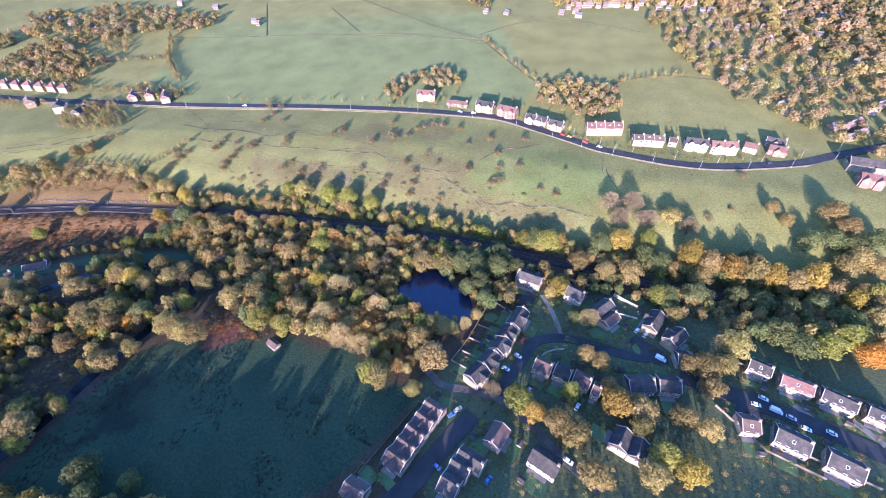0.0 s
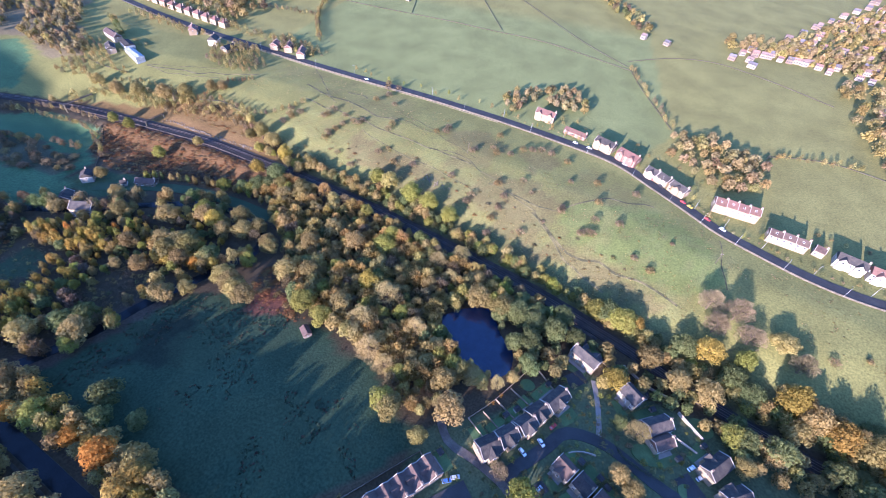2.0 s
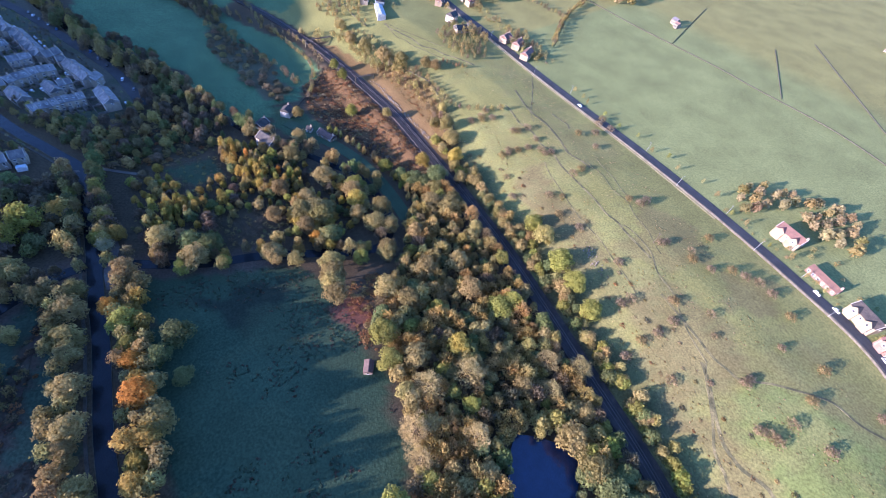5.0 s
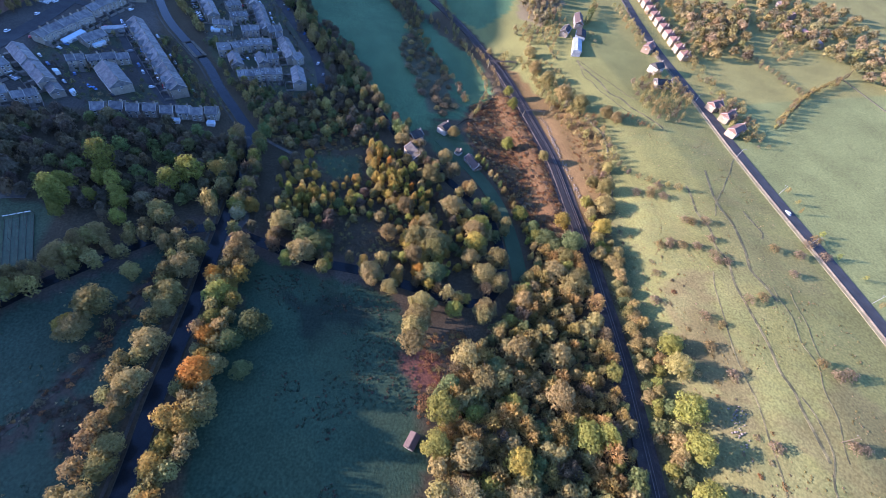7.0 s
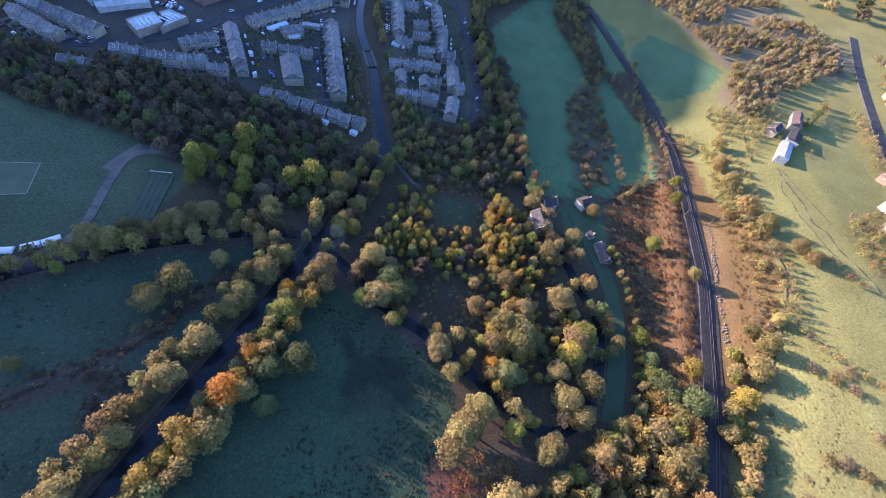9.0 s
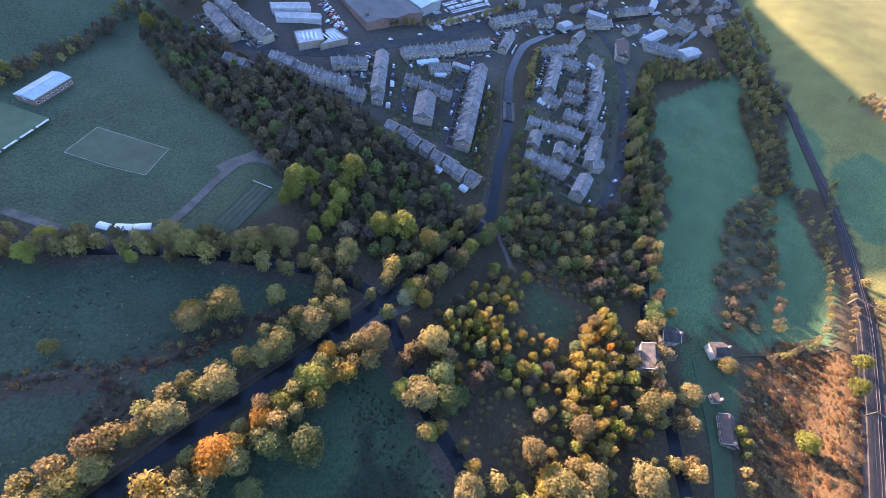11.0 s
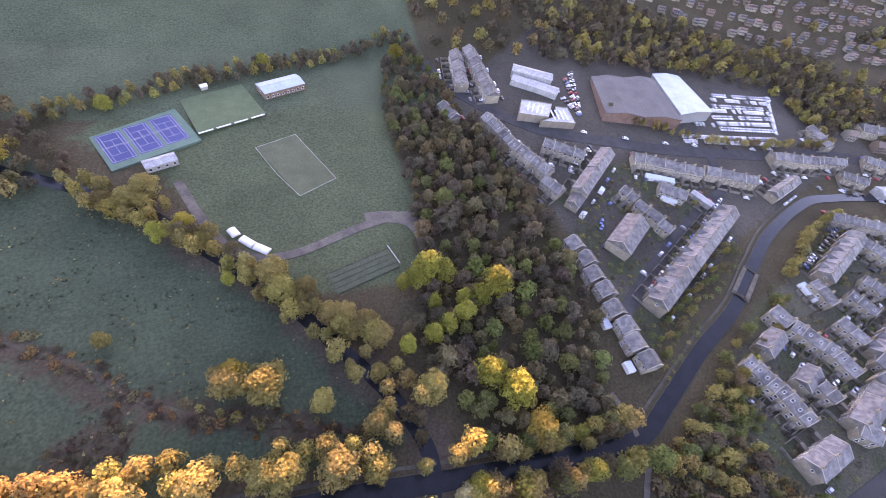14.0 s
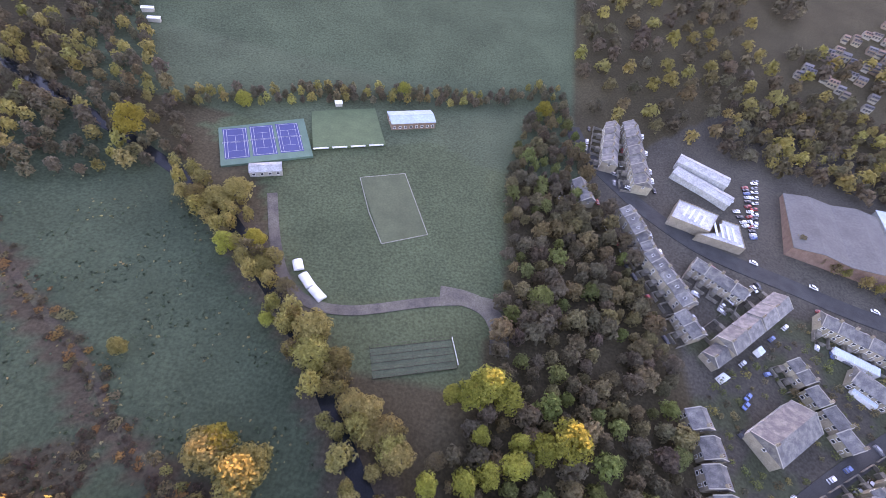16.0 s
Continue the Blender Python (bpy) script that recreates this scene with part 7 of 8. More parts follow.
M["far_paint"] = material("car_paint_of_many", (0.5, 0.5, 0.5), 0.3, 0.05, 0.5, 2.0, attr="leafcol", spec=0.5)
r = np.random.default_rng(61)
lot = []
for (x0, y0), (x1, y1) in (((-527, -161), (-588, -152)), ((-518, -148), (-579, -140)), ((-512, -133), (-570, -127)), ((-490, -134), (-508, -131)), ((-467, -117), (-552, -106)), ((-468, -122), (-557, -111)), ((-590, -160), (-560, -116))):
    n = int(math.dist((x0, y0), (x1, y1)) / 2.9)
    for k in range(n):
        if r.random() < 0.85:
            lot.append((x0 + (x1 - x0) * k / n, y0 + (y1 - y0) * k / n, 80 + r.normal() * 4, str(r.choice(["white", "white", "silver", "white", "grey"]))))
for x, y in list(along([(-400, -190), (-392, -150)], 3.2)[0]) + list(along([(-385, -178), (-390, -158)], 3.2)[0]):
    lot.append((x + r.normal() * 0.4, y, 12 + r.normal() * 5, str(r.choice(tones))))
for k in range(26):
    u = r.random()
    lot.append((-560 - 250 * u + r.normal() * 12, -80 + 60 * r.random() + 60 * u, r.uniform(0, 180), str(r.choice(tones))))
yards = []
M["yard"] = material("yard_stone", (0.16, 0.14, 0.115), 0.95, 0.25, 0.4, 2.0)
for x, y, hd, L, D, eave, wall, roof, units in TOWN:
    if units < 2 or x < -640:
        continue
    ca, sa = math.cos(radians(hd)), math.sin(radians(hd))
    at = lambda u, v: (x + ca * u - sa * v, y + sa * u + ca * v)
    free = [s for s in (-1, 1) if not any(math.dist(at(0, s * (D / 2 + 6)), p[:2]) < 8 for p in standing if math.dist((x, y), p[:2]) > max(L, D) * 0.6)]
    bm = bmesh.new()
    for s in free[:1]:
        for k in range(units + 1):
            u = -L / 2 + L * k / units
            for w, (u0, u1, v0, v1, h) in enumerate(((u - 0.15, u + 0.15, D / 2, D / 2 + 6, 1.7), (u, min(u + L / units * 0.75, L / 2), D / 2 + 5.8, D / 2 + 6.1, 1.6), (u + 0.4, u + 2.6, D / 2 + 0.02, D / 2 + 3.2, 2.7))):
                if k == units and w or w == 2 and r.random() < 0.35:
                    continue
                z = ground_z(*at(u, s * (D / 2 + 3))) - ground_z(x, y)
                box(bm, u0, u1, min(s * v0, s * v1), max(s * v0, s * v1), z - 1.0, z + h)
            if k < units and r.random() < 0.55:
                lot.append((*at(u + 2, s * (D / 2 + 8.5)), hd + r.normal() * 4 + (90 if r.random() < 0.4 else 0), str(r.choice(tones))))
        ob = part("yard_wall", bm, M["yard"])
        ob.matrix_basis = pose(x, y, ground_z(x, y), 0, 0, hd)
        tagged(ob, "stone back-yard walls and small outhouses of a terrace", "yard wall", "back yards of the town")
    for s in free[1:]:
        for k in range(units):
            if r.random() < 0.6:
                lot.append((*at(-L / 2 + L * (k + 0.5) / units, s * (D / 2 + 4.5)), hd + r.normal() * 3, str(r.choice(tones))))
many_cars([c for c in lot if not any(math.dist(c[:2], p[:2]) < min(p[2], 7) * 0.75 for p in standing if p[2] < 30)], "rows of parked cars and vans about the town")

# ---- street lamps along the main road ----
lamp0 = empty("street_lamp")
verts, faces = [], []
limb(verts, faces, (0, 0, -0.3), (0, 0, 8.0), 0.11, 0.07, 8)
mesh_object("pole", verts, faces, M["steel"], lamp0)
verts, faces = [], []
limb(verts, faces, (0, 0, 7.95), (0, -1.6, 8.3), 0.05, 0.04, 6)
mesh_object("arm", verts, faces, M["steel"], lamp0)
bm = bmesh.new()
box(bm, -0.14, 0.14, -2.2, -1.5, 8.24, 8.36)
part("lantern", bm, M["steel"], lamp0)
q, g = along(ROAD[4:19], 34.0)
for k, (p, d) in enumerate(zip(q, g)):
    s = 1 if k % 2 else -1
    x, y = p + np.array([-d[1], d[0]]) * 5.2 * s
    m = pose(x, y, ground_z(x, y), 0, 0, math.degrees(math.atan2(d[1], d[0])) + (0 if s > 0 else 180))
    if k == 0:
        lamp0.matrix_basis = m
        t = lamp0
    else:
        t = copy_thing(lamp0, m)
    tagged(t, "slender grey street lamp beside the main road", "street lamp", "lamps of the main road")

# ---- wooden utility poles on the pasture ----
def utility_pole(x, y, heading):
    top = empty("utility_pole")
    top.matrix_basis = pose(x, y, ground_z(x, y), 0, 0, heading)
    v, f = [], []
    limb(v, f, (0, 0, -0.5), (0, 0, 9.0), 0.16, 0.1, 8)
    mesh_object("pole", v, f, M["bark"], top)
    bm = bmesh.new()
    box(bm, -0.9, 0.9, -0.06, 0.06, 8.3, 8.44)
    part("crossarm", bm, M["bark"], top)
    for u in (-0.8, 0.0, 0.8):
        bm = bmesh.new()
        bmesh.ops.create_cone(bm, cap_ends=True, segments=8, radius1=0.06, radius2=0.03, depth=0.2, matrix=Matrix.Translation((u, 0, 8.54)))
        part("insulator", bm, M["white"], top)
    tagged(top, "weathered wooden utility pole standing on the pasture", "utility pole", "poles on the pasture")


for x, y in ((119, 276), (-68, 326)):
    utility_pole(x, y, 20)

# ---- gardens, yards and yards' hedges ----
garden = []
clear = lambda x, y: any(f(x, y) for f in STREETS)
STREETS = [off_line(line, wide / 2 + 1.5) for name, line, wide, mat, label in LANES]
garden += spread([(-28, 60), (6, 104), (30, 150), (40, 172), (70, 178), (120, 160), (140, 130), (210, 96), (205, 50), (120, 40), (60, 40), (20, 40)], 4.2, ["olive", "green", "brown", "green", "lime", "twig"], (1.8, 4.2), 91, clear)
garden += spread([(-330, -50), (-400, -100), (-460, -90), (-440, -20), (-400, 0), (-345, 35), (-330, 30)], 4.2, ["green", "twig", "dusk", "green", "brown"], (1.8, 5), 92, clear)
garden += spread([(-340, 50), (-440, 2), (-540, -40), (-600, -20), (-590, 40), (-480, 70), (-400, 92), (-375, 80)], 4.2, ["green", "twig", "dusk", "green", "brown"], (1.8, 4.5), 93, lambda x, y: clear(x, y) or near_canal(x, y))
garden += spread([(-30, 400), (60, 376), (120, 345), (150, 322), (260, 305), (290, 318), (230, 326), (170, 335), (60, 400), (0, 416)], 8.0, ["olive", "green", "brown", "twig", "olive"], (2, 5), 94, lambda x, y: near_road(x, y))
garden += spread([(-580, 455), (-400, 438), (-330, 432), (-270, 426), (-270, 440), (-400, 458), (-570, 478)], 6.0, ["olive", "brown", "twig"], (2.5, 6), 95, lambda x, y: near_road(x, y))
garden += spread([(-480, 345), (-440, 335), (-425, 355), (-460, 372)], 6.0, ["brown", "olive"], (3, 6), 96)
garden += row([(x, y + 8.5) for x, y in ROAD[7:18]], 6.0, ["olive", "brown", "green", "ash"], (1.8, 4.0), 101, 1.2)
woodland("garden_shrubs", garden, "garden shrubs and small trees between the houses", 46, 0.85, "shrubs", False, 0.85)
rowtrees = row([(-340, 62), (-375, 44), (-410, 26), (-440, 8)], 6.0, ["olive", "green", "twig"], (5, 8), 97, 1.5) + row([(-455, -2), (-480, -16), (-510, -30), (-540, -36)], 6.5, ["olive", "brown"], (6, 9), 98, 2.0)
rowtrees += row([(-416, -150), (-470, -118), (-540, -104), (-600, -100)], 6.0, ["brown", "olive", "twig"], (4, 7), 99, 1.5) + row([(-600, -150), (-606, -120), (-596, -100)], 6.0, ["brown", "olive"], (6, 9), 100, 2.0)
rowtrees += spread([(-333, 54), (-318, 64), (-345, 84), (-372, 62), (-395, 44), (-412, 30), (-406, 19), (-372, 34)], 4.6, ["twig", "olive", "brown", "green"], (3, 8), 102, lambda x, y: clear(x, y) or near_canal(x, y))
rowtrees += spread([(-345, 28), (-372, 8), (-404, -8), (-432, -24), (-426, -30), (-390, -14), (-355, 8), (-338, 30)], 4.6, ["green", "olive", "brown", "twig"], (2.5, 6), 103, lambda x, y: clear(x, y) or near_canal(x, y))
woodland("street_trees", rowtrees, "dull brown trees along the canal and yards", 260, 0.62, "trees")

# timber garden fences and hedge lines of the estate
fence_lines = [[(2, 128), (14, 120)], [(8, 134), (20, 127)], [(12, 143), (26, 135)], [(18, 152), (34, 144)], [(26, 172), (40, 160)], [(2, 128), (12, 143), (26, 170)], [(-14, 104), (-4, 96)], [(-20, 92), (-10, 85)], [(-40, 70), (-14, 104)],
               [(60, 190), (90, 176)], [(150, 125), (205, 100)], [(142, 78), (160, 66)], [(158, 76), (180, 62)], [(130, 100), (142, 78)]]
for line in fence_lines:
    ribbon("fence", line, 0.12, M["wood"], 1.5, 1.9, 2.0, label="weathered timber garden fence", category="fence", level=1)
M["paving"] = material("pale_paving", (0.22, 0.19, 0.16), 0.9, 0.15, 0.4, 2.0)
for line, w in (([(33, 118), (40, 126)], 5), ([(103, 140), (114, 128)], 9), ([(46, 168), (54, 176)], 8), ([(58, 106), (66, 104)], 6), ([(36, 102), (44, 112)], 5), ([(140, 100), (150, 92)], 5), ([(168, 100), (174, 90)], 3), ([(190, 92), (196, 80)], 3)):
    ribbon("driveway", line, w, M["asphalt"] if w > 4 else M["paving"], 0.28, 0.6, 3.0, label="short private drive beside a house", category="driveway", level=1)

# garden plots of the estate: lawns, clipped hedges, sheds
M["lawn"] = material("garden_lawn", (0.085, 0.135, 0.05), 0.95, 0.2, 0.15, 1.5, rand=0.5)
r = np.random.default_rng(44)
hedging = []
for x, y, hd, L, D, *rest in ESTATE:
    ca, sa = math.cos(radians(hd)), math.sin(radians(hd))
    at = lambda u, v: (x + ca * u - sa * v, y + sa * u + ca * v)
    for s in (-1, 1):
        far = D / 2 + r.uniform(6.5, 9.5)
        mid = at(0, s * (D / 2 + 4))
        if clear(*at(0, s * far)) or any((mid[0] - q[0]) ** 2 + (mid[1] - q[1]) ** 2 < 36 for q in ESTATE if q[0] != x):
            continue
        ribbon("lawn", [at(r.uniform(-1.5, 1.5), s * (D / 2 + 2.2)), at(0, s * far)], L * r.uniform(0.6, 0.95), M["lawn"], 0.16, 0.5, 3.0, label="small mown garden lawn behind a house", category="lawn", level=1)
        ribbon("patio", [at(-L * 0.4, s * (D / 2 + 1.3)), at(L * 0.3, s * (D / 2 + 1.3))], 2.2, M["paving"], 0.24, 0.5, 3.0, label="narrow strip of pale garden paving", category="patio", level=1)
        for line in ([at(-L / 2 - 0.6, s * far), at(L / 2 + 0.6, s * far)], [at(-L / 2 - 0.6, s * D / 2), at(-L / 2 - 0.6, s * far)], [at(L / 2 + 0.6, s * D / 2), at(L / 2 + 0.6, s * far)]):
            kind = str(r.choice(["green", "green", "olive", "brown"]))
            hedging += [h for h in row(line, 1.1, [kind], (1.3, 2.1), int(r.integers(1000)), 0.12) if not clear(h[0], h[1])]
        if r.random() < 0.55:
            u, v = (L / 2 - 1.5) * (1 if r.random() < 0.5 else -1), s * (far - 2.0)
            if not clear(*at(u, v)):
                house(*at(u, v), hd, 2.6, 2.0, 1.9, "wood", "slate", "shed", "small timber garden shed with a felt roof", "garden sheds", chimneys=0, windows=False, pitch=0.35)
woodland("garden_hedge", hedging, "clipped green and brown hedges between gardens", 36, 0.55, "hedge", False, 1.1)

# garden walls, lawns and shrubs of the large gardens
M["coping"] = material("pale_wall_stone", (0.34, 0.29, 0.23), 0.9, 0.2, 0.3, 1.5)
for line, high in (([(51.6, 130), (55.1, 132.3), (60.3, 133.7), (64.3, 133.9)], 1.2), ([(74.4, 191.2), (87.6, 182.7), (101.8, 179.9)], 1.8), ([(103.2, 173.3), (114.3, 162.6)], 2.2), ([(101.5, 158.3), (111.1, 154.3)], 1.4)):
    ribbon("garden_wall", line, 0.45, M["coping"], high, high + 0.5, 2.0, label="pale stone garden wall", category="garden wall", level=1)
for cx, cy, ru, rv in ((114.3, 169.4, 6.5, 5.0), (88.2, 144, 8.0, 5.0), (106.3, 133.3, 5.0, 4.0), (26, 158, 4.0, 3.5)):
    flat_patch("lawn", [(cx + ru * math.cos(a), cy + rv * math.sin(a)) for a in np.linspace(0, 2 * math.pi, 25)[:-1]], M["lawn"], 0.12, "rounded mown lawn in a large garden", "lawn")
ribbon("garden_path", [(59.5, 175.1), (62.8, 161.6), (64.6, 148.9), (65.5, 140)], 2.6, M["paving"], 0.25, 0.5, 3.0, label="curving paved garden path", category="path", level=1)
house(23.6, 141.6, 54, 3.0, 2.2, 2.0, "white", "slate", "shed", "small white painted garden shed", "garden sheds", chimneys=0, windows=False, pitch=0.35)
car(42.5, 140.1, 60, "red", "cars of the estate", 0.42)
shrubs = row([(71.6, 146.4), (76.1, 138.6), (87, 135), (94.7, 134.3)], 1.2, ["green"], (1.6, 2.2), 150, 0.1) + [(60, 160, 4.5, "olive"), (63, 152, 4, "green"), (64, 145, 4.5, "green"), (67, 140, 4, "olive"), (70, 137, 4.5, "green"), (78, 133, 4, "green"), (62, 150, 2.5, "orange"), (14, 146, 3, "orange"), (9, 139, 3.5, "brown"), (23, 155, 3.5, "green"), (28, 173, 4, "green"), (52.8, 163.4, 3.2, "lime"), (11.4, 140.5, 2.6, "orange"), (32.8, 176.9, 3.4, "orange"), (30, 172, 3, "gold"), (56, 152, 3, "orange"), (60, 146, 2.5, "gold"), (96, 160, 3, "green"), (46, 158, 2.4, "green")]
woodland("garden_hedge", shrubs, "curved clipped hedge and bright garden shrubs", 70, 0.5, "hedge", False, 1.1)

# conservatories and lean-to glass roofs in the town


def conservatory(x, y, heading, w, d):
    top = empty("conservatory")
    top.matrix_basis = pose(x, y, ground_z(x, y) + 0.1, 0, 0, heading)
    bm = bmesh.new()
    box(bm, -w / 2, w / 2, -d / 2, d / 2, -2, 2.2)
    part("wall", bm, M["white"], top)
    n = max(3, int(w / 1.0))
    for k in range(n):
        bm = bmesh.new()
        x0, x1 = -w / 2 + w * k / n + 0.06, -w / 2 + w * (k + 1) / n - 0.06
        vs = [bm.verts.new(c) for c in ((x0, -d / 2, 2.25), (x1, -d / 2, 2.25), (x1, d / 2, 3.1), (x0, d / 2, 3.1))]
        bm.faces.new(vs)
        for v in vs:
            bm.verts.new(v.co - Vector((0, 0, 0.06)))
        bm.verts.ensure_lookup_table()
        bm.faces.new([bm.verts[i] for i in (7, 6, 5, 4)])
        for i in range(4):
            bm.faces.new((bm.verts[(i + 1) % 4], bm.verts[i], bm.verts[4 + i], bm.verts[4 + (i + 1) % 4]))
        part("pane", bm, M["glazing"], top)
    tagged(top, "small white conservatory with glazed lean-to roof", "conservatory", "conservatories of the town")


for x, y, h, w, d in ((-327, 24, -90, 5, 4), (-327, 2, -90, 5, 4), (-350, -64, 37, 4, 3), (-372, -80, -140, 4, 3), (-378, -95, -140, 4, 3), (-462, 10, 93, 12, 4), (-532, -8, 116, 12, 4), (-562, 8, 79, 9, 4), (-420, -84, 157, 20, 4), (-416, -67, 142, 10, 3), (-545, -32, 156, 12, 4)):
    conservatory(x, y, h, w, d)

# canal lock
top = empty("canal_lock")
top.matrix_basis = pose(-426, -3.5, ground_z(-426, -3.5) + 0.2, 0, 0, 32.5)
for s in (-1, 1):
    bm = bmesh.new()
    box(bm, -13, 13, s * 3.6 - 1.2, s * 3.6 + 1.2, -1.5, 0.7)
    part("lock_side", bm, M["wall"], top)
    for e in (-12, 12):
        bm = bmesh.new()
        box(bm, e - 0.2, e + 0.2, min(0, s * 2.9), max(0, s * 2.9), -1, 1.1)
        part("gate", bm, M["bark"], top)
        bm = bmesh.new()
        box(bm, e - 0.15, e + 0.15, min(s * 1.5, s * 5.0), max(s * 1.5, s * 5.0), 1.1, 1.35)
        part("balance_beam", bm, M["bark"], top)
tagged(top, "narrow stone canal lock with timber gates", "canal lock")

# ---- far houses beyond the fields, too many to count ----
M["far_house"] = material("far_house", (0.5, 0.4, 0.3), 0.85, 0.1, 0.3, 2.0, attr="leafcol")


def far_houses(rows_of, label, seed, small=1.0):
    r = np.random.default_rng(seed)
    vs, qs, cs = [], [], []
    for line, gap in rows_of:
        q, g = along(line, gap)
        for p, d in zip(q, g):
            if r.random() < 0.12:
                continue
            p = p + r.normal(size=2) * 4.0
            L, D, H = r.uniform(6.5, 11) / 2 * small, r.uniform(6, 8) / 2 * small, r.uniform(4, 5.5) * small
            z = ground_z(*p)
            n = np.array([-d[1], d[0]])
            wall = np.array([(0.2, 0.165, 0.12), (0.24, 0.21, 0.17), (0.17, 0.12, 0.09)][r.integers(3)]) * r.uniform(0.8, 1.1)
            roof = np.array([(0.23, 0.13, 0.1), (0.12, 0.11, 0.115), (0.17, 0.12, 0.1)][r.integers(3)]) * r.uniform(0.8, 1.2)
            c = [p + d * L * a + n * D * b for a, b in ((-1, -1), (1, -1), (1, 1), (-1, 1))]
            e = [p - d * L, p + d * L]
            pts = lambda *w: [(*xy, zz) for xy, zz in w]
            top = H + D * 0.7
            for face, col in ((pts((c[0], z - 2), (c[1], z - 2), (c[1], z + H), (c[0], z + H)), wall), (pts((c[2], z - 2), (c[3], z - 2), (c[3], z + H), (c[2], z + H)), wall),
                              (pts((c[1], z - 2), (c[2], z - 2), (c[2], z + H), (c[1], z + H)), wall), (pts((c[3], z - 2), (c[0], z - 2), (c[0], z + H), (c[3], z + H)), wall),
                              (pts((c[1], z + H), (c[2], z + H), (e[1], z + top), (e[1], z + top - 0.01)), wall), (pts((c[3], z + H), (c[0], z + H), (e[0], z + top), (e[0], z + top - 0.01)), wall),
                              (pts((c[0] - n * 0.4, z + H - 0.2), (c[1] - n * 0.4, z + H - 0.2), (e[1], z + top + 0.1), (e[0], z + top + 0.1)), roof), (pts((c[2] + n * 0.4, z + H - 0.2), (c[3] + n * 0.4, z + H - 0.2), (e[0], z + top + 0.1), (e[1], z + top + 0.1)), roof)):
                b = len(vs)
                vs += face
                cs += [col] * 4
                qs.append((b, b + 1, b + 2, b + 3))
            for a in np.linspace(-0.6, 0.6, 3):
                for f in (1.0, 3.6):
                    m = p + d * L * a - n * (D + 0.04)
                    b = len(vs)
                    vs += pts((m - d * 0.7, z + f), (m + d * 0.7, z + f), (m + d * 0.7, z + f + 1.3), (m - d * 0.7, z + f + 1.3))
                    cs += [(0.04, 0.045, 0.05)] * 4
                    qs.append((b, b + 1, b + 2, b + 3))
    tagged(new("distant_houses", fast_mesh("distant_houses", np.array(vs), np.array(qs), M["far_house"], np.array(cs))), label, "houses", kind="stuff")


ne = [([(150, 634), (196, 638), (256, 636), (331, 634)], 13), ([(152, 612), (166, 606)], 14), ([(280, 537), (323, 561), (348, 541)], 20), ([(375, 431), (426, 449)], 18), ([(280, 490), (300, 500)], 16), ([(300, 358), (340, 398), (384, 436)], 16), ([(336, 330), (382, 368), (432, 408)], 15), ([(290, 440), (332, 478), (372, 518)], 17), ([(400, 480), (440, 520), (470, 560)], 16), ([(285, 505), (325, 455), (380, 395)], 22), ([(340, 560), (420, 520), (480, 470)], 18)]
for k in range(11):
    ne.append(([(180 + 22 * k, 640 + 34 * k), (420 + 26 * k, 590 + 26 * k), (760 + 20 * k, 520 + 20 * k)], 13.5))
ne += [([(-560, 640), (-480, 615), (-420, 600)], 18), ([(-400, 700), (-340, 690)], 20), ([(-620, 480), (-540, 470)], 16), ([(-276, 632), (-258, 628)], 20), ([(60, 630), (74, 622)], 16), ([(-90, 800), (-50, 806), (0, 850)], 22), ([(330, 330), (352, 336), (392, 372)], 18), ([(330, 312), (380, 330)], 16)]
far_houses(ne, "rows of pale and red-roofed houses beyond the fields", 3, 0.85)
sw = []
for k in range(15):
    sw.append(([(-470 - 20 * k, -322 - 15 * k), (-620 - 20 * k, -256 - 16 * k), (-800 - 26 * k, -186 - 17 * k)], 7.5))
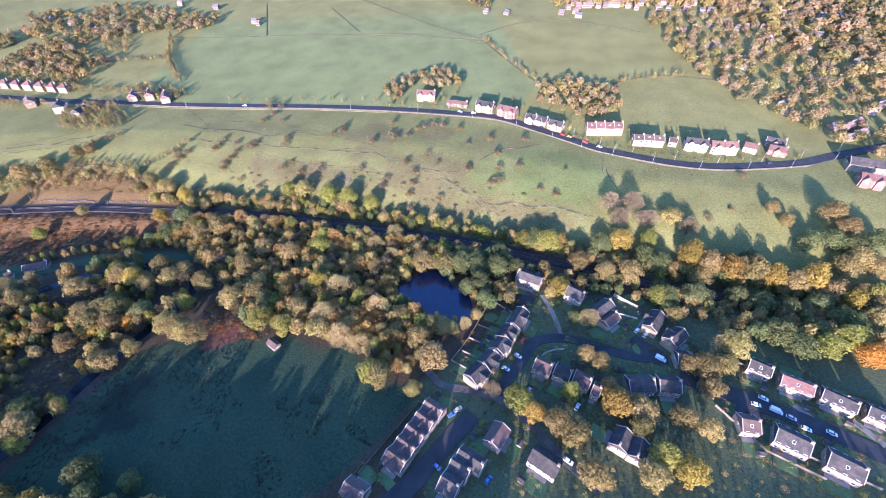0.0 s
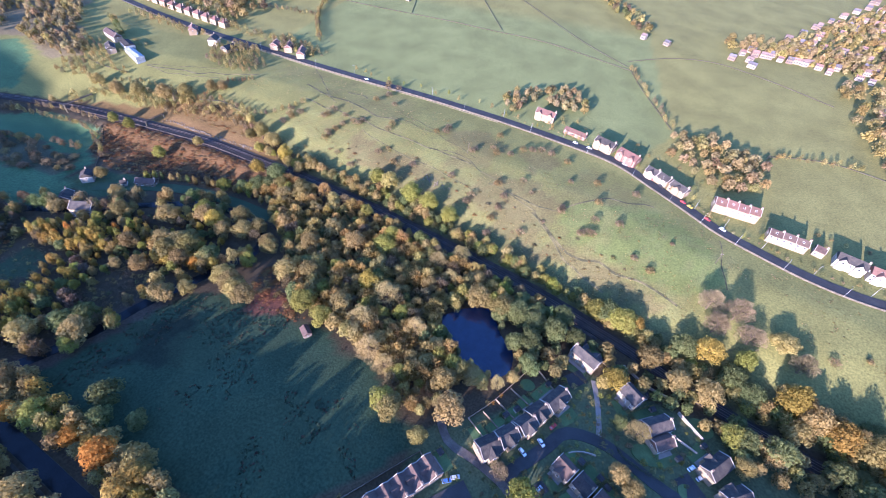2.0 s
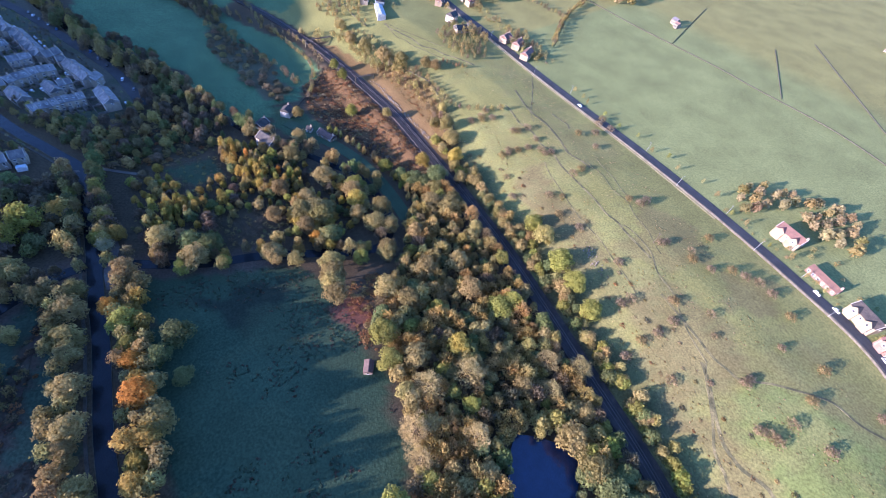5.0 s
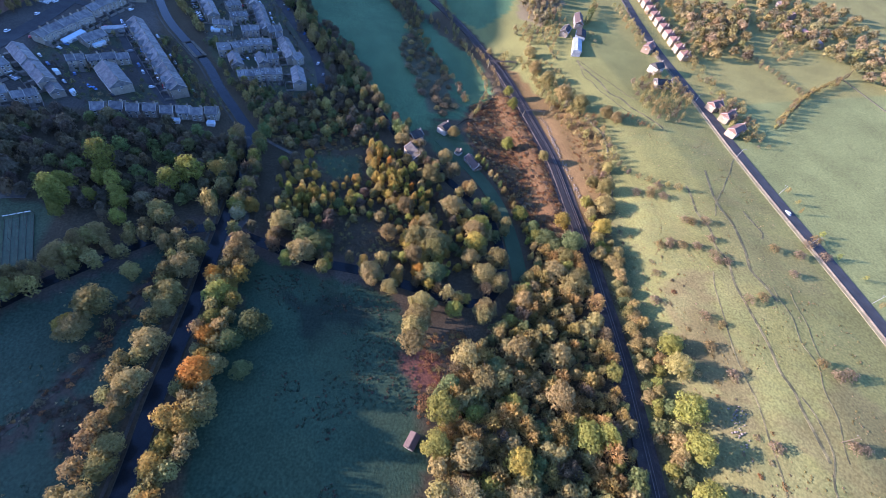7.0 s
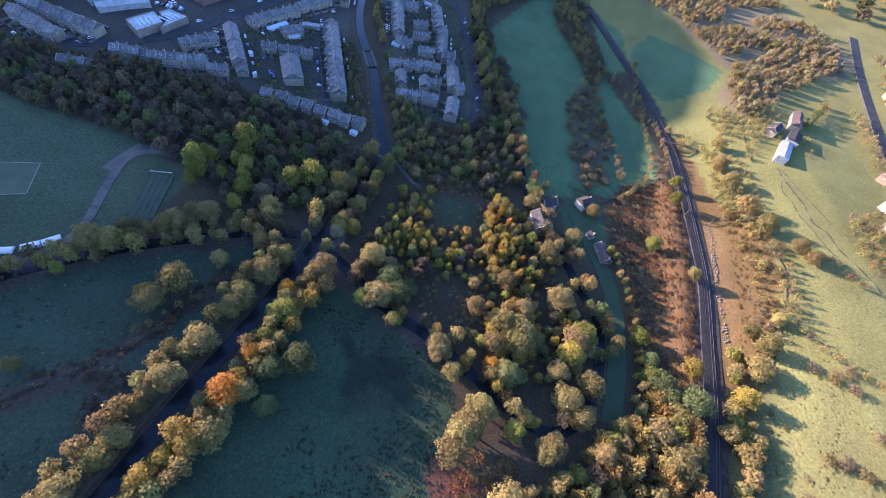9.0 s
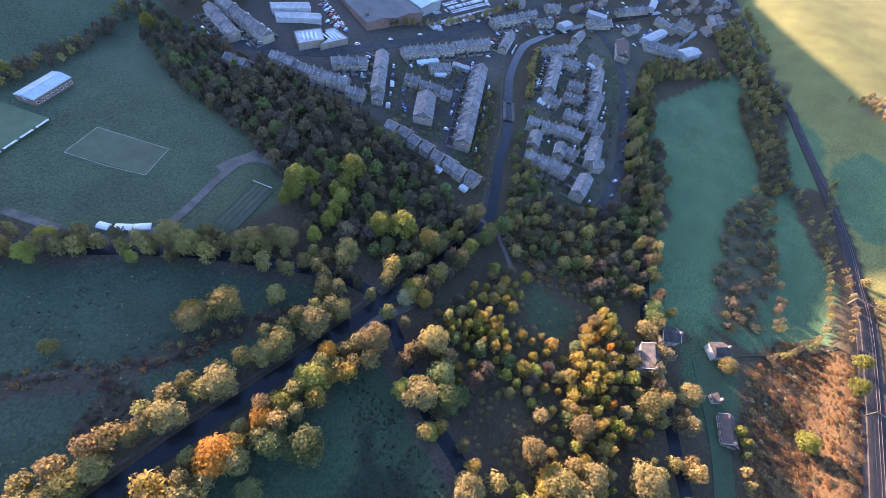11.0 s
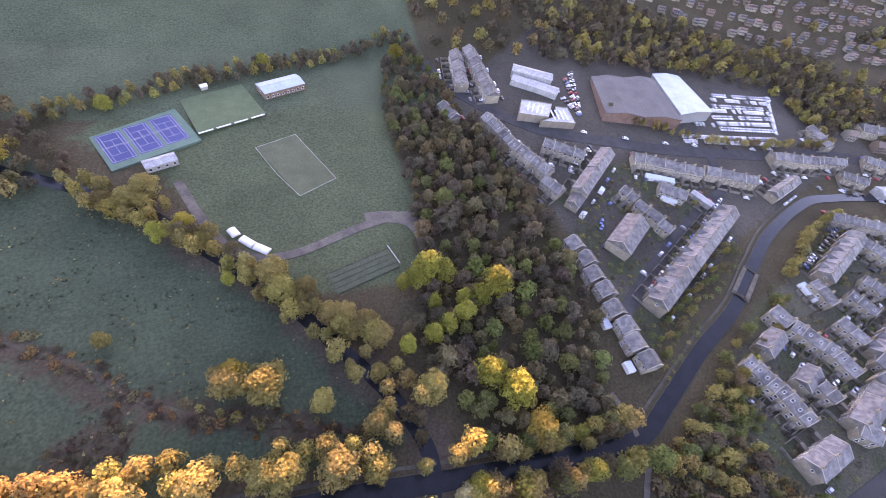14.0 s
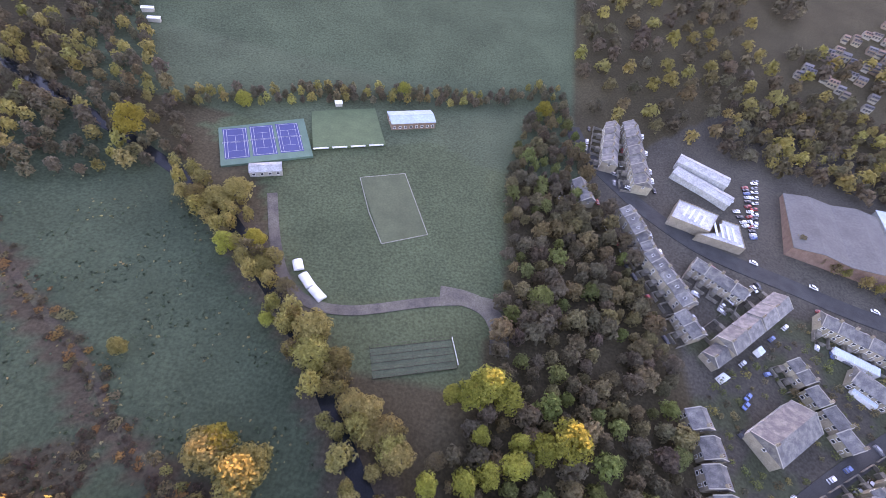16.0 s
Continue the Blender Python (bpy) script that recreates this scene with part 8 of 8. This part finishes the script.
west = [([(-640, -96), (-690, -78), (-745, -66)], 11), ([(-780, 28), (-830, 48), (-880, 72)], 11), ([(-800, -2), (-850, 6), (-910, 8)], 11), ([(-900, 50), (-960, 70)], 12), ([(-640, -62), (-700, -48)], 11), ([(-760, 66), (-800, 84)], 11), ([(-745, -30), (-800, -32)], 12), ([(-920, 20), (-1000, 40)], 12)]
far_houses(west, "stone terraces at the far end of the town", 6)
far_houses(sw, "terraced streets on the far hillside above the town", 4, 0.72)
spots = spread([(180, 640), (420, 600), (760, 520), (980, 760), (640, 900), (420, 960)], 9.0, ["ash", "ash", "olive", "brown"], (5, 10), 120)
woodland("distant_woods", spots, "scattered garden trees among far houses", 32, 1.9, trunks=False)

# two white caravans in the far field, and the pale outcrop stones by the line
for x, y in ((-12, -246), (-20, -238)):
    house(x, y, 20, 7, 3, 2.3, "white", "white", "caravan", "white caravan parked at the field edge", chimneys=0, windows=False, pitch=0.15)
vs, qs = [], []
r = np.random.default_rng(17)
for lo, hi, n, off in (((-345, 284), (-235, 281), 160, 2.0), ((-60, 256), (-25, 243), 90, 1.2), ((-70, 285), (-90, 292), 40, 3.0)):
    for k in range(n):
        u = r.random()
        x, y = lo[0] + (hi[0] - lo[0]) * u + r.normal(), lo[1] + (hi[1] - lo[1]) * u + r.normal() * off * 0.5
        s, z, b = r.uniform(0.25, 0.7), ground_z(x, y), len(vs)
        for dz, w in ((-0.2, 1.0), (0.35, 0.7)):
            for a in (0.4, 2.0, 3.5, 5.1):
                vs.append((x + s * w * math.cos(a + u), y + s * w * math.sin(a + u), z + dz * s * 2 + 0.3))
        qs += [(b + 4, b + 5, b + 6, b + 7)] + [(b + i, b + (i + 1) % 4, b + 4 + (i + 1) % 4, b + 4 + i) for i in range(4)]
M["rubble"] = material("pale_rubble", (0.16, 0.135, 0.105), 0.95, 0.2)
tagged(new("rubble", fast_mesh("rubble", np.array(vs), np.array(qs), M["rubble"])), "pale loose stones beside the railway", "stones", kind="stuff")
